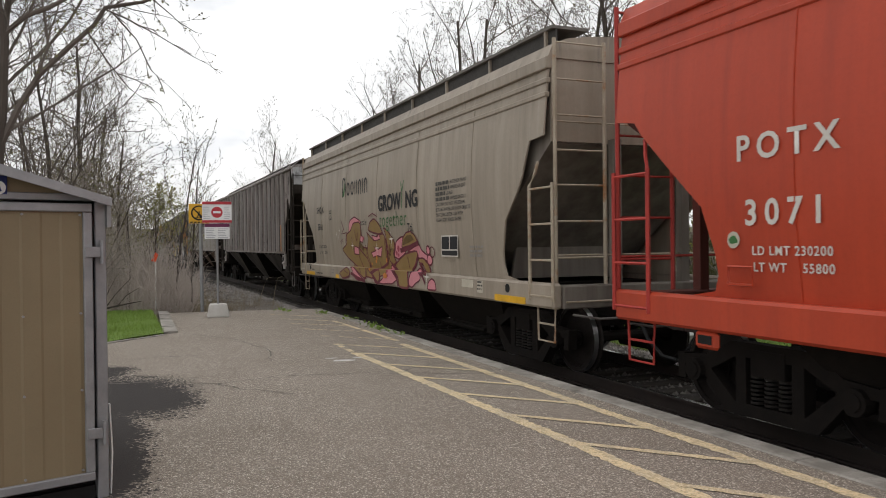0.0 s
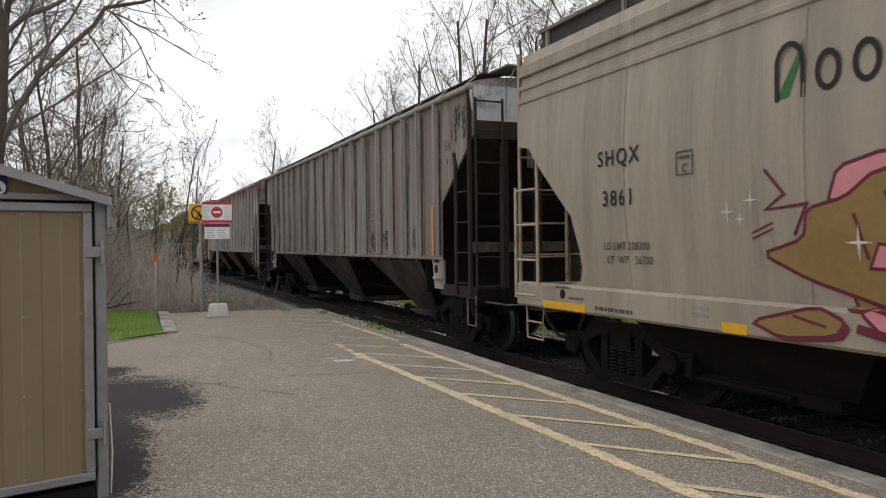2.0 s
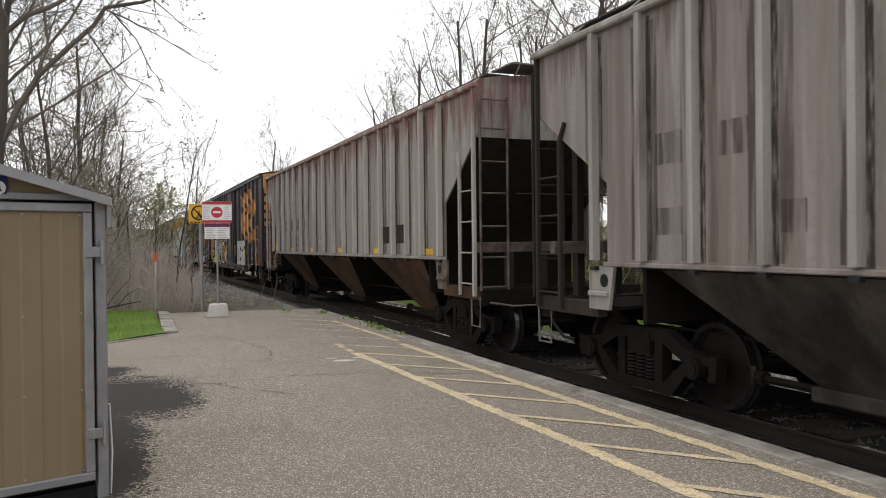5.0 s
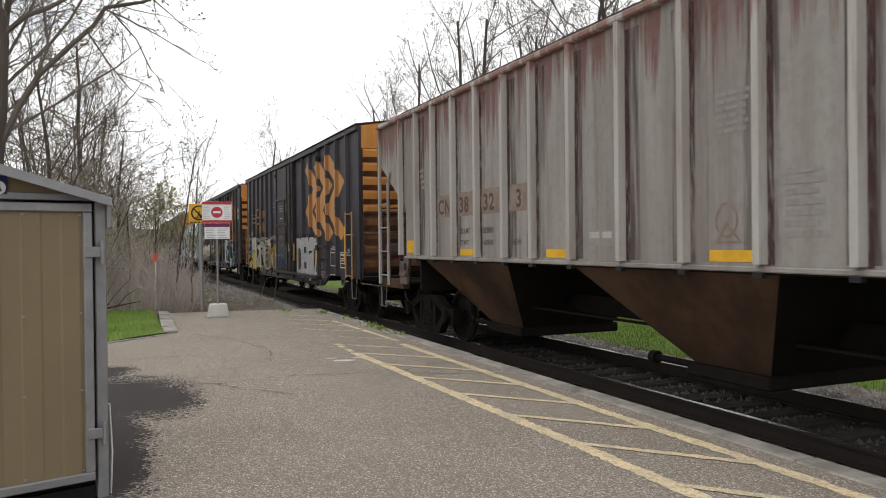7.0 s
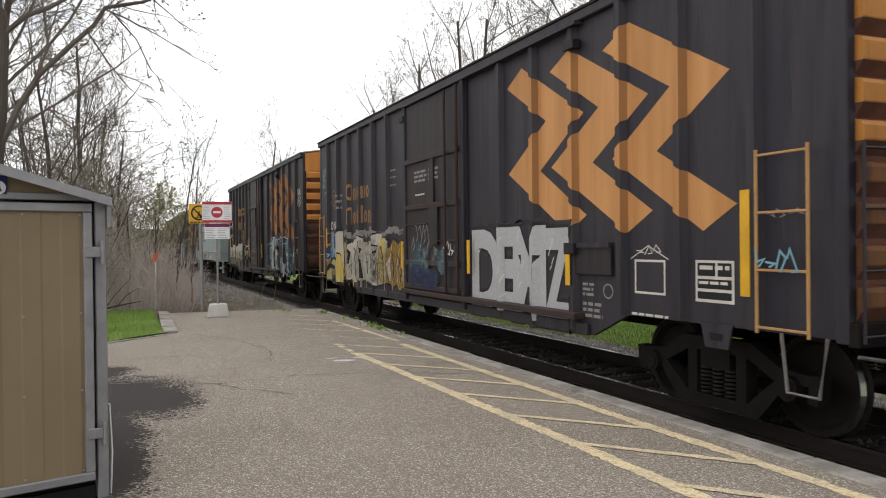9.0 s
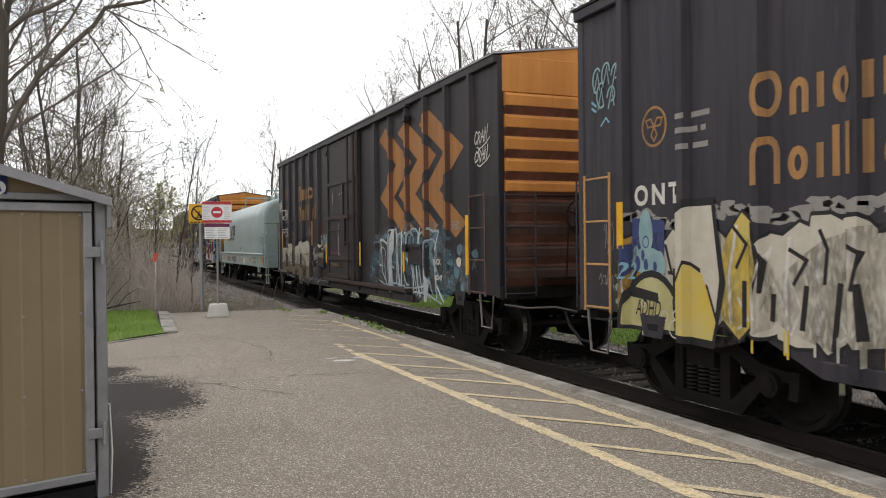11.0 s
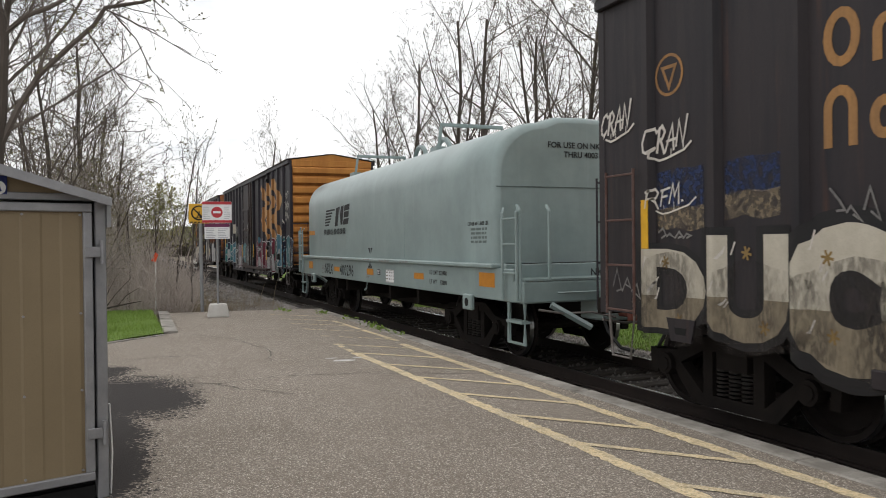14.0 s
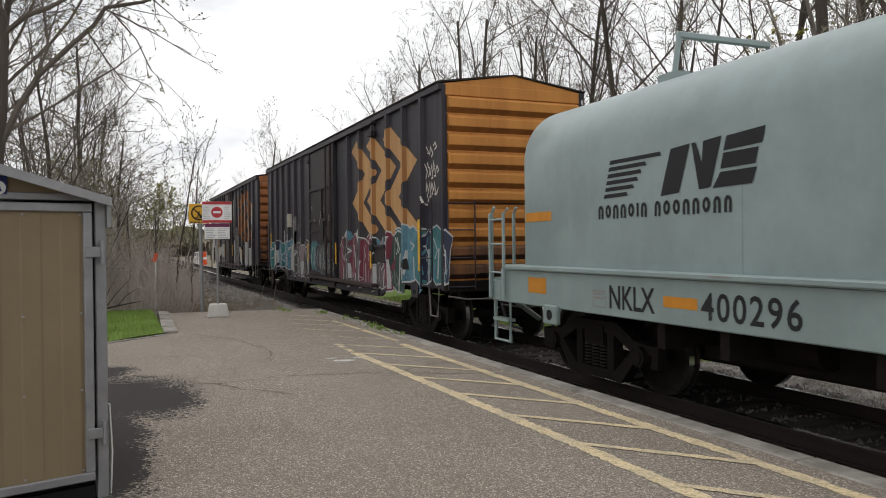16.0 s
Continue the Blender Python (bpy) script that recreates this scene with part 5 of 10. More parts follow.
def fat_letter(parent, ch, y1, y0, z0, z1, x, material, fat, name="graffiti", label="", lean=0.0, low=None):
    """One fat sprayed letter that fills the box from y1 (its left) to y0, swollen by fat; low: material of its lower third."""
    mesh = []
    for off in (0.0, fat):
        cu = bpy.data.curves.new("letter", "FONT")
        cu.body, cu.size, cu.offset, cu.resolution_u = ch, 1.0, off, 4
        tmp = bpy.data.objects.new("letter", cu)
        mesh.append(bpy.data.meshes.new_from_object(tmp))
        bpy.data.objects.remove(tmp)
        bpy.data.curves.remove(cu)
    us, vs = [v.co.x for v in mesh[0].vertices], [v.co.y for v in mesh[0].vertices]
    u0, u1, v0, v1 = min(us), max(us), min(vs), max(vs)
    me = mesh[1]
    for v in me.vertices:
        a, b = (v.co.x - u0) / (u1 - u0), (v.co.y - v0) / (v1 - v0)
        v.co = (x, y1 - (y1 - y0) * a - lean * (b - 0.5), z0 + (z1 - z0) * b)
    me.materials.append(M[material])
    if low:
        me.materials.append(M[low])
        bm = bmesh.new()
        bm.from_mesh(me)
        cut = z0 + 0.40 * (z1 - z0)
        bmesh.ops.bisect_plane(bm, geom=bm.verts[:] + bm.edges[:] + bm.faces[:], plane_co=(0, 0, cut), plane_no=(0, 0, 1))
        for f in bm.faces:
            if f.calc_center_median().z < cut:
                f.material_index = 1
        bm.to_mesh(me)
        bm.free()
    bpy.data.meshes.remove(mesh[0])
    me.name = name
    ob = new(name, me)
    ob.parent = parent
    if label:
        tagged(ob, label)
    return ob


def throw_up(car, x, letters, fill, line, halo, rng, label, low=None, fat=0.07):
    """A quick row of fat outlined letters: (letter, left, right, bottom, top) each."""
    for k, (ch, y1, y0, z0, z1) in enumerate(letters):
        d = 0.0004 * k
        back = fat_letter(car, ch, y1, y0, z0, z1, x - 0.0032 - d, halo, fat + 0.060, "graffiti", label)
        fat_letter(back, ch, y1, y0, z0, z1, x - 0.0050 - d, line, fat + 0.030, "graffiti_outline")
        fat_letter(back, ch, y1, y0, z0, z1, x - 0.0068 - d, fill, fat, "graffiti_fill", low=low)
        w, h = y1 - y0, z1 - z0
        marks = []
        for _ in range(5):
            a, b = y1 - w * rng.uniform(0.05, 0.3), z0 + h * rng.uniform(0.1, 0.9)
            marks += stroke([(a, b), (a - 0.05, b + rng.uniform(0.05, 0.16))], 0.018)
        paint("graffiti_shine", marks, "white_ink", back, x - 0.0088 - d)


def tall_piece(car, x, y0, y1, z0, z1, step, cols, line, inner, rng, label):
    """Overlapping tall shards with a dark edge and pale inner lines, like a wild-style word."""
    y, k = y1, 0
    while y > y0:
        w = step * rng.uniform(0.8, 1.3)
        lo, hi = z0 + rng.uniform(0, 0.10), z1 - rng.uniform(0, 0.22)
        m = (lo + hi) / 2
        form = [(y, lo + rng.uniform(0, 0.2)), (y - w * 0.45, lo), (y - w * rng.uniform(0.7, 1.2), lo + rng.uniform(0, 0.15)), (y - w * rng.uniform(0.75, 1.05), m + rng.uniform(-0.1, 0.2)), (y - w * rng.uniform(0.8, 1.25), hi - rng.uniform(0, 0.15)),
                (y - w * 0.55, hi), (y - w * 0.1, hi - rng.uniform(0, 0.25)), (y + w * rng.uniform(-0.05, 0.2), m)]
        d = 0.0005 * (k % 6)
        back = paint("graffiti", [grown(form, 0.035)], line, car, x - 0.0032 - d, label)
        paint("graffiti_fill", [form], cols[k % len(cols)] if rng.random() < 0.7 else rng.choice(cols), back, x - 0.0048 - d)
        marks = stroke([(y - w * 0.25, lo + 0.15), (y - w * 0.2, m), (y - w * rng.uniform(0.3, 0.6), hi - 0.12)], 0.035)
        a, b = rng.uniform(0.3, 0.7), rng.uniform(0.2, 0.8)
        marks += stroke([(y - w * a, lo + 0.1), (y - w * (a + 0.25), lo + 0.1 + 0.3 * b), (y - w * a, lo + 0.25 + 0.4 * b)], 0.025)
        paint("graffiti_line", marks, inner, back, x - 0.0066 - d)
        slot = stroke([(y - w * 0.6, lo + rng.uniform(0.0, 0.2)), (y - w * rng.uniform(0.5, 0.75), m + rng.uniform(-0.1, 0.15))], 0.055)
        slot += stroke([(y - w * 0.3, hi - rng.uniform(0.1, 0.3)), (y - w * rng.uniform(0.4, 0.8), hi - rng.uniform(0.2, 0.5)), (y - w * 0.4, hi - rng.uniform(0.4, 0.6))], 0.035)
        paint("graffiti_slot", slot, line, back, x - 0.0074 - d)
        y -= w * 0.72
        k += 1


def scrawl(car, x, y, z, w, h, material, rng, n=7, thick=0.022, label="scrawled spray tag"):
    pts, q = [], []
    for k in range(n):
        pts = [(y - w * k / n, z + rng.uniform(0, h)), (y - w * (k + rng.uniform(0.2, 0.6)) / n, z + rng.uniform(0.3, 1) * h), (y - w * (k + 0.9) / n, z + rng.uniform(0, 0.6) * h), (y - w * (k + 0.4) / n, z + rng.uniform(0, 0.4) * h)]
        q += stroke(pts, thick)
    return paint("graffiti_tag", q, material, car, x, label)


# brush lines of hand-sprayed capitals, in a box one wide and one high
HAND = {
    "C": ([(0.95, 0.80), (0.70, 1.0), (0.30, 0.88), (0.05, 0.45), (0.22, 0.08), (0.60, 0.0), (0.92, 0.22)],),
    "R": ([(0.12, -0.05), (0.18, 1.0)], [(0.0, 0.85), (0.45, 1.05), (0.82, 0.80), (0.60, 0.52), (0.18, 0.45)], [(0.40, 0.48), (0.98, -0.12)]),
    "A": ([(0.0, -0.08), (0.50, 1.05), (0.92, -0.05)], [(0.05, 0.36), (1.0, 0.42)]),
    "N": ([(0.08, -0.05), (0.15, 0.98), (0.80, 0.02), (1.0, 1.15)],),
    "F": ([(0.15, -0.05), (0.20, 0.95)], [(0.0, 0.90), (0.98, 1.05)], [(0.18, 0.50), (0.75, 0.56)]),
    "M": ([(0.0, -0.05), (0.20, 1.0), (0.50, 0.35), (0.82, 1.02), (1.0, -0.1)],),
    "J": ([(0.30, 1.0), (1.0, 1.05)], [(0.70, 1.0), (0.68, 0.15), (0.40, -0.08), (0.08, 0.18)]),
    "I": ([(0.45, -0.05), (0.55, 1.05)],),
    "Y": ([(0.05, 1.0), (0.48, 0.48), (0.95, 1.08)], [(0.48, 0.48), (0.40, -0.15)]),
    "D": ([(0.12, 0.0), (0.18, 1.0), (0.70, 0.90), (0.98, 0.45), (0.60, 0.02), (0.05, -0.02)],),
    ".": ([(0.2, 0.0), (0.35, 0.02)],)}


def hand_tag(car, x, text, y1, y0, z0, z1, rng, material, width):
    """One sprayed tag: slanted, uneven brush capitals on an underline, with a few drips."""
    n, pitch, q = len(text), (y1 - y0) / len(text), []
    for k, ch in enumerate(text):
        h, lift = (z1 - z0) * rng.uniform(0.88, 1.12), (z1 - z0) * (0.05 * k + rng.uniform(-0.06, 0.06))
        for line in HAND[ch]:
            pts = [(y1 - pitch * (k + 0.92 * u) - 0.16 * (z1 - z0) * v, z0 + lift + h * v) for u, v in line]
            q += stroke(pts, width * rng.uniform(0.85, 1.15))
        if rng.random() < 0.5:
            yy = y1 - pitch * (k + rng.uniform(0.1, 0.8))
            q += stroke([(yy, z0 + lift), (yy + 0.004, z0 + lift - rng.uniform(0.03, 0.09))], width * 0.4)
    q += stroke([(y1 - 0.10, z0 - 0.05), (y1 - 0.2, z0 - 0.085), ((y0 + y1) / 2, z0 - 0.075), (y0 + 0.02, z0 - 0.01), (y0 - 0.08, z0 + 0.06)], width * 0.8)
    paint("graffiti_tag", q, material, car, x, "white hand-sprayed tag")


def word_bars(car, name, y, z, h, forms, material, x, label, thick=0.15, pitch=0.2):
    """A brand's word drawn as plain rings, arches and stems: O big ring, A big arch, o ring, n arch, l tall stem, i short stem, blank gap."""
    u, t = y, h * thick
    for f in forms:
        hh = h if f in "OAl" else h * 0.70
        w = h * {"O": 0.72, "A": 0.66, "o": 0.52, "n": 0.48, "l": thick, "i": thick, " ": 0.3}[f]
        c = u - w / 2
        q = []
        if f in "li":
            q = [rect(u - w, u, z, z + hh)]
        elif f in "Oo":
            q = stroke([(c + (w - t) / 2 * math.cos(a), z + hh / 2 + (hh - t) / 2 * math.sin(a)) for a in steps(0, math.tau, 16)], t)
        elif f in "An":
            q = stroke([(u - t / 2, z), (u - t / 2, z + hh * 0.6)] + [(c + (w - t) / 2 * math.cos(a), z + hh * 0.6 + (hh * 0.4 - t / 2) * math.sin(a)) for a in steps(0.3, math.pi - 0.3, 6)] + [(u - w + t / 2, z + hh * 0.6), (u - w + t / 2, z)], t)
        if q:
            paint(name, q, material, car, x, label)
        u -= w + h * pitch


def rear_piece(car, x, rng):
    """The end of the first boxcar's long piece: a pale blue figure on a navy patch, and domed yellow letters with heavy outlines."""
    navy = paint("graffiti_patch", [[(15.50, 2.02), (14.98, 1.98), (14.98, 1.42), (15.52, 1.46), (15.66, 1.30), (15.66, 1.72), (15.52, 1.74)]], "spray_blue", car, x - 0.0120, "navy sprayed patch")
    paint("graffiti_figure", [blob(15.28, 1.86, 0.115, 0.24, rng, 18, 0.03), blob(15.26, 1.56, 0.24, 0.15, rng, 18, 0.08), blob(15.06, 1.52, 0.09, 0.15, rng, 14, 0.08), blob(15.44, 1.60, 0.06, 0.12, rng, 12, 0.06)], "spray_ice", navy, x - 0.0126, "pale blue sprayed figure")
    paint("graffiti_spot", [blob(15.33, 1.62, 0.03, 0.06, rng, 10, 0.05), blob(15.42, 1.53, 0.045, 0.09, rng, 12, 0.05), blob(15.28, 1.52, 0.04, 0.06, rng, 12, 0.05), blob(15.13, 1.50, 0.03, 0.06, rng, 10, 0.05)] + stroke([(15.28 + 0.05 * math.cos(a), 1.76 + 0.06 * math.sin(a)) for a in steps(0, math.tau, 12)], 0.014), "spray_blue", navy, x - 0.0132)
    paint("graffiti_dot", [blob(15.74, 1.50, 0.05, 0.08, rng, 12, 0.05), blob(15.80, 1.10, 0.03, 0.03, rng, 10, 0.05), blob(15.78, 1.26, 0.05, 0.05, rng, 10, 0.1)], "spray_ice", navy, x - 0.0126)
    dome = [(15.19 + 0.44 * math.cos(a), 0.86 + 0.53 * math.sin(a)) for a in steps(0, math.pi, 14)]
    back = paint("graffiti", [grown(dome, 0.075)], "spray_black", car, x - 0.0136, "heavy black outline of a domed letter")
    paint("graffiti_fill", [dome], "spray_dome", back, x - 0.0142, "cream and yellow domed letter")
    tall = [(14.80, 0.84), (14.76, 1.35), (14.76, 2.02), (14.60, 2.10), (14.30, 2.10), (14.20, 1.4), (14.30, 0.82)]
    back = paint("graffiti", [grown(tall, 0.08)], "spray_black", car, x - 0.0148, "heavy black outline of a tall letter")
    paint("graffiti_fill", [tall], "spray_cream", back, x - 0.0154, "cream tall letter")
    belly = [(14.80, 0.84), (14.82, 1.16), (14.62, 1.54), (14.42, 1.44), (14.25, 1.0), (14.30, 0.82)]
    paint("graffiti_outline", [grown(belly, 0.04)], "spray_black", back, x - 0.0160)
    paint("graffiti_fill", [belly], "spray_yellow", back, x - 0.0166, "yellow belly of the letter")
    rings = []
    for cy, cz, r in ((14.98, 1.0, 0.05), (14.80, 1.02, 0.05), (15.33, 1.10, 0.03), (14.82, 0.88, 0.09)):
        rings += stroke([(cy + r * math.cos(a), cz + r * math.sin(a)) for a in steps(0, math.tau, 12)], 0.016)
    for k in range(0, len(rings), len(rings) // 4):
        paint("graffiti_ring", rings[k:k + len(rings) // 4], "spray_cream", back, x - 0.0172)
    fat_letter(car, "ADHD", 15.44, 15.04, 0.98, 1.15, x - 0.0172, "spray_black", 0.006, "graffiti_tag", "black sprayed tag", 0.03)
    fat_letter(car, "22", 15.66, 15.44, 1.36, 1.54, x - 0.0172, "spray_cyan", 0.004, "graffiti_tag", "pale blue sprayed figures", 0.05)
    for k, (cy, cz) in enumerate(((16.16, 3.60), (15.98, 3.64), (15.80, 3.62), (16.08, 3.40), (15.88, 3.38))):
        a = rng.uniform(0, 6)
        loop = [(cy + 0.075 * math.cos(a + t), cz + 0.11 * math.sin(a + t) + 0.02 * t) for t in steps(0, 4.4, 9)]
        paint("graffiti_tag", stroke(loop, 0.024) + stroke([(cy + 0.05, cz - 0.10), (cy - 0.02, cz + 0.12), (cy - 0.06, cz - 0.08)], 0.022), "spray_ice", car, x - 0.0120 - 0.0004 * k, "pale cyan sprayed tag")
    paint("graffiti_tag", stroke([(16.26, 3.40), (16.17, 3.34)], 0.03) + stroke([(16.26, 3.33), (16.18, 3.28)], 0.03) + stroke([(16.08, 3.10), (15.98, 3.18), (15.92, 3.12)], 0.022), "spray_cyan", car, x - 0.0120)
    scrawl(car, x - 0.004, 16.05, 1.62, 0.20, 0.38, "faint", rng, 4, 0.010)
    scrawl(car, x - 0.004, 16.15, 1.22, 0.38, 0.24, "faint", rng, 5, 0.012)


def dress_boxcars():
    lab = "dark blue boxcar, orange chevrons"
    # first boxcar
    car, posts, x, rng = boxcar(62.41, lab + ", silver and yellow graffiti", "box_blue", "ladder_tan", "chevron", 1)
    throw_up(car, x, (("D", 6.72, 5.86, 0.80, 1.90), ("E", 5.80, 5.38, 0.86, 1.92), ("M", 5.36, 4.56, 0.80, 1.92), ("Z", 4.50, 3.94, 0.80, 1.88)), "spray_silver", "spray_black", "box_blue", rng, "silver fat-lettered graffiti with black outline", None, 0.045)
    tall_piece(car, x, 9.95, 15.7, 0.84, 2.02, 0.46, ("spray_gold2", "spray_yellow", "spray_cream", "spray_gold2", "spray_cream", "spray_yellow"), "spray_black", "white_ink", rng, "yellow, gold and cream wild-style graffiti")
    for k, (y, z, ry, rz, m) in enumerate(((8.9, 1.45, 0.45, 0.35, "thin_blue"), (8.2, 1.40, 0.5, 0.35, "thin_pale"), (7.6, 1.5, 0.4, 0.3, "thin_blue"), (8.5, 1.15, 0.7, 0.16, "thin_navy"), (9.1, 1.2, 0.3, 0.2, "thin_navy"))):
        paint("spray_cloud", [blob(y, z, ry, rz, rng, 18, 0.15)], m, car, x - 0.107 - 0.0006 * k, "thin blue spray across the door")
    for y in (14.6, 12.4, 10.7):
        paint("spray_cloud", [blob(y, 1.35, 1.2, 0.55, rng, 20, 0.08)], "soot_light", car, x - 0.0122, "sooty film on the graffiti")
    for k in range(18):
        y = rng.uniform(10, 15.4)
        paint("graffiti_drip", [rect(y, y + 0.025, 0.72 + rng.uniform(0, 0.1), 1.0)], rng.choice(("spray_yellow", "spray_cream")), car, x - 0.0115)
    for y in steps(9.9, 15.6, 34):
        paint("overspray", [blob(y, 1.98 + rng.uniform(-0.05, 0.12), 0.14, 0.06, rng, 12, 0.3)], "faint", car, x - 0.0026)
    word_bars(car, "brand_word", 13.75, 2.82, 0.40, "Onioiio", "word_gold", x - 0.004, "worn gold brand lettering as plain shapes", 0.17)
    word_bars(car, "brand_word", 13.75, 2.26, 0.40, "Aoilllonl", "word_gold", x - 0.004, "worn gold brand lettering as plain shapes", 0.17)
    for z in (2.62, 2.78, 2.92):
        paint("small_print", bars(14.3, 14.75, z, z + 0.10, 1, rng), "faint", car, x - 0.004)
        paint("small_print", bars(10.3, 10.7, z + 0.3, z + 0.36, 1, rng), "faint", car, x - 0.004)
    lettering("reporting_mark", "ONT", 0.29, "white_ink", car, 15.48, 2.155, x - 0.004, 1.35, 0.010)
    ring = [(15.14 + 0.19 * math.cos(a), 2.96 + 0.20 * math.sin(a)) for a in steps(0, 6.2832, 24)]
    petals = [q for a in (math.pi / 2 * 3, math.pi / 6, math.pi * 5 / 6) for q in stroke([(15.14, 2.96), (15.14 + 0.10 * math.cos(a - 0.5), 2.96 + 0.10 * math.sin(a - 0.5)), (15.14 + 0.15 * math.cos(a), 2.96 + 0.15 * math.sin(a)), (15.14 + 0.10 * math.cos(a + 0.5), 2.96 + 0.10 * math.sin(a + 0.5)), (15.14, 2.96)], 0.02)]
    paint("round_emblem", stroke(ring, 0.028) + petals, "word_gold", car, x - 0.004, "small round gold emblem")
    scrawl(car, x - 0.128, 0.80, 1.50, 0.46, 0.22, "spray_cyan", rng, 4, 0.02)
    scrawl(car, x - 0.004, 0.78, 1.95, 0.40, 0.10, "faint", rng, 4, 0.012)
    paint("stencil_frame", stroke([(2.14, 1.22), (2.14, 1.56), (2.62, 1.56), (2.62, 1.22), (2.14, 1.22)], 0.025) + stroke([(2.70, 1.58), (2.40, 1.72), (2.08, 1.58)], 0.012), "white_ink", car, x - 0.004, "white stencil frame")
    paint("stencil_panel", [rect(1.17, 1.68, 1.18, 1.58)], "white_ink", car, x - 0.004, "white consolidated stencil panel")
    paint("stencil_panel_dark", [rect(1.20, 1.38, 1.43, 1.555), rect(1.41, 1.65, 1.43, 1.555), rect(1.20, 1.65, 1.31, 1.40), rect(1.20, 1.65, 1.21, 1.28)], "black", car, x - 0.006)
    paint("stencil_panel_print", bars(1.22, 1.63, 1.33, 1.38, 1, rng) + bars(1.22, 1.62, 1.46, 1.53, 1, rng), "white_ink", car, x - 0.0075)
    scrawl(car, x - 0.004, 2.60, 1.62, 0.42, 0.13, "white_ink", rng, 3, 0.012)
    scrawl(car, x - 0.118, 9.2, 1.62, 0.9, 0.5, "faint", rng, 5, 0.022)
    scrawl(car, x - 0.118, 7.7, 1.55, 0.45, 0.28, "white_ink", rng, 3, 0.025)
    scrawl(car, x - 0.004, 6.6, 1.98, 1.9, 0.10, "spray_black", rng, 6, 0.03)
    paint("small_print", bars(3.4, 3.65, 1.1, 1.28, 3, rng), "faint", car, x - 0.004)
    paint("small_print", bars(3.22, 3.65, 0.84, 1.05, 3, rng), "faint", car, x - 0.004)
    paint("round_stencil", stroke([(3.13 + 0.09 * math.cos(a), 1.2 + 0.08 * math.sin(a)) for a in steps(0, 6.2832, 14)], 0.018), "faint", car, x - 0.004)
    paint("small_print", bars(2.03, 2.69, 0.95, 1.0, 1, rng), "white_ink", car, x - 0.004)
    paint("small_print", bars(7.95, 8.45, 2.86, 3.1, 3, rng), "faint", car, x - 0.068)
    paint("small_print", bars(8.5, 9.15, 2.86, 3.1, 3, rng), "faint", car, x - 0.068)
    paint("small_print", bars(8.6, 9.1, 2.62, 2.68, 1, rng), "white_ink", car, x - 0.068)
    rs = random.Random(3)
    ink = []
    for k in range(5):
        u = -0.95 + 0.42 * k
        ink += stroke([(u + rs.uniform(0, 0.4), 4.05 + rs.uniform(0, 0.4)) for _ in range(4)], 0.018)
    paint("end_scrawl", ink, "spray_black", car, -0.034, "thin black scrawl on the orange end", "end")
    rear_piece(car, x, rs)
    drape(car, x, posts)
    # second boxcar
    car, posts, x, rng = boxcar(81.11, lab + ", cream and pale blue graffiti", "box_blue", "ladder_worn", "chevron_dirty", 2, body="box_blue_sooty")
    throw_up(car, x, (("D", 15.74, 14.88, 0.92, 1.64), ("U", 14.74, 13.90, 0.90, 1.76), ("c", 13.72, 12.98, 0.80, 1.80), ("e", 12.90, 12.02, 0.74, 1.80)), "spray_cream", "spray_black", "spray_black", rng, "cream fat-lettered graffiti with black outline", "khaki_spray", 0.045)
    stars = []
    for cy, cz in ((15.4, 1.55), (15.2, 0.98), (14.3, 1.65), (14.1, 1.0), (13.45, 1.62), (13.4, 1.0), (12.5, 1.62), (12.35, 1.5), (12.15, 0.95)):
        for a in (0.2, 1.25, 2.3):
            stars += stroke([(cy - 0.055 * math.cos(a), cz - 0.06 * math.sin(a)), (cy + 0.055 * math.cos(a), cz + 0.06 * math.sin(a))], 0.022)
    for y in (15.3, 14.2, 13.2, 12.4):
        paint("spray_cloud", [blob(y, 1.15, 0.7, 0.45, rng, 20, 0.08)], "soot_light", car, x - 0.0104, "sooty film on the graffiti")
    paint("graffiti_star", stars, "spray_gold", car, x - 0.0098, "small gold stars in the letters")
    # washed blue-grey cloud with pale looping lines
    for k, (y, z, ry, rz) in enumerate(((4.9, 1.35, 1.1, 0.60), (3.9, 1.40, 1.2, 0.66), (3.0, 1.38, 1.1, 0.62), (2.2, 1.30, 0.8, 0.50), (4.4, 1.85, 1.3, 0.30), (3.0, 1.95, 1.2, 0.26), (1.4, 1.35, 0.6, 0.45), (5.9, 1.3, 0.5, 0.35))):
        paint("spray_cloud", [blob(y, z, ry, rz, rng, 20, 0.08)], "thin_blue" if k % 2 else "thin_pale", car, x - 0.0028 - 0.0003 * k, "thin washed blue and grey spray")
    for k, (ya, yb, za, zb) in enumerate(((5.55, 5.2, 1.70, 0.95), (5.05, 4.75, 2.02, 0.80), (4.85, 4.45, 2.06, 0.98), (4.45, 4.1, 1.98, 0.76), (3.95, 3.55, 1.98, 0.80), (3.75, 3.30, 2.06, 1.0), (3.25, 2.95, 1.98, 0.74), (2.85, 2.45, 1.85, 0.80))):
        arc = [((ya + yb) / 2 + (ya - yb) / 2 * math.cos(a), za - 0.12 + 0.12 * math.sin(a)) for a in steps(0.0, math.pi, 7)]
        left = [(ya - 0.12 + rng.uniform(-0.1, 0.1), zb + rng.uniform(0.1, 0.4)), (ya + 0.03, (za + zb) / 2)]
        right = [(yb + 0.05, (za + zb) / 2), (yb - rng.uniform(-0.1, 0.25), zb)]
        paint("graffiti_line", stroke(left + arc + right, 0.032), "pale_line", car, x - 0.0072, "pale looping spray line")
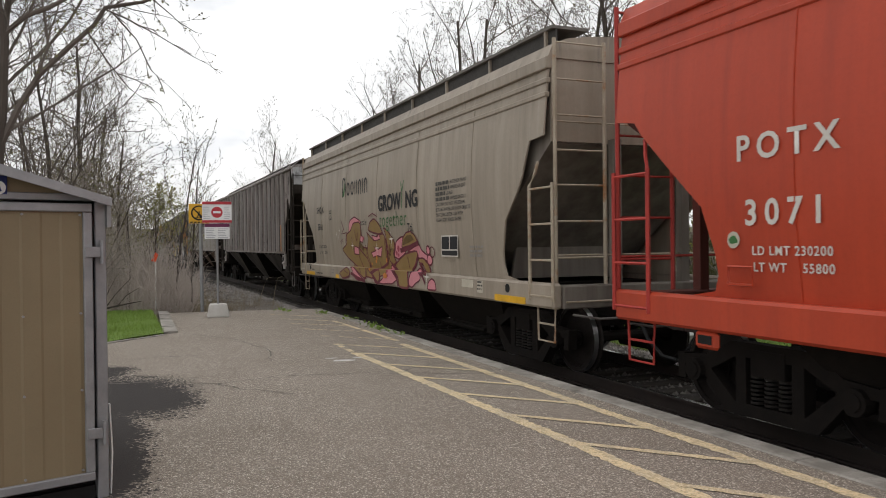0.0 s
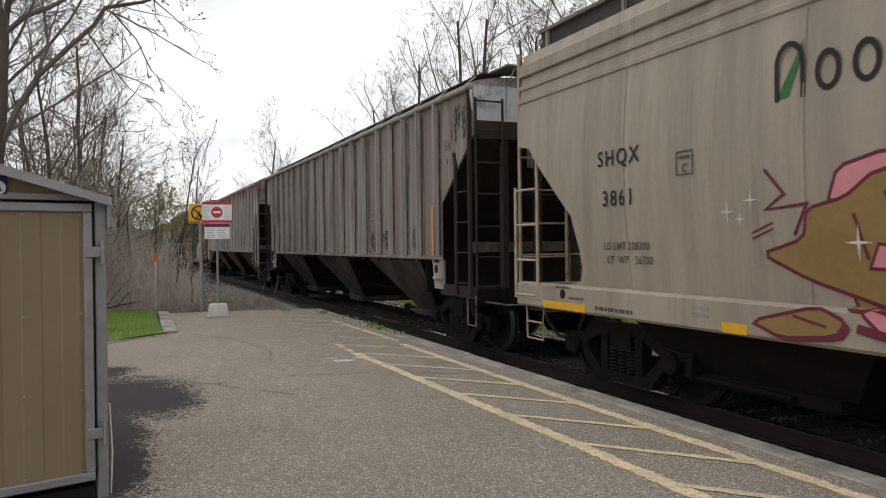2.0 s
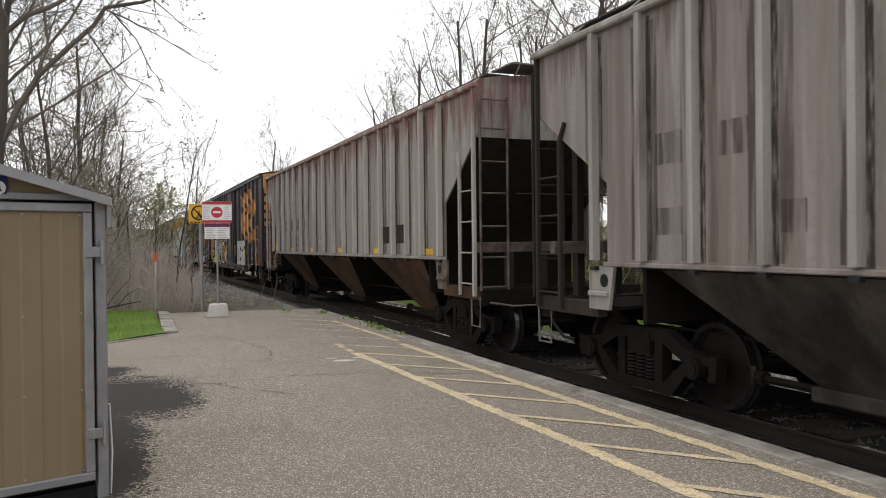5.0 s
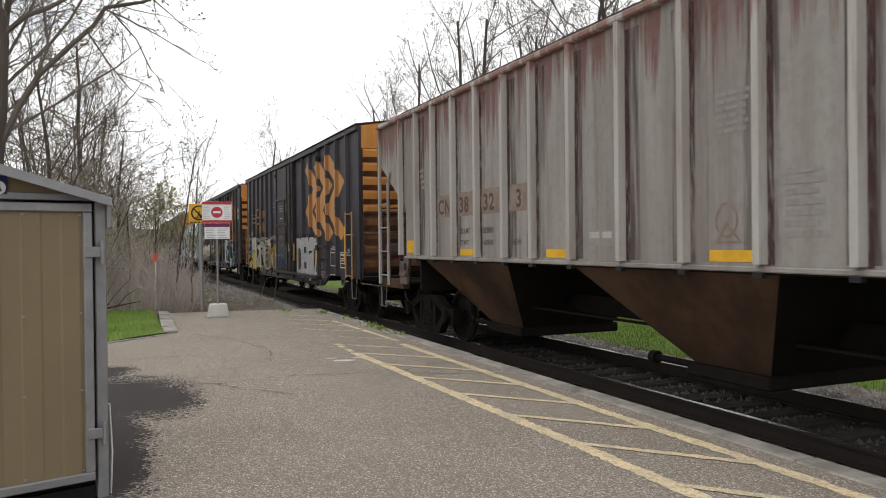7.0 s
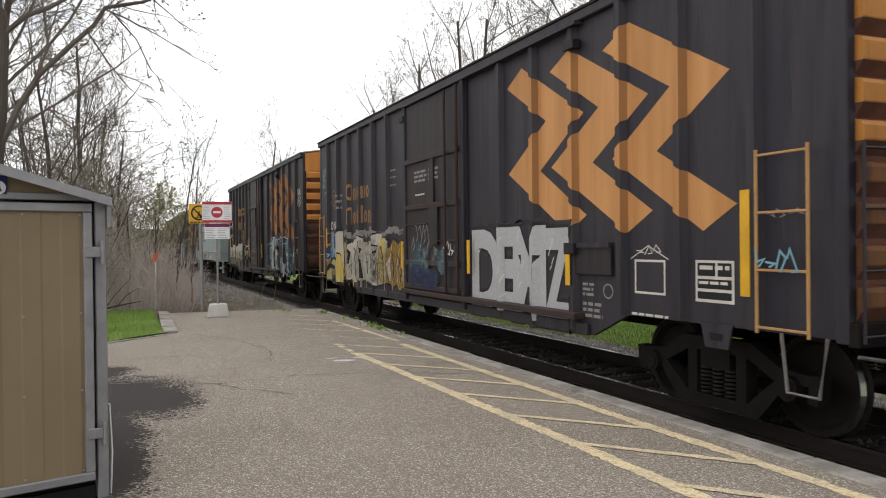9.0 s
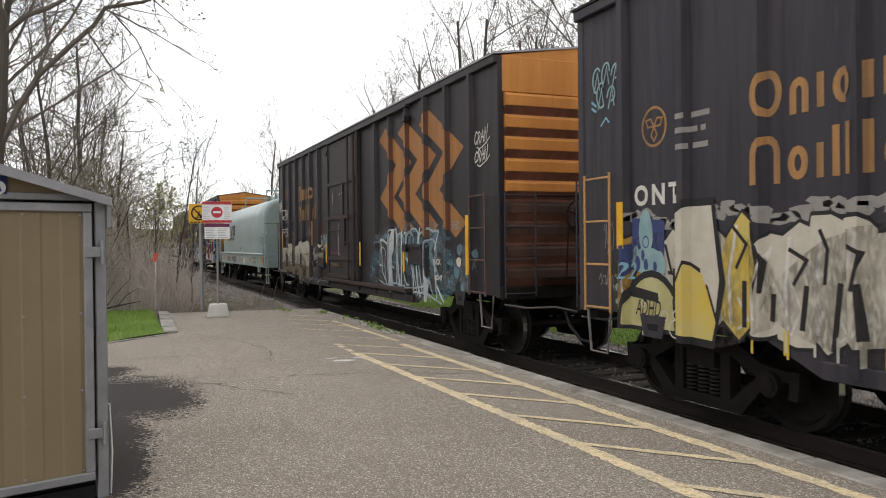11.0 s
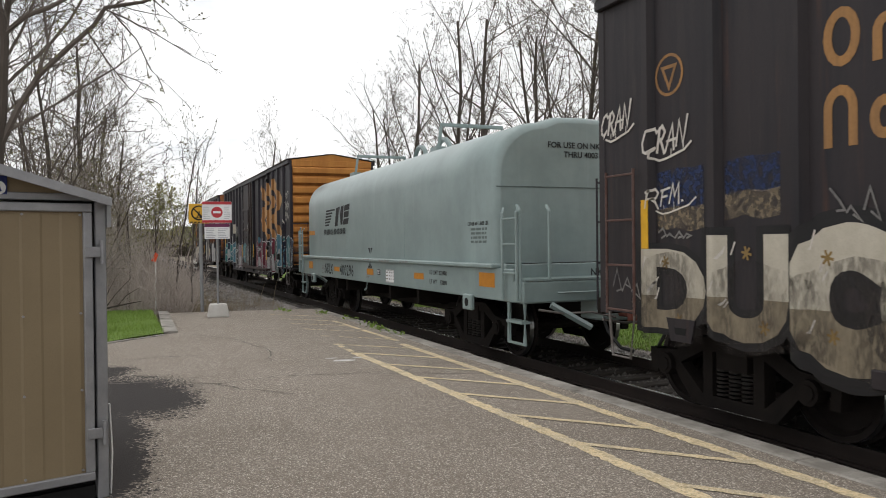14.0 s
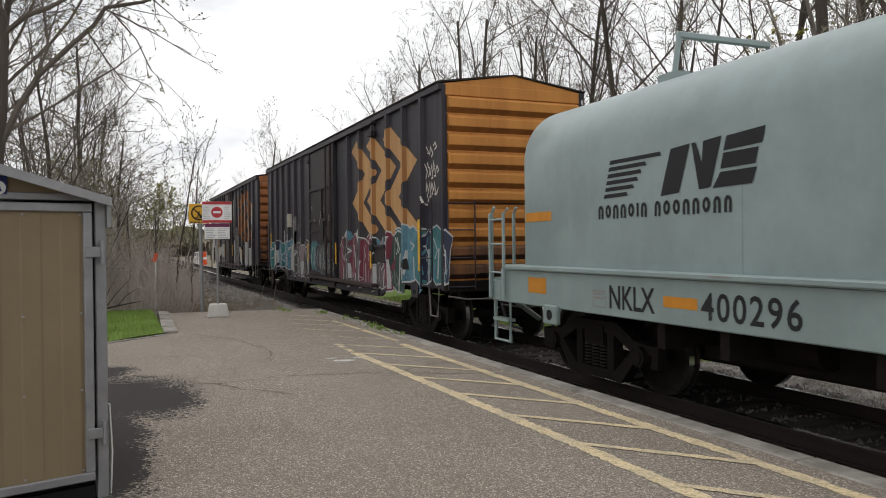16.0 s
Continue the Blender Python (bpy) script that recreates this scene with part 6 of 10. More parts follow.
        if k % 2:
            paint("graffiti_line", stroke([(p[0] - 0.05, p[1] - 0.04) for p in left + arc + right], 0.05), "spray_wash", car, x - 0.0062)
    paint("graffiti_line", stroke([(5.6, 1.0), (5.2, 0.92), (4.6, 0.98), (3.6, 0.92), (3.1, 0.98), (2.6, 0.80), (2.2, 0.72)], 0.03), "pale_line", car, x - 0.0072)
    for ya, za, yb, zb, w in ((5.52, 1.86, 5.10, 1.78, 0.05), (5.50, 1.84, 5.42, 1.20, 0.045), (5.42, 1.20, 5.05, 0.84, 0.04), (4.95, 1.95, 5.02, 0.86, 0.06), (4.66, 2.05, 4.72, 0.90, 0.07), (4.52, 2.08, 4.30, 0.84, 0.05), (4.20, 2.0, 4.24, 0.92, 0.075),
                          (4.02, 2.10, 3.86, 0.95, 0.05), (3.62, 1.30, 3.58, 0.84, 0.06), (3.40, 1.34, 3.22, 0.80, 0.07), (3.20, 2.06, 3.28, 1.80, 0.06), (3.02, 2.02, 2.86, 0.86, 0.075), (2.76, 2.04, 2.30, 1.99, 0.045), (2.30, 1.98, 2.50, 1.66, 0.045), (2.86, 1.30, 2.80, 0.74, 0.06), (2.40, 1.02, 2.10, 0.76, 0.05), (4.85, 0.92, 3.10, 0.86, 0.04)):
        mid = ((ya + yb) / 2 + rng.uniform(-0.05, 0.05), (za + zb) / 2 + rng.uniform(-0.05, 0.05))
        paint("graffiti_line", stroke([(ya, za), mid, (yb, zb)], w), "white_line", car, x - 0.0080, "whitish sprayed stroke")
    for cy, cz, ry, rz in ((4.80, 1.40, 0.07, 0.40), (4.08, 1.25, 0.08, 0.30), (3.12, 1.35, 0.06, 0.38), (3.45, 1.05, 0.10, 0.16), (2.78, 1.45, 0.05, 0.30), (5.22, 1.35, 0.06, 0.30)):
        paint("graffiti_hollow", [blob(cy, cz, ry, rz, rng, 16, 0.14)], "spray_black", car, x - 0.0066, "dark hollow between the strokes")
    for f in ([(2.95, 1.72), (2.3, 2.02), (2.65, 1.62), (2.15, 1.05), (2.75, 1.5)], [(5.9, 1.75), (5.2, 2.0), (4.9, 1.92), (5.3, 1.85)]):
        paint("graffiti_fin", [f], "spray_wash", car, x - 0.0056, "blue-grey sprayed fin")
    for cy, cz, r in ((1.42, 1.66, 0.10), (1.45, 1.46, 0.09), (1.05, 1.62, 0.08), (1.10, 1.30, 0.10), (1.55, 1.28, 0.11), (1.75, 1.45, 0.06), (1.08, 1.08, 0.09), (1.3, 1.05, 0.09), (1.72, 1.20, 0.05), (5.95, 1.4, 0.06), (6.1, 1.25, 0.05), (5.75, 1.2, 0.05), (0.78, 1.6, 0.07)):
        paint("spray_dot", [blob(cy, cz, r, r, rng, 12, 0.10), rect(cy - 0.005, cy + 0.005, cz - r - 0.08, cz - r + 0.01)], "spray_cream" if r == 0.09 and cz > 1.4 else "spray_wash", car, x - 0.0058)
    for txt, y, z, h in (("YUCK", 2.59, 1.40, 0.14), ("IS", 2.48, 1.28, 0.10), ("RIGHT", 2.50, 1.13, 0.12), ("RED", 1.72, 2.0, 0.20)):
        lettering("graffiti_tag", txt, h, "white_ink" if z < 1.9 else "faint", car, y, z, x - 0.0090, 1.0, 0.003)
    word_bars(car, "brand_word", 13.48, 3.10, 0.46, "Onioiio", "word_gold", x - 0.004, "worn gold brand lettering as plain shapes", 0.17, 0.22)
    word_bars(car, "brand_word", 13.48, 2.50, 0.46, "Aoilllonl", "word_gold", x - 0.004, "worn gold brand lettering as plain shapes", 0.17, 0.22)
    paint("paint_run", [rect(11.02, 11.05, 2.30 + 0.26 * k, 2.47 + 0.26 * k) for k in range(5)] + [rect(11.12, 11.14, 1.65, 1.95)], "spray_cream", car, x - 0.0062, "broken line of old cream paint")
    paint("paint_run", [rect(11.68, 11.71, 1.75, 2.45)], "word_gold", car, x - 0.0062, "old gold paint run")
    paint("paint_run", [rect(11.22, 11.25, 1.65, 2.42)], "red_brown", car, x - 0.0062, "rust-red paint run")
    ring = [(15.33 + 0.20 * math.cos(a), 3.45 + 0.20 * math.sin(a)) for a in steps(0, 6.2832, 20)]
    paint("round_emblem", stroke(ring, 0.03) + stroke([(15.43, 3.53), (15.33, 3.32), (15.23, 3.53), (15.43, 3.53)], 0.035), "word_gold", car, x - 0.004, "small round gold emblem")
    for txt, y1, y0, z0, z1 in (("CRAN", 16.52, 15.98, 2.98, 3.22), ("CRAN", 15.68, 15.08, 2.68, 2.92), ("RFM.", 15.64, 15.02, 2.13, 2.31), ("JAIY", 10.78, 10.28, 1.72, 1.98), ("ADF", 11.66, 11.34, 1.50, 1.66), ("RAM.", 11.54, 11.0, 1.35, 1.52), ("CRAN", 0.80, 0.34, 3.30, 3.48), ("CRAN", 0.80, 0.34, 3.03, 3.20)):
        hand_tag(car, x - 0.012, txt, y1, y0, z0, z1, rng, "white_ink", 0.030 if z1 - z0 > 0.2 else 0.022)
    for y, z, w, h, n in ((15.5, 1.78, 0.5, 0.14, 4), (13.42, 1.86, 0.45, 0.34, 3), (11.85, 1.85, 0.14, 0.45, 3), (16.3, 1.15, 0.5, 0.4, 3)):
        scrawl(car, x - 0.012, y, z, w, h, "haze_grey", rng, n, 0.02)
    for y0, y1, z0, z1, m in ((13.92, 14.56, 2.18, 2.52, "thin_navy"), (13.92, 14.56, 1.95, 2.22, "thin_tan"), (14.84, 15.52, 2.08, 2.50, "thin_navy"), (14.84, 15.52, 1.86, 2.12, "thin_tan")):
        paint("faded_patch", [[(y0, z0 + 0.03), (y0 + 0.2, z0), (y0 + 0.4, z0 + 0.04), (y1, z0), (y1, z1 - 0.03), (y1 - 0.3, z1), (y0 + 0.15, z1 - 0.02), (y0, z1)]], m, car, x - (0.0028 if m == "thin_navy" else 0.0033), "faded blue and tan paint patch")
    paint("spray_cloud", [[(11.9, 1.72), (11.6, 1.30), (10.95, 1.12), (11.4, 0.98), (11.95, 0.92)]], "thin_grey", car, x - 0.0030, "grey sprayed patch")
    paint("red_print", [q for k in range(7) for q in bars(10.45, 10.62, 2.04 + 0.05 * k, 2.075 + 0.05 * k, 1, rng, 1.0, 0.0)], "old_red2", car, x - 0.004, "small red printed lines")
    paint("teal_spot", [blob(10.06, 1.88, 0.17, 0.18, rng, 16, 0.05)], "spray_teal", car, x - 0.0060, "round teal spray spot")
    paint("white_drip", [blob(8.50, 1.95, 0.05, 0.34, rng, 18, 0.2), blob(8.42, 1.56, 0.09, 0.08, rng, 14, 0.25), blob(8.25, 3.02, 0.17, 0.03, rng, 14, 0.2), blob(9.0, 2.95, 0.05, 0.16, rng, 12, 0.3)], "thin_white", car, x - 0.118, "white paint drip")
    scrawl(car, x - 0.0124, 11.85, 0.68, 1.2, 0.2, "haze_grey", rng, 9, 0.03)
    scrawl(car, x - 0.0124, 10.63, 0.70, 0.85, 0.2, "haze_grey", rng, 7, 0.035)
    scrawl(car, x - 0.110, 9.3, 1.50, 0.8, 0.12, "old_red2", rng, 6, 0.02)
    scrawl(car, x - 0.110, 9.3, 1.22, 0.8, 0.10, "spray_gold", rng, 6, 0.02)
    board = part("route_board", B(x - 0.05, x - 0.003, 10.22, 10.93, 1.15, 1.58, bevel=0.01), "box_door", car)
    part("plank", B(x - 0.075, x - 0.051, 10.25, 10.90, 1.42, 1.55, bevel=0.008), "plank_wood", board, "weathered bare wooden plank")
    part("plank", B(x - 0.070, x - 0.051, 10.25, 10.90, 1.19, 1.39, bevel=0.008), "box_brown", board)
    part("card_box", B(x - 0.05, x - 0.003, 11.35, 11.62, 1.17, 1.33, bevel=0.01), "box_door", car)
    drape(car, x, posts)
    # third boxcar
    car, posts, x, rng = boxcar(115.0, lab + ", teal and wine-red graffiti", "box_blue", "box_blue", "chevron_faded", 3, brake=False)
    mural(car, x, posts, 0.2, 16.3, rng)
    for y, z, w, h, n in ((0.72, 3.30, 0.5, 0.36, 3), (0.80, 2.92, 0.66, 0.34, 5), (0.74, 2.60, 0.58, 0.26, 5)):
        scrawl(car, x - 0.0127, y, z, w, h, "white_ink", rng, n, 0.030, "white sprayed corner tag")
    paint("tag_underline", stroke([(0.86, 2.62), (0.83, 2.50), (0.70, 2.46), (0.62, 2.58)], 0.03), "white_ink", car, x - 0.0127)
    paint("faded_placard", [rect(12.45, 13.05, 2.35, 2.78)], "spray_cream", car, x - 0.004, "small faded cream placard")
    for k in range(22):
        y, z = rng.uniform(10.6, 13.6), rng.uniform(1.5, 2.2)
        paint("pale_drip", [rect(y, y + rng.uniform(0.03, 0.07), z, z + rng.uniform(0.15, 0.9))], rng.choice(("spray_silver", "thin_pale", "haze_grey")), car, x - 0.0045)
    for k in range(9):
        y, z = rng.uniform(7.2, 9.2), rng.uniform(1.9, 2.9)
        paint("pale_drip", [rect(y, y + rng.uniform(0.03, 0.06), z, z + rng.uniform(0.08, 0.25))], "spray_silver", car, x - 0.110)
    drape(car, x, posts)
    # last boxcar
    car, posts, x, rng = boxcar(133.85, "last boxcar of the train, dark and rusty with pale drips", "box_blue", "box_blue", "chevron_dirty", 5, brake=False, end="box_end_worn")
    for k in range(150):       # pale paint that has run down in ropes
        y = rng.uniform(1.3, 16.3)
        top = rng.uniform(2.6, 4.35) if k % 2 else rng.uniform(1.6, 2.3)
        low = max(0.85, top - rng.uniform(0.5, 2.2))
        w = rng.uniform(0.03, 0.16) if k % 2 else rng.uniform(0.10, 0.30)
        m = rng.choice(("spray_cream", "chevron_dirty", "spray_silver", "haze_grey", "box_brown")) if k % 2 else rng.choice(("spray_cream", "spray_silver", "haze_grey"))
        paint("pale_drip", [[(y, top), (y + w, top - 0.05), (y + w * 0.9, low + 0.2), (y + w * 0.5, low), (y + w * 0.1, low + 0.15)]], m, car, x - 0.0040 - 0.00004 * k)
    drape(car, x, posts)


def mural(car, x, posts, y0, y1, rng):
    """A long wild-style piece along the lower wall: dark shards edged in white, teal towards the leading corner."""
    tall_piece(car, x, 2.4, 6.7, 0.74, 2.02, 0.55, ("spray_wine", "spray_black", "spray_grey", "spray_wine", "spray_pine", "spray_wine"), "spray_silver", "spray_pinkish", rng, "wine-red and black wild-style graffiti edged in white")
    tall_piece(car, x, 0.1, 2.5, 1.00, 2.20, 0.48, ("spray_teal2", "spray_navy", "spray_cyan2", "spray_teal2", "spray_navy"), "spray_silver", "spray_cyan2", rng, "teal and navy wild-style graffiti edged in white")
    tall_piece(car, x, 9.7, 12.2, 0.74, 1.95, 0.5, ("spray_wine", "spray_grey", "spray_black", "spray_pinkish"), "spray_silver", "spray_silver", rng, "wine-red and grey wild-style graffiti")
    tall_piece(car, x, 12.2, 16.2, 0.95, 2.0, 0.55, ("spray_cyan2", "spray_teal2", "spray_cream", "spray_navy"), "spray_silver", "spray_silver", rng, "pale blue and cream wild-style graffiti")
    tall_piece(car, x - 0.106, 7.2, 9.4, 0.98, 1.95, 0.42, ("spray_black", "spray_teal2", "box_door", "spray_grey"), "spray_haze", "spray_silver", rng, "faint teal piece across the door")
    shards = []
    for k in range(26):
        c = (rng.uniform(0.3, 6.4), rng.uniform(1.0, 2.0))
        a = rng.uniform(0, 6.28)
        shards.append([(c[0] + 0.26 * math.cos(a), c[1] + 0.26 * math.sin(a)), (c[0] + 0.10 * math.cos(a + 2), c[1] + 0.14 * math.sin(a + 2)), (c[0] + 0.16 * math.cos(a + 4), c[1] + 0.16 * math.sin(a + 4))])
    for k, q in enumerate(shards):
        paint("graffiti_shard", [q], rng.choice(("spray_silver", "spray_black", "spray_wine", "spray_cyan2", "spray_pinkish")), car, x - 0.0118 - 0.00005 * k)


POST_AT = (1.43, 2.26, 3.03, 3.80, 4.59, 5.57, 6.46, 7.40, 8.35, 9.36, 10.35, 11.28, 12.08, 12.97, 13.85, 14.71, 15.50, 16.35)


def ribbed_hopper(front, label, sheet_m, post_m, end_m, seed, posts_at):
    """A three-bay covered hopper with upright side posts."""
    rng = random.Random(seed)
    car = thing("hopper_car", label, "hopper car", group="freight train")
    L, HW, LOW, TOP = 17.70, 1.52, 1.52, 4.13
    outline = [(0.0, TOP), (0.0, 3.43), (1.28, 2.42), (1.28, LOW), (L - 1.55, LOW), (L - 1.55, 2.42), (L, 3.43), (L, TOP)]
    for s in (-1, 1):
        bm = bmesh.new()
        prism(bm, outline, "x", s * HW, s * (HW - 0.03))
        part("side_sheet", bm, sheet_m, car)
        part("side_sill", B(min(s * HW, s * (HW + 0.03)), max(s * HW, s * (HW + 0.03)), 1.2, L - 1.5, LOW - 0.03, LOW + 0.02, bevel=0.01), sheet_m, car)
        part("top_chord", B(min(s * (HW - 0.02), s * (HW + 0.085)), max(s * (HW - 0.02), s * (HW + 0.085)), -0.02, L + 0.02, TOP, TOP + 0.085, bevel=0.02), post_m, car)
    for y in posts_at:
        for s in (-1, 1):
            lo = LOW + 0.04
            bm = bmesh.new()
            prism(bm, [(s * HW, y - 0.055), (s * (HW + 0.080), y - 0.036), (s * (HW + 0.080), y + 0.040), (s * HW, y + 0.058)], "z", lo, TOP + 0.005)
            part("side_post", bm, post_m, car)
        paint("grime_line", [rect(y - rng.uniform(0.16, 0.34), y - 0.057, LOW + 0.05, TOP - 0.1)], "grime_film", car, -HW - 0.003)
        paint("grime_line", [rect(y + 0.060, y + rng.uniform(0.12, 0.22), LOW + 0.05, TOP - 0.1)], "grime_film", car, -HW - 0.003)
        # dark strip on the -y side: grime plus the post's shade, painted on
        paint("grime_seam", [rect(y - 0.13, y - 0.057, LOW + 0.03, TOP - 0.05)], "seam_a" if seed == 3 else "seam_b", car, -HW - 0.0042)
        part("post_foot", B(-HW - 0.07, -HW - 0.01, y - 0.05, y + 0.05, LOW - 0.075, LOW - 0.03), "black", car)
    # arched roof, hatches, running boards
    n = 8
    arc = [(HW + 0.05) * math.cos(math.pi * k / n) for k in range(n + 1)]
    pts = [(a, TOP + 0.07 + 0.19 * math.sin(math.pi * k / n)) for k, a in enumerate(arc)]
    bm = bmesh.new()
    prism(bm, pts, "y", 0.0, L)
    part("roof", bm, sheet_m, car)
    for y in steps(1.4, L - 1.4, 9):
        part("roof_hatch", B(-0.32, 0.32, y - 0.55, y + 0.55, TOP + 0.20, TOP + 0.31, bevel=0.03), sheet_m, car)
    lift = 0.05 if seed == 3 else 0.0
    for xw in (-0.98, 0.98):
        part("running_board", B(xw - 0.20, xw + 0.20, 0.35, L - 0.35, TOP + 0.285 + lift, TOP + 0.310 + lift), "grating_dark", car, "grating running board on the roof")
        for y in steps(0.6, L - 0.6, 14):
            part("board_bracket", T([(xw * 1.19, y, TOP + 0.29 + lift), (xw * 1.52, y, TOP + 0.09)], 0.012, 4), post_m, car)
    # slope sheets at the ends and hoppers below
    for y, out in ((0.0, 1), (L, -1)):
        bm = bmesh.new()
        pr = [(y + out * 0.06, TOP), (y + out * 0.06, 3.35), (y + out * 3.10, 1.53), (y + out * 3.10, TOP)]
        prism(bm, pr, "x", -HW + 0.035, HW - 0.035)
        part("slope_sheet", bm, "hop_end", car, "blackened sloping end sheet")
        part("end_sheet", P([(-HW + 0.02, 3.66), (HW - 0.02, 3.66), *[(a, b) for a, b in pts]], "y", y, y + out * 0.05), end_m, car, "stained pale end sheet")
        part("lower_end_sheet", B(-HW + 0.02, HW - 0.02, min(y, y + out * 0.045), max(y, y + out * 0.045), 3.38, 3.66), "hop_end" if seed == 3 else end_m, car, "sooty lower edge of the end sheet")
        part("end_platform", B(-1.05, 1.05, min(y - out * 0.28, y + out * 0.40), max(y - out * 0.28, y + out * 0.40), TOP + 0.34, TOP + 0.365), "grating", car, "grating platform over the end")
        for xx in (-0.9, 0.9):
            part("platform_bracket", T([(xx, y - out * 0.24, TOP + 0.34), (xx, y, TOP + 0.12)], 0.016, 4), post_m, car)
        part("end_strap", B(-0.58, -0.46, min(y - out * 0.012, y), max(y - out * 0.012, y), 2.95, 3.86), "hop_rust2" if seed == 3 else post_m, car)
        part("end_grab_bar", T([(-0.90, y - out * 0.09, 2.52), (1.30, y - out * 0.09, 2.52)], 0.013, 5), "hop_end", car)
        for xx in (-0.95, -0.35, 0.35, 0.95):
            part("end_post", B(xx - 0.05, xx + 0.05, min(y + out * 0.02, y + out * 0.14), max(y + out * 0.02, y + out * 0.14), 1.0, 3.42 if seed == 3 else 1.62), "hop_end", car)
        part("end_sill", B(-HW + 0.05, HW - 0.05, min(y - out * 0.02, y + out * 0.3), max(y - out * 0.02, y + out * 0.3), 0.80, 1.06, bevel=0.015), "under", car)
        part("side_sill_end", B(-HW, -HW + 0.14, min(y, y + out * 1.35), max(y, y + out * 1.35), 0.90, 1.08, bevel=0.01), "hop_end" if seed == 3 else "hop_rust", car)
        part("end_floor", B(-HW + 0.1, HW - 0.1, min(y + out * 0.3, y + out * 1.6), max(y + out * 0.3, y + out * 1.6), 1.0, 1.04), "under", car)
        part("end_bulkhead", B(-HW + 0.06, HW - 0.06, min(y + out * 2.1, y + out * 2.16), max(y + out * 2.1, y + out * 2.16), 0.9, 2.2), "under", car)
        part("bolster_plate", P([(y + out * 1.20, LOW - 0.03), (y + out * 1.68, LOW - 0.03), (y + out * 1.58, 1.0), (y + out * 1.20, 1.0)], "x", -HW - 0.01, -HW + 0.03), "hop_a_post" if seed == 3 else "hop_rust2", car, "grimy bolster plate with a jacking hole")
        bm = bmesh.new()
        drum(bm, (-HW - 0.012, y + out * 1.50, 1.33), "x", 0.075, 0.004, 14)
        part("jacking_hole", bm, "shed_dark", car)
        part("jacking_ledge", B(-HW - 0.05, -HW - 0.011, min(y + out * 1.22, y + out * 1.58), max(y + out * 1.22, y + out * 1.58), 1.15, 1.21, bevel=0.012), "hop_a_post" if seed == 3 else "hop_rust2", car)
        lm = "hop_end" if seed == 3 else "hop_a_post"
        for z in (1.14, 1.62, 2.10, 2.58):
            part("rung", T([(-HW - 0.03, y + out * 0.06, z), (-HW - 0.03, y + out * 0.62, z)], 0.014, 5), lm, car)
        part("ladder_rail", B(-HW - 0.06, -HW, min(y + out * 0.04, y + out * 0.10), max(y + out * 0.04, y + out * 0.10), 0.95, TOP, bevel=0.008), "hop_end" if seed == 3 else post_m, car)
        part("ladder_rail", T([(-HW - 0.03, y + out * 0.60, 0.95), (-HW - 0.03, y + out * 0.60, 3.0), (-HW - 0.01, y + out * 0.70, 3.22)], 0.032, 6), lm, car)
        part("end_crossbeam", B(-HW + 0.05, HW - 0.05, min(y + out * 0.22, y + out * 0.34), max(y + out * 0.22, y + out * 0.34), 1.62, 1.78, bevel=0.01), "hop_rust2", car, "riveted rust-grey cross beam")
        ladder(car, y - out * 0.10, -HW, -HW + 0.46, (1.10, 1.55, 2.02, 2.52, 3.0, 3.5, 3.94), "hop_end" if seed == 3 else "hop_rust2", side="x", r=0.015, rail=0.022)
        stirrup(car, -HW + 0.02, y + out * 0.14 - 0.16, y + out * 0.14 + 0.16, 0.49, 0.95, "step_grey")
        coupler(car, y - out * 0.0, -out, "truck")
    bays = (4.0, 8.85, 13.73)
    part("belly_plate", B(-HW + 0.04, HW - 0.04, 2.2, L - 2.2, LOW - 0.05, LOW - 0.03), "under", car)
    for c in bays:
        top0, top1 = c - 1.60, c + 1.60
        bm = bmesh.new()
        ring0 = [bm.verts.new((sx * (HW - 0.03), yy, LOW - 0.02)) for sx, yy in ((-1, top0), (1, top0), (1, top1), (-1, top1))]
        ring1 = [bm.verts.new((sx * 0.82, yy, 0.46)) for sx, yy in ((-1, c - 0.85), (1, c - 0.85), (1, c + 0.2), (-1, c + 0.2))]
        for k in (1, 3):
            bm.faces.new((ring0[k], ring0[(k + 1) % 4], ring1[(k + 1) % 4], ring1[k]))
        bm.faces.new(ring1)
        bm.faces.new(ring0[::-1])
        bmesh.ops.recalc_face_normals(bm, faces=bm.faces[:])
        h = part("hopper_bay", bm, "hop_grime" if seed == 3 else "hop_rust", car, "grimy dark sloping hopper bottom" if seed == 3 else "rust-brown sloping hopper bottom")
        # end slopes face down: their shade is painted with the near-black underframe colour
        for o0, o1 in ((top0, c - 0.85), (top1, c + 0.2)):
            e = 0.004 if o0 < c else -0.004
            bm = bmesh.new()
            bm.faces.new([bm.verts.new(q) for q in ((-HW + 0.03, o0 + e, LOW - 0.02), (HW - 0.03, o0 + e, LOW - 0.02), (0.82, o1 + e, 0.46), (-0.82, o1 + e, 0.46))])
            part("bay_end", bm, "under", h, "end slope of the bay, painted black for its shade")
        part("outlet_gate", B(-0.90, 0.90, c - 0.90, c + 0.25, 0.32, 0.46, bevel=0.02), "hop_grime" if seed == 3 else "under", h)
        part("gate_shaft", T([(-0.80, c + 0.2, 0.42), (-0.80, c + 0.85, 0.42)], 0.04, 6), "truck", h)
        bm = bmesh.new()
        drum(bm, (-0.80, c + 0.90, 0.42), "y", 0.075, 0.05, 10)
        part("gate_spindle", bm, "truck", h)
    part("centre_sill", B(-0.16, 0.16, -0.1, L + 0.1, 0.72, 0.98), "under", car)
    part("brake_pipe", T([(-0.75, 1.2, 0.78), (-0.75, L - 1.2, 0.78)], 0.02, 5), "under", car)
    truck(car, 1.52)
    truck(car, L - 1.56)
    CARS.append((car, front))
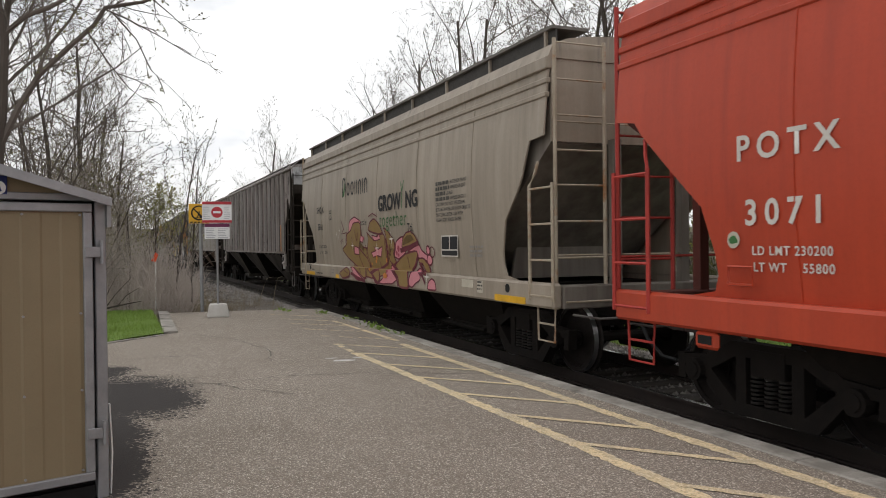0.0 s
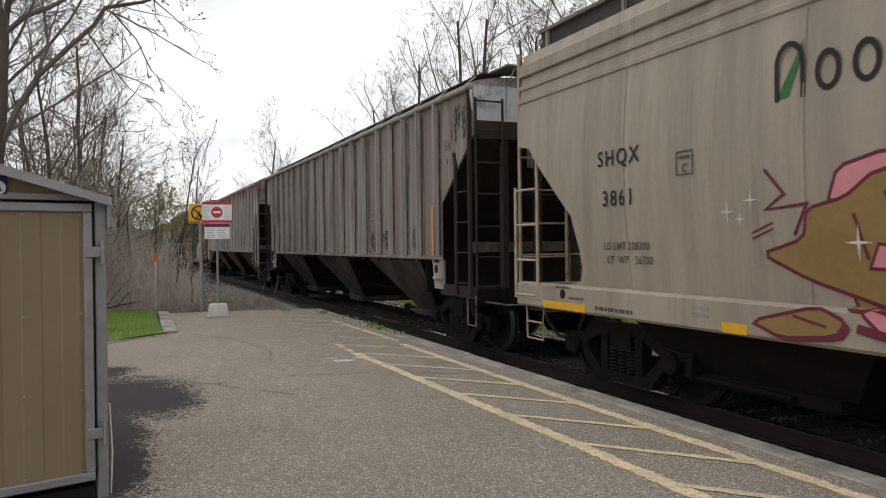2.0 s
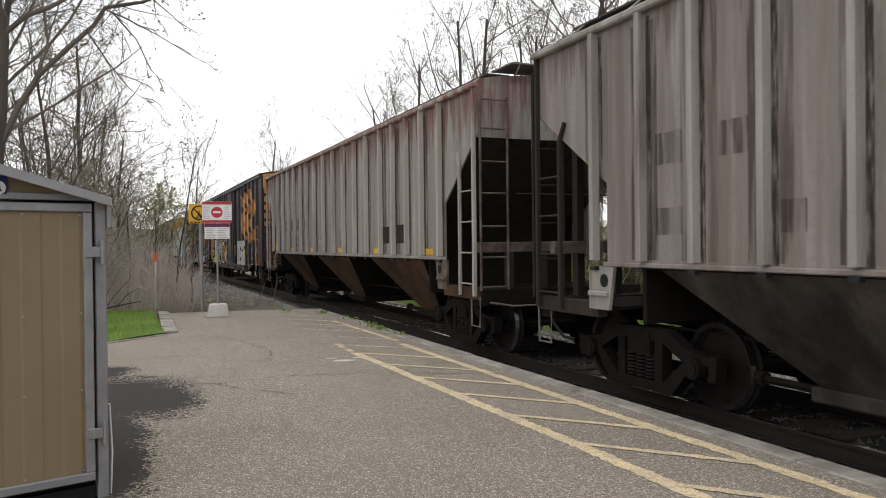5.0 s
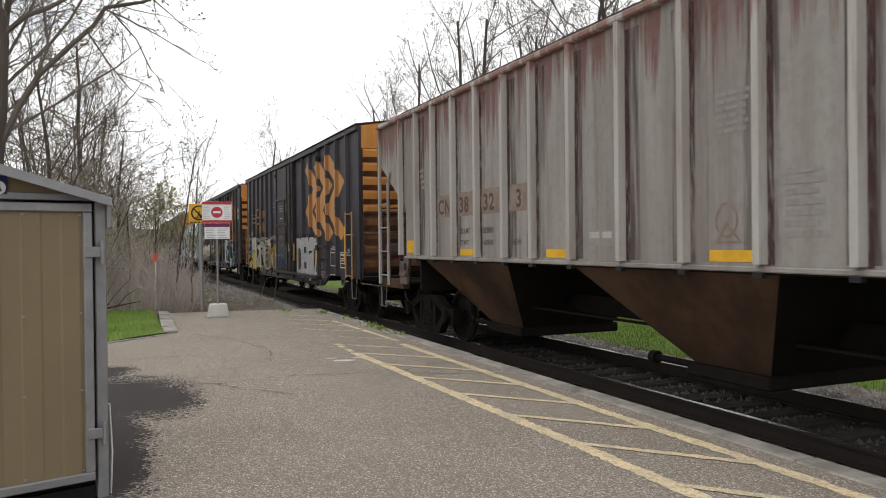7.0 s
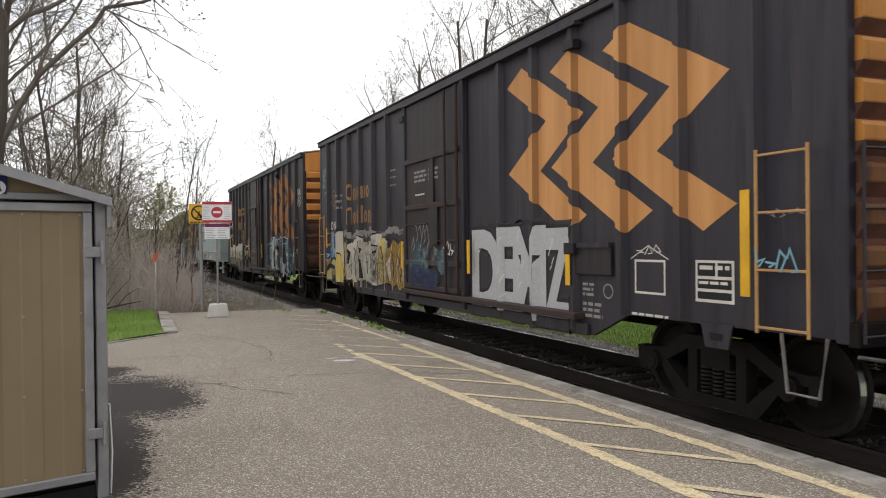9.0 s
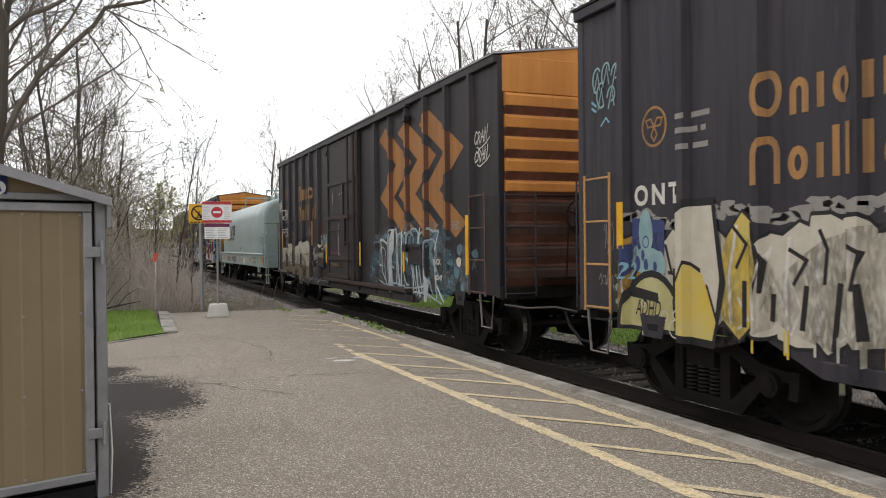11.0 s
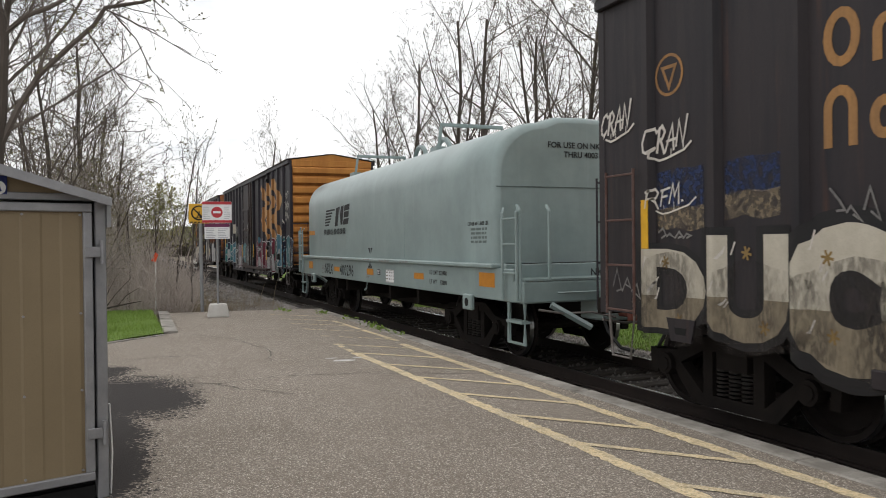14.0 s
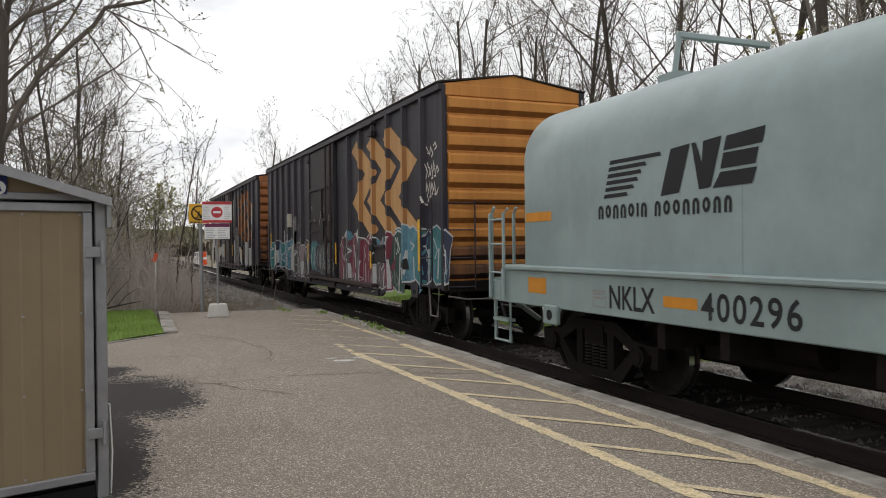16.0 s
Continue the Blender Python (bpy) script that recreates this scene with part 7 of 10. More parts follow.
    return car, -HW, rng


def curved_hopper(front, label, body, dark, seed, ladder_m):
    """A covered hopper with smooth bulging sides, a full side sill and a slotted roof walk."""
    rng = random.Random(seed)
    car = thing("hopper_car", label, "hopper car", group="freight train")
    L = 14.15

    def half(z):
        return 1.47 + 0.115 * math.sin(math.pi * min(1, max(0, (z - 1.1) / 3.0)))

    def cut(z, leading=False):
        """How far the side sheet's end stands back at height z; the leading end is set back farther at the top."""
        tab = ((1.24, 1.05), (1.30, 1.42), (1.45, 1.48), (1.65, 1.46), (2.08, 1.32), (2.46, 0.93), (2.65, 0.80), (2.95, 0.68), (3.10, 0.62), (3.13, SET), (4.2, SET)) if leading else ((1.24, 1.05), (1.30, 1.42), (1.45, 1.48), (1.65, 1.46), (2.08, 1.32), (2.46, 0.90), (2.86, 0.46), (3.0, 0.34), (3.05, 0.02), (4.2, 0.02))
        for (z0, c0), (z1, c1) in zip(tab, tab[1:]):
            if z <= z1:
                return c0 + (c1 - c0) * (z - z0) / (z1 - z0)
        return 0.02

    SET = 0.26
    zs = [1.24, 1.30, 1.36, 1.45, 1.65, 1.85, 2.08, 2.2, 2.33, 2.46, 2.65, 2.86, 3.0, 3.05, 3.10, 3.13, 3.3, 3.6, 3.9, 4.0]
    for s in (-1, 1):
        bm = bmesh.new()
        cols = []
        for z in zs:
            a, b = cut(z, True), L - cut(z)
            cols.append([bm.verts.new((s * half(z), a + (b - a) * k / 12, z)) for k in range(13)])
        for p, q in zip(cols, cols[1:]):
            for k in range(12):
                bm.faces.new((p[k], p[k + 1], q[k + 1], q[k]))
        r = bmesh.ops.extrude_face_region(bm, geom=bm.faces[:])
        for v in r["geom"]:
            if isinstance(v, bmesh.types.BMVert):
                v.co.x -= s * 0.025
        bmesh.ops.recalc_face_normals(bm, faces=bm.faces[:])
        part("side_sheet", bm, body, car, smooth=False)
        # stepped eave mouldings
        for z0, z1, d in ((3.62, 3.69, 0.018), (3.80, 3.87, 0.022), (3.98, 4.14, 0.045)):
            part("eave_moulding", B(min(s * half(z0), s * (half(z0) + d)), max(s * (half(z0) - 0.05), s * (half(z0) + d)), SET - 0.02, L, z0, z1, bevel=0.012), body, car)
        part("side_sill", B(min(s * 1.46, s * 1.60), max(s * 1.46, s * 1.60), 0.0, L, 0.93, 1.25, bevel=0.03), body, car)
        for y in steps(2.4, L - 2.4, 4):
            part("weld_seam", T([(s * (half(z) + 0.003), y, z) for z in zs[:-1]], 0.008, 4), body, car)
    n = 10
    pts = [(1.50 * math.cos(math.pi * k / n), 4.12 + 0.36 * max(0.0, math.sin(math.pi * k / n)) ** 0.6) for k in range(n + 1)]
    bm = bmesh.new()
    prism(bm, pts, "y", SET - 0.02, L)
    part("roof", bm, body, car)
    for xw in (-1.12, 1.12):
        part("roof_walk", B(xw - 0.28, xw + 0.28, 0.3, L - 0.3, 4.52, 4.56), "grating", car, "grating roof walk")
        part("toe_board", B(xw - 0.22 if xw < 0 else xw + 0.20, xw - 0.20 if xw < 0 else xw + 0.22, 0.3, L - 0.3, 4.24, 4.52), "grating_dark", car, "dark expanded-metal skirt of the roof walk")
        for y in steps(0.5, L - 0.5, 8):
            part("walk_bracket", B(xw - 0.27, xw - 0.23, y - 0.022, y + 0.022, 4.14, 4.53), body, car)
    for y, out in ((0.0, 1), (L, -1)):
        bm = bmesh.new()
        e = y + (SET if out > 0 else 0.0)      # face of the upper end sheet
        # dark: grimy body colour, deepened to carry the shade inside the end recess
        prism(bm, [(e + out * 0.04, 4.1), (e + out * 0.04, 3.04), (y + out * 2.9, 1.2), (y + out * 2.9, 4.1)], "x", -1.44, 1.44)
        part("slope_sheet", bm, dark, car, "grimy sloping end sheet with its shade in the colour")
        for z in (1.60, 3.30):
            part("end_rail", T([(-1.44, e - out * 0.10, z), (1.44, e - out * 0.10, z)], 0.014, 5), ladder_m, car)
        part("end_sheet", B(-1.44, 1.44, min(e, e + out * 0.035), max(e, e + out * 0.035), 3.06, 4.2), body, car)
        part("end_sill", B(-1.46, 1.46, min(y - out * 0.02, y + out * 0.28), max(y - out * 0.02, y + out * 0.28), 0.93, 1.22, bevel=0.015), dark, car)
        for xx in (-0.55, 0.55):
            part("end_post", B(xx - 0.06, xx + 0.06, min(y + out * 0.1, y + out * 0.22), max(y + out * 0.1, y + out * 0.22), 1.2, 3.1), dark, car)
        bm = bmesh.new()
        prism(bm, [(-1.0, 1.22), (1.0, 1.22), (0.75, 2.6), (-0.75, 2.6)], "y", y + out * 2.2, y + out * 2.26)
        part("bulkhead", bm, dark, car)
        ladder(car, -1.60, y + out * 0.0, y + out * 0.58, (1.08, 1.54, 2.0, 2.46), ladder_m, r=0.016, rail=0.026)
        part("ladder_stay", T([(-1.60, y + out * 0.58, 2.50), (-1.56, y + out * 0.50, 2.66), (-1.53, y + out * 0.46, 2.82)], 0.022, 6), ladder_m, car)
        ladder(car, y + (0.09 if out > 0 else 0.06), -1.50, -0.76, (1.09, 1.57, 2.03, 2.49, 2.93, 3.37, 3.82, 4.28), ladder_m, side="x", r=0.014, rail=0.028)
        stirrup(car, -1.5, y + out * 0.33 - 0.22, y + out * 0.33 + 0.22, 0.50, 0.94, ladder_m)
        stirrup(car, -1.5, y + out * 0.33 - 0.22, y + out * 0.33 + 0.22, 0.72, 0.94, ladder_m)
        part("grab_iron", T([(-1.44, y - out * 0.05, 1.02), (-0.7, y - out * 0.05, 1.02)], 0.014, 5), ladder_m, car)
        coupler(car, y, -out, "box_brown")
    for c in (3.6, 7.07, 10.55):
        bm = bmesh.new()
        ring0 = [bm.verts.new((sx * 1.40, yy, 1.15)) for sx, yy in ((-1, c - 1.7), (1, c - 1.7), (1, c + 1.7), (-1, c + 1.7))]
        ring1 = [bm.verts.new((sx * 0.95, yy, 0.40)) for sx, yy in ((-1, c - 1.10), (1, c - 1.10), (1, c + 1.10), (-1, c + 1.10))]
        for k in range(4):
            bm.faces.new((ring0[k], ring0[(k + 1) % 4], ring1[(k + 1) % 4], ring1[k]))
        bm.faces.new(ring1)
        bm.faces.new(ring0[::-1])
        bmesh.ops.recalc_face_normals(bm, faces=bm.faces[:])
        h = part("hopper_bay", bm, "under", car)
        part("outlet_gate", B(-0.98, 0.98, c - 0.95, c + 0.95, 0.27, 0.40, bevel=0.02), "under", h)
        part("gate_shaft", T([(-1.02, c - 0.5, 0.34), (-1.02, c + 1.25, 0.34)], 0.035, 6), "truck", h)
    part("centre_sill", B(-0.16, 0.16, -0.1, L + 0.1, 0.72, 0.98), "under", car)
    truck(car, 1.66)
    truck(car, L - 1.66)
    CARS.append((car, front))
    return car, half, rng


def dress_hoppers():
    # orange hopper
    car, half, rng = curved_hopper(-7.78, "bright orange-red curved-side covered hopper with white stencils", "orange_car", "orange_dark", 1, "orange_rail")
    o = -7.78
    lettering("reporting_mark", "POTX", 0.31, "white_ink", car, 12.36, 2.455, -half(2.6) - 0.012, 1.48, 0.007, "white stencilled letters", tall=0.98)
    lettering("car_number", "3071", 0.31, "white_ink", car, 12.29, 1.90, -half(2.0) - 0.012, 1.48, 0.007, "white stencilled numbers", tall=0.98)
    lettering("load_limit", "LD LMT 230200", 0.108, "white_ink", car, 4.45 - o, 1.64, -half(1.7) - 0.012, 1.15, 0.002)
    lettering("light_weight", "LT WT    55800", 0.108, "white_ink", car, 4.45 - o, 1.50, -half(1.55) - 0.012, 1.15, 0.002)
    paint("round_decal", [blob(4.66 - o, 1.77, 0.075, 0.075, rng, 16, 0.0)], "spray_cream", car, -half(1.77) - 0.010, "small round cream decal")
    paint("round_decal_mark", [blob(4.66 - o, 1.77, 0.045, 0.045, rng, 9, 0.2)], "green_ink", car, -half(1.77) - 0.012)
    part("placard_holder", T([(-1.575, 12.48, 1.38), (-1.575, 12.48, 1.535), (-1.575, 12.20, 1.535), (-1.575, 12.20, 1.38), (-1.575, 12.48, 1.38)], 0.014, 5), "orange_car", car, "open wire placard holder")
    pad = part("jacking_pad", B(-1.57, -1.50, 12.64, 12.94, 0.76, 0.93, bevel=0.03), "orange_car", car)
    part("pad_hole", B(-1.576, -1.571, 12.70, 12.88, 0.81, 0.89), "shed_dark", pad)
    # grey hopper with graffiti
    o = 7.65
    car, half, rng = curved_hopper(o, "weathered warm-grey curved-side covered hopper with gold and pink graffiti", "grey_car", "grey_dark", 2, "ladder_rusty")
    lettering("reporting_mark", "SHQX", 0.24, "ink", car, 19.87 - o, 2.60, -half(2.7) - 0.012, 1.25, 0.003)
    lettering("car_number", "3861", 0.24, "ink", car, 19.80 - o, 2.16, -half(2.2) - 0.012, 1.25, 0.003)
    lettering("load_limit", "LD LMT 228300", 0.115, "faint_dark", car, 12.18, 1.68, -half(1.7) - 0.012, 1.05, 0.0015)
    lettering("light_weight", "LT  WT   56700", 0.115, "faint_dark", car, 12.13, 1.53, -half(1.6) - 0.012, 1.05, 0.0015)
    lettering("plate_mark", "C", 0.12, "faint_dark", car, 18.48 - o, 2.42, -half(2.5) - 0.012, 1.0, 0.002)
    paint("plate_print", [rect(18.36 - o, 18.52 - o, 2.55, 2.58)], "faint_dark", car, -half(2.5) - 0.012)
    paint("small_frame", stroke([(18.55 - o, 2.40), (18.55 - o, 2.62), (18.33 - o, 2.62), (18.33 - o, 2.40), (18.55 - o, 2.40)], 0.015), "faint_dark", car, -half(2.5) - 0.012)
    word_bars(car, "brand_word", 9.70, 2.90, 0.46, "Aooiinin", "ink", -half(3.1) - 0.014, "dark brand lettering as plain shapes", 0.10, 0.20)
    paint("brand_leaf", [[(9.72, 2.86), (9.55, 2.92), (9.40, 3.36)]], "green_ink", car, -half(3.2) - 0.016, "green leaf stroke in the first letter")
    lettering("slogan", "GROW", 0.43, "ink", car, 14.58 - o, 2.45, -half(2.6) - 0.012, 1.0, 0.014, "dark slogan lettering")
    lettering("slogan", "NG", 0.43, "ink", car, 12.95 - o, 2.45, -half(2.6) - 0.012, 1.0, 0.014, "dark slogan lettering")
    lettering("slogan", "together", 0.42, "green_ink", car, 14.52 - o, 2.12, -half(2.3) - 0.010, 1.10, -0.004, "green slogan lettering")
    stem = [(13.16 - o, 2.46), (13.14 - o, 2.70), (13.10 - o, 2.90)]
    paint("slogan_sprout", stroke(stem, 0.028) + stroke([(13.13 - o, 2.75), (13.20 - o, 2.95)], 0.02) + stroke([(13.12 - o, 2.75), (13.02 - o, 2.96)], 0.02), "green_ink", car, -half(2.8) - 0.012, "green sprout shape for a letter")
    lettering("graffiti_tag", "Tcj.", 0.22, "ink", car, 5.25, 2.0, -half(2.05) - 0.012, 1.0, 0.002)
    lettering("old_print", "wholesale", 0.20, "faint_dark", car, 8.62, 2.19, -half(2.2) - 0.005, 1.05, 0.0)
    paint("small_print", bars(2.08, 2.56, 1.53, 1.73, 3, rng), "faint", car, -half(1.65) - 0.012)
    bm = bmesh.new()
    drum(bm, (-1.602, 1.21, 1.14), "x", 0.062, 0.004, 14)
    part("jacking_hole", bm, "shed_dark", car)
    paint("white_label", [rect(1.99, 2.18, 1.03, 1.21)], "spray_cream", car, -1.604, "small cream label")
    paint("white_label_print", bars(2.0, 2.17, 1.05, 1.2, 3, rng), "faint_dark", car, -1.606)
    for k, line in enumerate(("EXTERIOR PAINT", "APPLIED 09-2013", "LINING", "APPLIED 09-2013", "CAUTION: DO NOT USE STEAM,", "BOILING WATER OR SHARP OBJECTS", "TO CLEAN. ENTER CAR WITH", "CLEAN SOFT SOLED SHOES.")):
        z = 2.74 - 0.087 * k
        back = 0.62 if k in (0, 1, 3) else (0.45 if k == 2 else 0.0)
        if back:
            paint("brand_print", bars(11.45 - o - back + 0.04, 11.45 - o, z, z + 0.058, 1, rng, 1.0, 0.0), "faint_dark", car, -half(z) - 0.012, "brand name as plain bars")
        lettering("small_print", line, 0.082, "faint_dark", car, 11.45 - o - back, z, -half(z) - 0.012, 1.0, 0.0015)
    paint("dark_panel", [rect(2.97, 3.65, 1.55, 1.90)], "white_ink", car, -half(1.9) - 0.004, "white-edged black stencil panel")
    paint("dark_panel_fill", [rect(2.99, 3.29, 1.67, 1.88), rect(3.32, 3.63, 1.67, 1.88), rect(2.99, 3.63, 1.57, 1.65)], "ink", car, -half(1.9) - 0.007)
    paint("small_print", bars(18.1 - o, 18.35 - o, 1.02, 1.16, 2, rng), "faint", car, -1.604)
    for y0, y1 in ((8.35, 9.25), (20.13, 21.08), (17.65, 17.95)):
        part("reflector", B(-1.606, -1.601, y0 - o, y1 - o, 0.95, 1.04), "reflector", car, "dull yellow reflective strip")
    part("placard", B(-1.606, -1.601, 2.33, 2.74, 1.09, 1.21), "spray_cream", car)
    bm = bmesh.new()
    drum(bm, (-1.602, 12.97, 1.14), "x", 0.058, 0.004, 14)
    part("jacking_hole", bm, "shed_dark", car)
    for y0, y1, z0, z1 in ((12.80, 13.13, 1.205, 1.235), (12.50, 12.83, 1.085, 1.115), (11.6, 12.28, 1.0, 1.04)):
        paint("small_print", bars(y0, y1, z0, z1, 1, rng, 1.0, 0.0), "faint_dark", car, -1.606)
    gold_graffiti(car, half, rng)
    # stained ribbed hopper
    car, x, rng = ribbed_hopper(23.30, "stained grey ribbed covered hopper with blackened ends", "hop_a", "hop_a_post", "end_white", 3, POST_AT)
    o = 23.30
    for y0, y1 in ((4.66, 5.22), (3.90, 4.46), (2.36, 2.70)):
        paint("sooty_patch", [blob((y0 + y1) / 2, 1.84, (y1 - y0) / 2, 0.21, rng, 18, 0.06)], "soot_patch", car, x - 0.0042, "sooty patched-over number")
        paint("new_number", bars(y0 + 0.08, y1 - 0.08, 1.76, 1.90, 1, rng), "thin_grey", car, x - 0.0056)
    for k in range(4):
        paint("old_print", bars(4.72, 5.20, 2.10 + 0.12 * k, 2.17 + 0.12 * k, 1, rng), "thin_grey", car, x - 0.0042)
    for y0, y1, z0, z1 in ((14.9, 15.3, 2.5, 2.85), (14.05, 14.4, 2.5, 2.85), (14.9, 15.3, 1.8, 2.1), (13.3, 13.7, 1.8, 2.1)):
        paint("faded_number", bars(y0, y1, z0, z1, 1, rng, 1.0, 0.1), "grime_film", car, x - 0.0044, "almost worn-off number")
    for cy, cz, ry, rz in ((0.62, 3.72, 0.07, 0.30), (0.50, 3.80, 0.05, 0.24), (0.80, 3.62, 0.04, 0.20), (1.02, 3.38, 0.035, 0.09), (0.90, 3.36, 0.03, 0.08), (0.98, 3.12, 0.03, 0.06), (0.30, 3.70, 0.08, 0.32)):
        paint("soot_run", [blob(cy, cz, ry, rz, rng, 16, 0.18)], "soot_patch", car, x - 0.0046, "black soot run on the end panel")
    part("orange_strip", B(x - 0.102, x - 0.096, 1.38, 1.485, 1.57, 2.42), "chevron", car, "orange reflective strip on a post")
    # pale ribbed hopper
    car, x, rng = ribbed_hopper(42.80, "pale grey ribbed covered hopper with red-brown stains and yellow strips", "hop_b", "hop_b_post", "hop_b", 4, POST_AT)
    o = 42.80
    for ch, y1, y0 in (("CN", 14.62, 14.02), ("38", 13.76, 13.15), ("32", 12.88, 12.20), ("3", 11.98, 11.42)):
        paint("number_patch", [rect(y0, y1, 2.20, 2.57)], "patch_brown", car, x - 0.004, "brown patch under the number")
        lettering("car_number", ch, 0.34, "number_dark", car, y1 - 0.08 - (0.12 if ch == "3" else 0), 2.26, x - 0.0056, 1.15, 0.008, "dark brown number")
    for txt, y, z in (("LD LMT", 13.67, 1.92), ("202800", 12.82, 1.92), ("LT WT", 13.67, 1.74), ("60100", 12.78, 1.74), ("NEW", 11.9, 1.74)):
        lettering("small_print", txt, 0.115, "faint_dark", car, y, z, x - 0.0045, 1.0, 0.002)
    for y0, y1, n in ((7.5, 7.95, 6), (15.0, 15.5, 4)):
        paint("small_print", bars(y0, y1, 2.7, 3.1, n, rng), "faint", car, x - 0.004)
    for y0, y1 in ((50.30, 50.84), (53.20, 53.78), (55.96, 56.46), (44.6, 45.1), (47.4, 47.95)):
        paint("reflector", [rect(y0 - o, y1 - o, 1.575, 1.68)], "reflector", car, x - 0.004, "yellow reflective strip")
    paint("reflector", [rect(15.62, 16.10, 1.60, 1.83)], "reflector", car, x - 0.004, "yellow reflective strip")
    paint("red_emblem", stroke([(50.75 - o, 1.75), (50.62 - o, 1.92), (50.45 - o, 1.75), (50.75 - o, 1.75)], 0.03) + stroke([(50.62 - o + 0.13 * math.cos(a), 1.95 + 0.15 * math.sin(a)) for a in steps(0, 6.2832, 16)], 0.025), "patch_brown", car, x - 0.004, "faded round emblem")
    paint("small_print", bars(49.55 - o, 49.95 - o, 1.75, 2.35, 7, rng), "faint", car, x - 0.004)
    paint("small_plate", [rect(52.28 - o, 52.84 - o, 1.72, 1.9)], "faint", car, x - 0.004)
    paint("small_plate_print", bars(52.33 - o, 52.8 - o, 1.75, 1.88, 1, rng), "hop_b_post", car, x - 0.006)
    for y0, y1, z0, z1 in ((46.93, 47.46, 1.78, 2.12), (45.98, 46.52, 1.78, 2.14)):
        paint("dark_panel", [rect(y0 - o, y1 - o, z0, z1)], "hop_end", car, x - 0.004, "black stencil patch")


def gold_graffiti(car, half, rng):
    """A wild-style piece in gold with maroon shadow and pink cloud."""
    x = -half(1.8) - 0.030

    def layer(name, polys, m, d, label="", parent=None):
        bm = bmesh.new()
        for poly in polys:
            bm.faces.new([bm.verts.new((0, p[0], p[1])) for p in poly])
        bm.normal_update()
        bmesh.ops.triangulate(bm, faces=bm.faces[:])
        for z in (1.252, 1.264, 1.4, 1.55, 1.7, 1.85, 2.0, 2.15, 2.3):
            bmesh.ops.bisect_plane(bm, geom=bm.verts[:] + bm.edges[:] + bm.faces[:], plane_co=(0, 0, z), plane_no=(0, 0, 1), dist=1e-5)
        for v in bm.verts:
            v.co.x = -(1.601 if v.co.z < 1.258 else half(v.co.z) + 0.004) - d
        return part(name, bm, m, parent or car, label)

    gold = ([(8.26, 2.27), (8.79, 2.26), (9.05, 2.08), (9.40, 2.01), (9.45, 1.77), (9.89, 1.65), (9.43, 1.45), (8.88, 1.30), (7.80, 0.99), (7.79, 1.41), (8.22, 1.58), (8.49, 1.69), (8.23, 1.98)],
            [(7.81, 2.04), (7.70, 1.90), (7.97, 1.48), (7.52, 1.15), (7.16, 1.24), (6.86, 1.31), (6.54, 1.39), (6.56, 1.94), (6.97, 2.04), (7.28, 1.82)],
            [(6.64, 2.11), (6.44, 2.05), (6.09, 1.87), (6.02, 1.72), (6.18, 1.55), (6.02, 1.41), (6.26, 1.34), (6.43, 1.45), (6.47, 1.69), (6.51, 1.93)],
            [(7.70, 2.07), (7.53, 2.24), (7.23, 2.31), (6.95, 2.20), (6.70, 2.00), (6.97, 1.98), (7.31, 2.01)],
            [(5.79, 1.48), (5.46, 1.58), (4.87, 1.64), (4.83, 1.57), (5.01, 1.37), (5.20, 1.28), (5.14, 0.95), (5.66, 0.95), (5.70, 1.14), (6.16, 1.34)],
            [(5.64, 1.69), (5.53, 1.88), (5.33, 1.98), (5.08, 2.00), (4.88, 1.92), (4.76, 1.80), (5.14, 1.74)],
            [(4.82, 1.50), (4.57, 1.51), (4.33, 1.40), (4.26, 1.22), (4.51, 1.27), (4.61, 1.41), (4.77, 1.42)],
            [(7.40, 1.13), (7.10, 1.21), (6.87, 1.25), (6.83, 1.07), (6.96, 0.96), (7.16, 1.08)],
            [(9.96, 1.08), (9.27, 1.25), (9.02, 1.15), (9.11, 1.03), (9.63, 0.97)])
    pink = ([(9.21, 2.04), (9.11, 2.31), (8.70, 2.40), (8.33, 2.31), (8.19, 2.25), (8.89, 2.11)],
            [(6.14, 1.52), (5.96, 1.81), (5.70, 1.89), (5.53, 1.91), (5.65, 1.69), (5.41, 1.61), (5.88, 1.47)],
            [(5.41, 1.61), (4.73, 1.77), (4.62, 1.65), (4.36, 1.56), (4.36, 1.43), (4.57, 1.51), (4.82, 1.50), (4.87, 1.64)],
            [(5.14, 1.08), (5.05, 1.22), (4.95, 1.27), (4.78, 1.33), (4.53, 1.20), (4.56, 1.11), (4.75, 1.06), (4.95, 0.97), (5.12, 0.99)],
            [(4.20, 0.97), (4.15, 1.10), (3.99, 1.17), (3.84, 1.12), (3.79, 0.97)],
            [(8.91, 1.23), (8.80, 1.27), (8.33, 1.10), (7.90, 0.98), (8.40, 0.97), (8.66, 1.02)],
            [(6.94, 0.97), (6.72, 1.04), (6.42, 1.18), (6.35, 1.36), (5.86, 1.25), (5.78, 1.08), (6.04, 0.99), (6.32, 0.98), (6.62, 0.96)],
            [blob(4.30, 1.65, 0.085, 0.075, rng, 14, 0.02), blob(4.27, 1.48, 0.125, 0.09, rng, 14, 0.03)])
    pink = pink[:-1] + tuple(pink[-1])
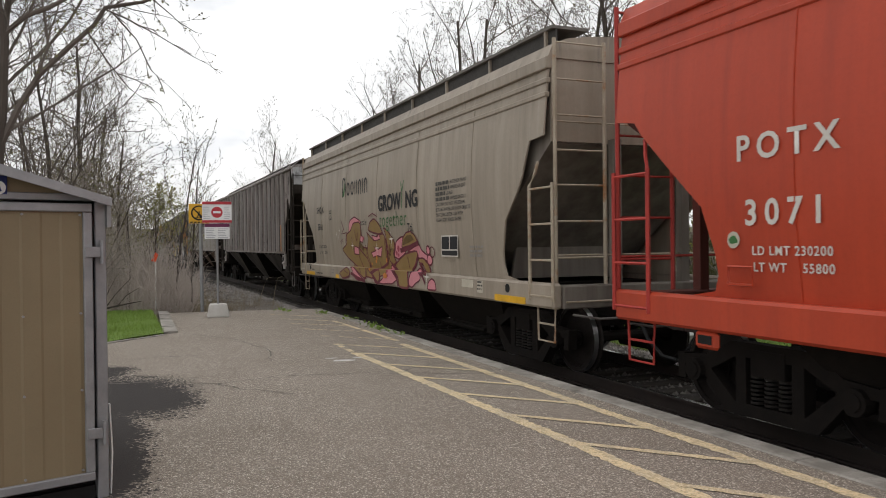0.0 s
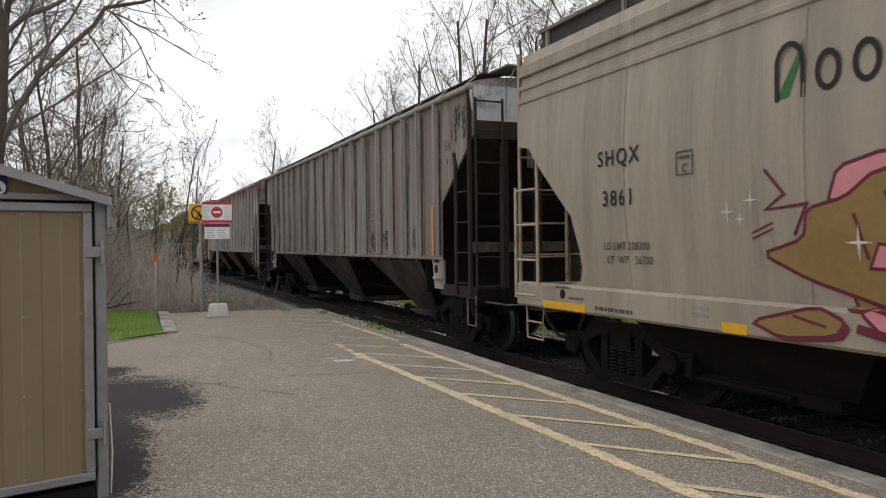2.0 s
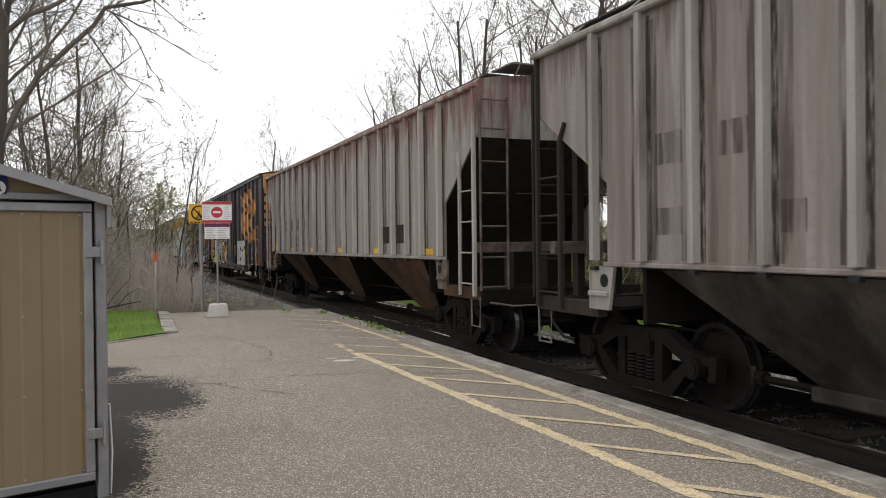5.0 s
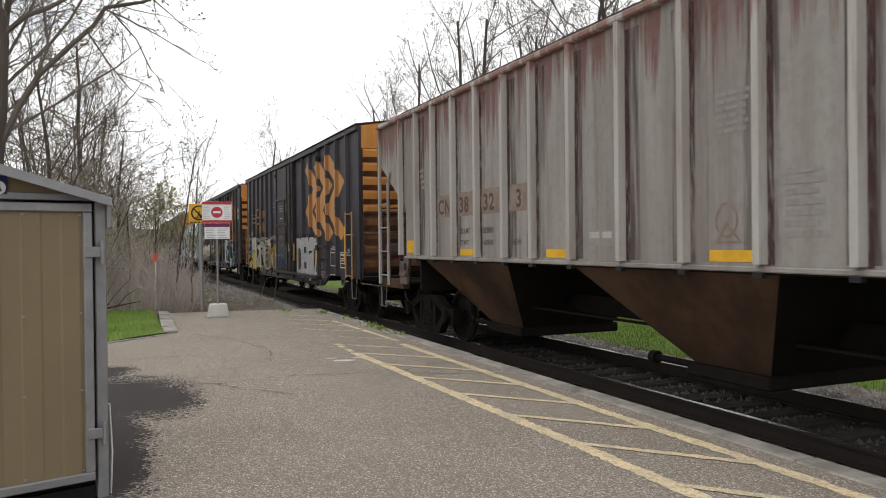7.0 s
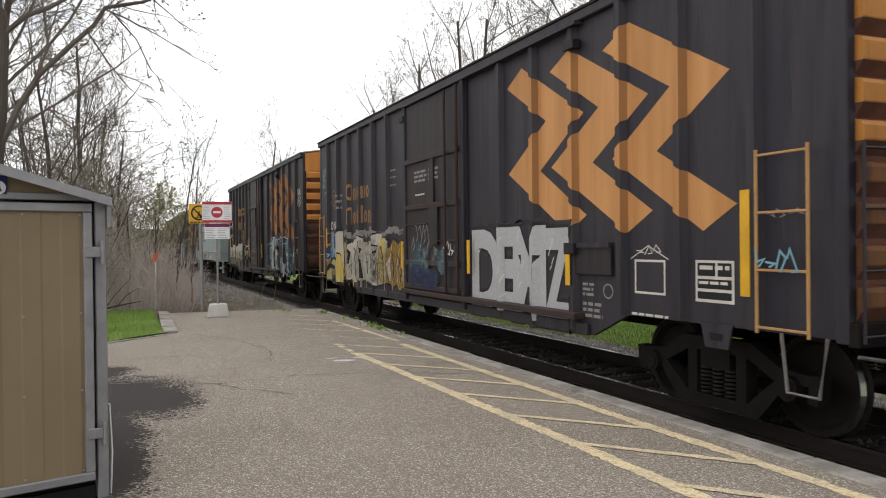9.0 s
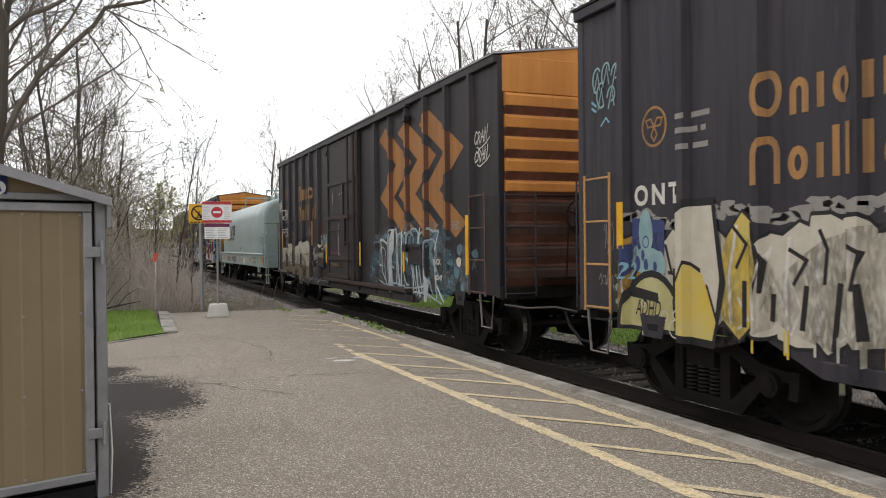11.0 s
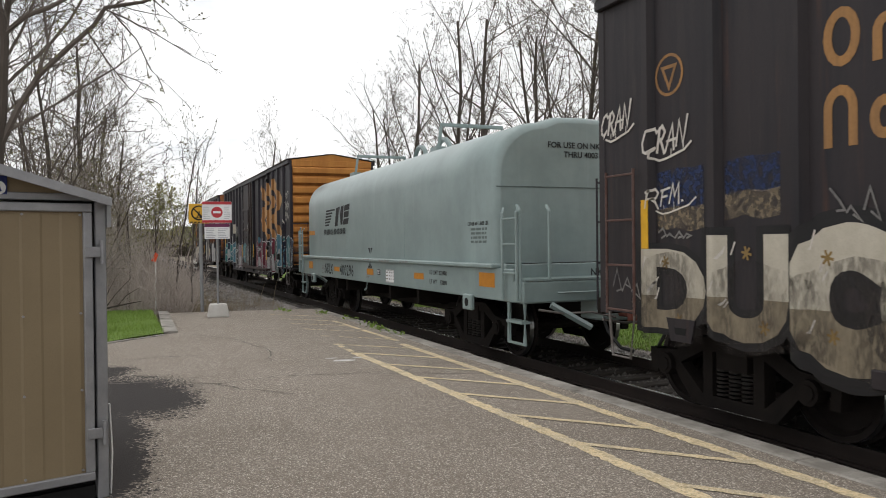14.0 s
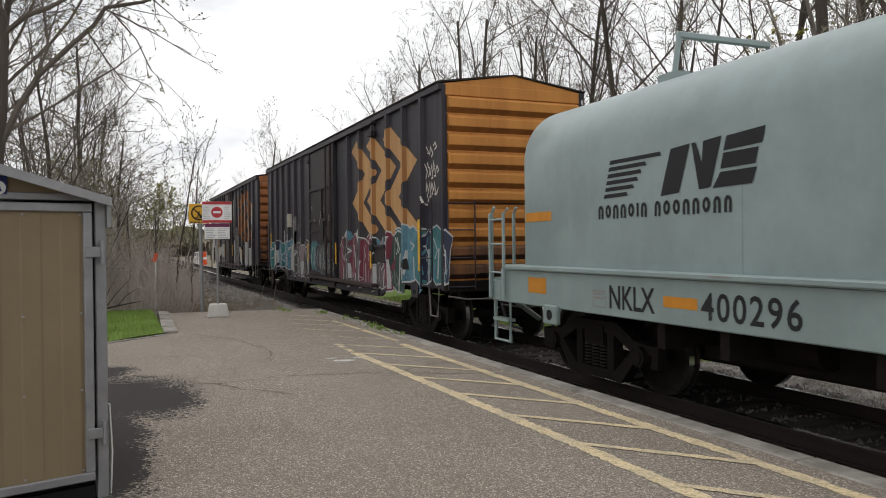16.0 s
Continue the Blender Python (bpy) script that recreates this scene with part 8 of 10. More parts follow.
    inner = ([(7.56, 1.59), (7.25, 1.63), (7.36, 1.72), (7.08, 1.66), (6.79, 1.72), (6.94, 1.50), (7.16, 1.53), (7.46, 1.49)],
             [(7.44, 1.96), (7.09, 1.92), (6.92, 1.98), (6.90, 1.87), (7.22, 1.84), (7.33, 1.86)], [(8.79, 1.73), (8.49, 1.69), (8.48, 1.54), (8.87, 1.55)], [(8.23, 1.98), (8.07, 1.92), (8.14, 1.80), (8.32, 1.85)])
    shade = ([(5.56, 1.74), (5.46, 1.86), (5.27, 1.93), (5.05, 1.93), (4.94, 1.84), (5.2, 1.79)], blob(8.27, 1.73, 0.16, 0.07, rng, 14, 0.05, 0.4))
    heavy = ([(8.91, 1.11), (8.40, 1.02), (7.85, 0.97)], [(7.28, 1.12), (7.11, 1.0), (6.95, 0.97)], [(6.30, 1.37), (6.04, 1.26), (5.76, 1.11), (5.70, 0.97)], [(4.77, 1.41), (4.61, 1.29), (4.41, 1.19), (4.29, 1.08)], [(5.69, 1.64), (5.21, 1.70), (4.74, 1.78)])

    def soft(poly):
        """Rounds the corners of an outline."""
        for _ in range(1):
            poly = [q for a, b in zip(poly, poly[1:] + poly[:1]) for q in ((a[0] * 0.85 + b[0] * 0.15, a[1] * 0.85 + b[1] * 0.15), (a[0] * 0.15 + b[0] * 0.85, a[1] * 0.15 + b[1] * 0.85))]
        return poly

    ground = [(9.1, 1.50), (8.3, 1.72), (7.6, 1.66), (6.4, 1.62), (6.1, 1.40), (6.4, 1.15), (7.4, 1.05), (8.2, 1.10), (9.0, 1.25)]
    first = layer("graffiti", [ground], "spray_gold", 0.0006, "gold wild-style graffiti ground")
    layer("graffiti_outline", stroke(ground + ground[:1], 0.030), "spray_maroon", 0.0012, "", first)
    for k, f in enumerate(pink + gold):
        f = soft(f)
        g = layer("graffiti", [f], "spray_pink" if k < len(pink) else "spray_gold", 0.002 + 0.0005 * k, "gold wild-style graffiti form" if k >= len(pink) else "pink sprayed cloud form")
        layer("graffiti_outline", stroke(f + f[:1], 0.030), "spray_maroon", 0.0023 + 0.0005 * k, "", g)
        if k >= len(pink):
            layer("graffiti_shadow", [[(q[0] - 0.05, q[1] - 0.03) for q in f]], "spray_maroon", 0.0018 + 0.0005 * k, "", g)
    for q in inner:
        layer("graffiti_inner", [q], "spray_pink", 0.0128, "pink inner form", first)
        layer("graffiti_outline", stroke(q + q[:1], 0.024), "spray_maroon", 0.0131, "", first)
    for q in shade:
        layer("graffiti_shade", [q], "spray_gold_deep", 0.0128, "deep gold shading", first)
    for k, q in enumerate(heavy):
        layer("graffiti_band", stroke(q, (0.07, 0.08, 0.075, 0.06, 0.09)[k]), "spray_maroon", 0.0130, "", first)
    for q in ([(6.37, 1.72), (6.29, 1.63), (6.40, 1.54), (6.37, 1.72)], [(7.95, 1.75), (7.78, 1.45), (7.62, 1.22)], [(8.55, 1.55), (8.35, 1.35), (8.15, 1.15)], [(7.05, 1.42), (6.98, 1.28)], [(8.98, 1.95), (8.88, 1.62)], [(8.72, 2.1), (8.58, 1.85), (8.42, 2.05)], [(6.62, 1.9), (6.60, 1.5)], [(5.35, 1.52), (5.30, 1.30)], [(9.5, 1.16), (9.2, 1.10)], [(7.60, 2.36), (7.30, 2.42), (7.0, 2.34)]):
        layer("graffiti_line", stroke(q, 0.024), "spray_maroon", 0.0134, "", first)
    for cy, cz, r in ((5.94, 1.59, 0.05), (5.82, 1.68, 0.07), (5.84, 1.55, 0.04), (6.35, 1.24, 0.05), (8.06, 1.90, 0.05), (6.30, 1.14, 0.03)):
        layer("graffiti_spot", [blob(cy, cz, r, r * 0.9, rng, 12, 0.04)], "graf_rose", 0.0132, "rose dot", first)
    for cy, cz, r in ((6.47, 1.13, 0.13), (7.30, 1.40, 0.04), (7.50, 1.24, 0.035), (6.60, 1.44, 0.04), (7.23, 1.48, 0.05), (7.6, 1.35, 0.03)):
        layer("graffiti_spot", [blob(cy, cz, r, min(r, 0.055), rng, 14, 0.04)], "spray_orange", 0.0136, "orange dot", first)
    for k in range(9):
        layer("graffiti_spot", [blob(6.1 + 0.3 * rng.random(), 1.52 + 0.3 * rng.random(), 0.03, 0.03, rng, 8, 0.1)], "spray_gold_deep", 0.0136, "", first)
    loop = [(4.1 + 0.11 * math.cos(a), 1.62 + 0.09 * math.sin(a)) for a in steps(0, 6.2832, 12)]
    layer("graffiti_line", stroke(loop, 0.02), "spray_maroon", 0.0136, "", first)
    for cy, cz, r in ((8.95, 1.74, 0.15), (7.15, 1.69, 0.18), (6.18, 1.87, 0.20), (10.25, 2.02, 0.11), (9.97, 2.11, 0.10), (10.1, 1.95, 0.08), (4.2, 1.19, 0.20)):
        star = [(cy + (r * (1.0 if k % 2 == 0 else 0.13)) * math.cos(k * math.pi / 4) * 0.8, cz + (r * (1.0 if k % 2 == 0 else 0.13)) * math.sin(k * math.pi / 4)) for k in range(8)]
        layer("graffiti_sparkle", [star], "white_ink", 0.0150, "white sprayed sparkle", first)
    layer("graffiti_tag", stroke([(9.81, 2.35), (9.62, 2.14), (9.82, 2.02), (9.40, 2.05), (9.53, 1.81)], 0.028), "spray_maroon", 0.0052, "", first)
    for dz in (0.0, 0.05):
        layer("graffiti_line", stroke([(9.98, 1.78 + dz), (9.75, 1.86 + dz)], 0.014), "spray_maroon", 0.0052, "", first)


def coil_car():
    car = thing("coil_car", "pale green-grey covered coil car with rounded hood", "freight car", group="freight train")
    L, W = 13.06, 1.55
    o = 99.82
    for s in (-1, 1):
        part("side_sill", B(min(s * W, s * (W - 0.10)), max(s * W, s * (W - 0.10)), -0.28, L - 0.30, 0.94, 1.40, bevel=0.012), "coil_paint", car)
        part("hood_flange", B(min(s * (W - 0.2), s * (W + 0.07)), max(s * (W - 0.2), s * (W + 0.07)), 0.25, L - 0.55, 1.40, 1.465, bevel=0.015), "coil_paint", car)
    part("deck", B(-W + 0.1, W - 0.1, -0.3, L - 0.2, 1.0, 1.2), "under", car)
    # hood: rounded section, slightly crowned, ends with a softened edge
    def section(inset):
        hw, top, r = 1.50 - inset, 3.66 - inset, 0.72
        pts = [(-hw, 1.465), (-hw, 2.2)]
        pts += [(-hw + r - r * math.cos(a), top - 0.10 - r + r * math.sin(a)) for a in steps(0, math.pi / 2, 10)]
        pts += [(-hw * 0.3, top), (0, top + 0.015), (hw * 0.3, top)]
        pts += [(hw - r + r * math.sin(a), top - 0.10 - r + r * math.cos(a)) for a in steps(0, math.pi / 2, 10)]
        return pts + [(hw, 2.2), (hw, 1.465)]
    bm = bmesh.new()
    rings = []
    for y, ins in ((0.34, 0.10), (0.37, 0.04), (0.44, 0.0), *((y, 0.0) for y in steps(2.0, 11.0, 6)), (12.12, 0.0), (12.19, 0.04), (12.22, 0.10)):
        rings.append([bm.verts.new((p[0], y, p[1])) for p in section(ins)])
    for p, q in zip(rings, rings[1:]):
        for k in range(len(p) - 1):
            bm.faces.new((p[k], q[k], q[k + 1], p[k + 1]))
    bm.faces.new(rings[0][::-1])
    bm.faces.new(rings[-1])
    bmesh.ops.recalc_face_normals(bm, faces=bm.faces[:])
    hood = part("hood", bm, "coil_paint", car, "smooth pale green-grey steel hood", smooth=True)
    for f in hood.data.polygons:
        f.use_smooth = len(f.vertices) == 4

    part("hood_seam", B(-1.48, 1.48, 0.333, 0.345, 2.585, 2.60), "coil_seam", hood)
    for y in (4.2, 8.2):
        part("hood_seam", T([(-1.5005, y, 1.48), (-1.5005, y, 2.75)], 0.004, 4), "coil_paint", hood)
    for y in (4.3, 10.0):
        for s in (-1, 1):
            part("lift_bracket", T([(s * 0.74, y, 3.60), (s * 0.66, y, 4.12)], 0.035, 5), "coil_paint", hood)
            part("bracket_foot", B(s * 0.74 - 0.10, s * 0.74 + 0.10, y - 0.16, y + 0.16, 3.57, 3.66), "coil_paint", hood)
        part("lift_bar", B(-0.68, 0.68, y - 0.04, y + 0.04, 4.07, 4.14, bevel=0.01), "coil_paint", hood)
    for y in (6.0, 7.4):
        ring = [(0.1, y + 0.42 * math.cos(a), 3.62 + 0.45 * math.sin(a)) for a in steps(0, math.pi, 8)]
        part("lift_loop", T(ring, 0.06, 6), "coil_paint", hood)
    for y, out in ((-0.56, 1), (L, -1)):
        lo, hi = sorted((y, y + out * 0.30))
        part("end_sill", B(-W, W, lo, hi, 0.94, 1.24, bevel=0.02), "coil_paint", car)
        part("end_beam", B(-W + 0.03, W - 0.03, min(y + out * (0.54 if out > 0 else 0.30), y + out * (0.66 if out > 0 else 0.42)), max(y + out * (0.54 if out > 0 else 0.30), y + out * (0.66 if out > 0 else 0.42)), 1.18, 1.46, bevel=0.01), "coil_paint", car)
        part("end_step", B(-W + 0.05, W - 0.05, min(y, y + out * 0.26), max(y, y + out * (0.53 if out > 0 else 0.26)), 1.245, 1.27), "coil_paint", car)
        for xx in (-1.56, -1.10) if out > 0 else (-1.56, -1.2):
            part("handrail", T([(xx, y + out * 0.06, 0.98), (xx, y + out * 0.06, 2.2), (xx, y + out * 0.14, 2.28)], 0.024, 6), "coil_paint", car)
        for d in (0.08, 0.50):
            part("handrail", T([(-1.60, y + out * d, 0.98), (-1.60, y + out * d, 2.18), (-1.55, y + out * (d + 0.05), 2.25)], 0.024, 6), "coil_paint", car)
        for z in (1.35, 1.75, 2.1):
            part("rung", T([(-1.60, y + out * 0.08, z), (-1.60, y + out * 0.50, z)], 0.014, 5), "coil_paint", car)
        part("step_hanger", T([(-1.5, y + out * 0.05, 0.98), (-1.5, y + out * 0.05, 0.38), (-1.5, y + out * 0.50, 0.38), (-1.5, y + out * 0.50, 0.98)], 0.032, 5), "coil_paint", car)
        part("step_tread", B(-1.55, -1.42, min(y + out * 0.05, y + out * 0.50), max(y + out * 0.05, y + out * 0.50), 0.66, 0.70), "coil_paint", car)
        part("grab_iron", T([(-1.05, y - out * 0.07, 1.08), (-0.35, y - out * 0.07, 1.08)], 0.014, 5), "coil_paint", car)
        part("draft_box", B(-0.33, 0.33, min(y - out * 0.10, y + out * 0.5), max(y - out * 0.10, y + out * 0.5), 0.66, 0.96, bevel=0.02), "coil_paint", car)
        part("draft_post", B(-0.38, -0.28, min(y - out * 0.14, y), max(y - out * 0.14, y), 0.70, 1.22), "coil_paint", car)
        part("lever_arm", T([(-1.15, y - out * 0.05, 0.92), (-0.62, y - out * 0.22, 0.60)], 0.045, 4), "coil_paint", car)
        d = 1.72
        pad = part("jack_pad", B(-W - 0.05, -W + 0.02, y + out * d - 0.16, y + out * d + 0.16, 0.74, 0.98, bevel=0.015), "coil_paint", car)
        bm = bmesh.new()
        drum(bm, (-W - 0.052, y + out * d, 0.86), "x", 0.065, 0.004, 14)
        part("pad_hole", bm, "shed_dark", pad)
        coupler(car, y, -out, "coupler_red")
    part("far_ladder_box", B(1.20, 1.50, -0.1, 0.30, 1.46, 2.1), "coil_paint", car)
    part("centre_sill", B(-0.25, 0.25, -0.4, L - 0.1, 0.62, 1.0), "under", car)
    part("well_floor", B(-0.62, 0.62, 3.35, 9.70, 0.46, 1.0, bevel=0.03), "under", car, "deep sooty trough under the deck")
    for y in (3.7, 5.3, 6.9, 8.5, 9.4):
        part("cross_bearer", B(-W + 0.12, W - 0.12, y - 0.06, y + 0.06, 0.66, 1.0), "under", car)
    for y in (4.6, 8.4):
        bm = bmesh.new()
        drum(bm, (-0.7, y, 0.78), "y", 0.2, 0.45, 14)
        part("air_tank", bm, "under", car)
    truck(car, 1.95)
    truck(car, 11.08)
    # stencils
    x = -W - 0.004
    lettering("reporting_mark", "NKLX", 0.36, "ink", car, 10.14, 1.035, x, 1.0, 0.006, "black stencilled letters", wide=0.83)
    lettering("car_number", "400296", 0.36, "ink", car, 8.67, 1.035, x, 1.15, 0.005, "black stencilled numbers", wide=0.96)
    lettering("load_limit", "LD LMT 232400", 0.105, "ink", car, 102.62 - o, 1.235, x, 1.1, 0.002)
    lettering("light_weight", "LT WT    53600", 0.105, "ink", car, 102.62 - o, 1.075, x, 1.1, 0.002)
    for y0, y1, z0, z1 in ((8.72, 9.21, 1.11, 1.22), (6.0, 6.47, 1.11, 1.24), (3.08, 3.56, 1.13, 1.24), (0.28, 0.80, 1.12, 1.33), (11.49, 11.95, 1.11, 1.31)):
        paint("reflector", [rect(y0, y1, z0, z1)], "reflector_orange", car, x, "orange reflective strip")
    rng = random.Random(8)
    paint("white_panel", [rect(104.5 - o, 105.0 - o, 1.0, 1.25)], "white", car, x, "white stencil panel")
    for k in range(3):
        z = 1.20 - 0.065 * k
        paint("white_panel_print", [rect(104.86 - o, 104.97 - o, z - 0.012, z + 0.012)], "faint", car, x - 0.002)
        for y in (4.72, 4.84, 4.94):
            paint("white_panel_print", [blob(y, z, 0.018, 0.018, rng, 8, 0.05)], "ink", car, x - 0.002)
    paint("white_panel_rim", stroke([(4.69, 1.01), (5.17, 1.01), (5.17, 1.24), (4.69, 1.24), (4.69, 1.01)], 0.007), "faint", car, x - 0.002)
    paint("black_panel", [rect(5.53, 5.72, 1.13, 1.24)], "ink", car, x, "small black data panel")
    paint("black_panel_print", bars(5.54, 5.71, 1.14, 1.23, 3, rng), "white", car, x - 0.002)
    paint("stencil_frame", stroke([(10.44, 1.03), (10.44, 1.21), (10.20, 1.21), (10.20, 1.03), (10.44, 1.03)], 0.012) + bars(10.22, 10.42, 1.1, 1.19, 2, rng), "faint", car, x)
    for y0, y1 in ((6.0, 6.49), (8.2, 8.50)):
        paint("flange_print", bars(y0, y1, 1.418, 1.45, 1, rng), "faint", car, -W - 0.074)
    lettering("flange_print", "MAX COIL TEMP 150 F", 0.062, "faint", car, 5.42, 1.412, -W - 0.074, 1.0, 0.001, wide=1.05)
    lettering("flange_print", "COIL DIA. 40-84", 0.062, "faint", car, 4.16, 1.412, -W - 0.074, 1.0, 0.001, wide=1.05)
    paint("small_print", bars(6.25, 6.5, 1.02, 1.08, 2, rng), "faint", car, x)
    part("tie_hook", T([(-W + 0.01, 6.46, 0.95), (-W - 0.02, 6.46, 0.80), (-W - 0.02, 6.55, 0.77)], 0.022, 5), "coil_paint", car)
    xh = -1.505
    lettering("hood_print", "COVER WT. 8000 LBS", 0.078, "ink", hood, 101.12 - o, 2.04, xh, 1.0, 0.001)
    paint("small_print", bars(100.35 - o, 101.0 - o, 1.74, 2.0, 4, rng), "faint_coil", hood, xh)
    # brand mark: slanted bars and blocky shapes, and a row of plain shapes under it
    logo = []
    for k in range(6):
        z = 2.63 - k * 0.074
        left, right = 10.17 + 0.022 * k, (9.28, 9.52, 9.60, 9.66, 9.73, 9.84)[k]
        logo.append([(left, z - 0.010), (right, z), (right + 0.02, z + 0.042), (left - 0.015, z + 0.034)])
    logo += [[(9.14, 2.68), (8.86, 2.70), (9.02, 2.24), (9.30, 2.22)], [(8.84, 2.70), (8.78, 2.70), (8.60, 2.26), (8.74, 2.25)], [(8.68, 2.70), (8.44, 2.72), (8.58, 2.27), (8.72, 2.26)],
             [(8.38, 2.71), (7.92, 2.74), (7.96, 2.60), (8.42, 2.58)], [(8.42, 2.56), (8.00, 2.57), (8.04, 2.43), (8.46, 2.42)], [(8.46, 2.39), (8.02, 2.40), (8.08, 2.26), (8.56, 2.25)]]
    for q in logo:
        paint("brand_mark", [q], "ink", hood, xh, "black slanted bar of a brand mark")
    word_bars(hood, "brand_word", 10.39, 2.03, 0.145, "AOAAOlA AOOAAOAA", "ink", xh, "row of black letters as plain shapes", 0.24, 0.28)
    paint("balance_mark", [[(6.51, 1.69), (6.38, 1.69), (6.38, 1.55)], [(6.33, 1.69), (6.20, 1.69), (6.33, 1.55)]], "ink", hood, xh)
    paint("balance_mark", [[(6.37, 1.26), (6.25, 1.26), (6.25, 1.39)], [(6.21, 1.26), (6.09, 1.26), (6.21, 1.39)]], "ink", car, x)
    paint("yellow_label", [rect(11.43, 12.09, 2.04, 2.16)], "reflector_orange", hood, xh, "orange reflective strip")
    for txt, z, xx in (("FOR USE ON NKLX 400000", 3.19, -0.62), ("THRU 400314", 3.05, -0.34)):
        lettering("end_print", txt, 0.125, "ink", hood, xx, z, 0.330, 1.0, 0.002, "", "end")
    lettering("end_mark", "NKLX 400296", 0.15, "ink", car, -0.12, 1.27, -0.024, 1.05, 0.002, "", "end")
    CARS.append((car, o))


M["red_brown"] = mat("red_brown_flank", (0.150, 0.055, 0.030), 0.8, col2=(0.060, 0.026, 0.020), scale=2.5, stretch=ST, amount=0.9, bump=0.03)
M["word_gold"] = mat("worn_gold_lettering", (0.36, 0.185, 0.065), 0.65, col2=(0.20, 0.115, 0.055), scale=3, stretch=ST, amount=0.9, fine=30, fine_amount=0.5, bump=0)
M["haze_grey"] = mat("grey_overspray", (0.22, 0.21, 0.20), 0.7, col2=(0.11, 0.105, 0.11), scale=6, amount=0.9, fine=40, fine_amount=0.5, bump=0)
M["khaki_spray"] = mat("khaki_spray", (0.235, 0.195, 0.135), 0.6, col2=(0.17, 0.14, 0.10), scale=6, fine=40, fine_amount=0.3, bump=0)
M["spray_wash"] = mat("washed_blue_spray", (0.125, 0.20, 0.235), 0.6, col2=(0.065, 0.10, 0.125), scale=5, amount=0.9, fine=40, fine_amount=0.5, bump=0)
M["white_line"] = mat("whitish_worn_spray_line", (0.50, 0.52, 0.52), 0.6, col2=(0.25, 0.30, 0.32), scale=4, amount=0.9, fine=50, fine_amount=0.6, bump=0)
M["pale_line"] = mat("pale_worn_spray_line", (0.42, 0.45, 0.46), 0.6, col2=(0.22, 0.25, 0.27), scale=5, amount=0.9, fine=50, fine_amount=0.5, bump=0)
M["spray_gold2"] = mat("dark_gold_spray", (0.36, 0.205, 0.03), 0.55, col2=(0.27, 0.16, 0.035), scale=4, stretch=ST, fine=40, fine_amount=0.3, bump=0)
M["old_red2"] = mat("worn_red_print", (0.30, 0.055, 0.06), 0.7, col2=(0.16, 0.04, 0.04), scale=6, bump=0)
M["plank_wood"] = mat("weathered_plank", (0.26, 0.225, 0.19), 0.9, col2=(0.13, 0.105, 0.085), scale=3, stretch=(1, 0.3, 4), amount=0.9)
M["spray_grey"] = mat("dull_grey_spray", (0.10, 0.09, 0.09), 0.6, col2=(0.06, 0.055, 0.058), scale=5, fine=40, fine_amount=0.4, bump=0)
M["spray_pinkish"] = mat("dusty_pink_spray", (0.30, 0.235, 0.25), 0.6, col2=(0.20, 0.15, 0.165), scale=5, fine=40, fine_amount=0.4, bump=0)
M["spray_pine"] = mat("pine_green_spray", (0.02, 0.06, 0.05), 0.6, bump=0)
M["spray_teal2"] = mat("muted_teal_spray", (0.05, 0.20, 0.20), 0.6, col2=(0.04, 0.12, 0.14), scale=4, amount=0.9, fine=40, fine_amount=0.3, bump=0)
M["spray_navy"] = mat("navy_spray", (0.018, 0.024, 0.055), 0.6, bump=0)
M["spray_cyan2"] = mat("muted_sky_blue_spray", (0.10, 0.22, 0.28), 0.6, col2=(0.06, 0.14, 0.18), scale=4, amount=0.9, fine=40, fine_amount=0.3, bump=0)
M["graf_rose"] = mat("rose_spray", (0.40, 0.08, 0.12), 0.6, bump=0)
# rust brown that also carries the shade between and under the end ribs
M["box_end_gap"] = mat("shaded_rusty_end_wall", (0.185, 0.080, 0.055), 0.7, col2=(0.105, 0.050, 0.038), scale=2, stretch=ST, amount=1.0, fine=25, fine_amount=0.3, bump=0.06)
M["spray_ice"] = mat("ice_blue_spray", (0.25, 0.36, 0.37), 0.6, col2=(0.16, 0.26, 0.28), scale=5, amount=0.8, fine=40, fine_amount=0.3, bump=0)
M["spray_dome"] = mat("pale_olive_yellow_spray", (0.42, 0.39, 0.20), 0.55, col2=(0.30, 0.25, 0.07), scale=3, amount=0.9, fine=40, fine_amount=0.2, bump=0)
# darker copy of the end orange: shade under the ribs put into colour
M["box_end_shade"] = mat("shaded_orange_rib_underside", (0.27, 0.105, 0.026), 0.6, col2=(0.17, 0.065, 0.02), scale=1.6, stretch=ST, amount=0.9, fine=25, fine_amount=0.2, bump=0.04)
M["hop_rust2"] = mat("rust_flecked_grey_beam", (0.15, 0.12, 0.105), 0.8, col2=(0.06, 0.04, 0.033), scale=4, amount=1.0, bump=0.1)
M["thin_blue"] = thin_spray("thin_blue_spray", (0.13, 0.23, 0.28), 3.0, 0.50, 0.75)
M["thin_pale"] = thin_spray("thin_pale_spray", (0.24, 0.27, 0.28), 4.0, 0.52, 0.6)
M["thin_grey"] = thin_spray("thin_grey_spray", (0.25, 0.24, 0.235), 4.0, 0.45, 0.8)
M["thin_navy"] = thin_spray("thin_navy_spray", (0.022, 0.036, 0.095), 2.0, 0.30, 0.9)
M["patch_brown"] = mat("brown_number_patch", (0.190, 0.140, 0.115), 0.75, col2=(0.25, 0.20, 0.17), scale=5, amount=0.9, bump=0)
M["number_dark"] = mat("dark_brown_number", (0.070, 0.045, 0.038), 0.75, col2=(0.13, 0.09, 0.075), scale=6, bump=0)
M["grime_film"] = thin_spray("sooty_streaks", (0.070, 0.050, 0.042), 1.1, 0.42, 0.55, (1.6, 1.6, 0.10))
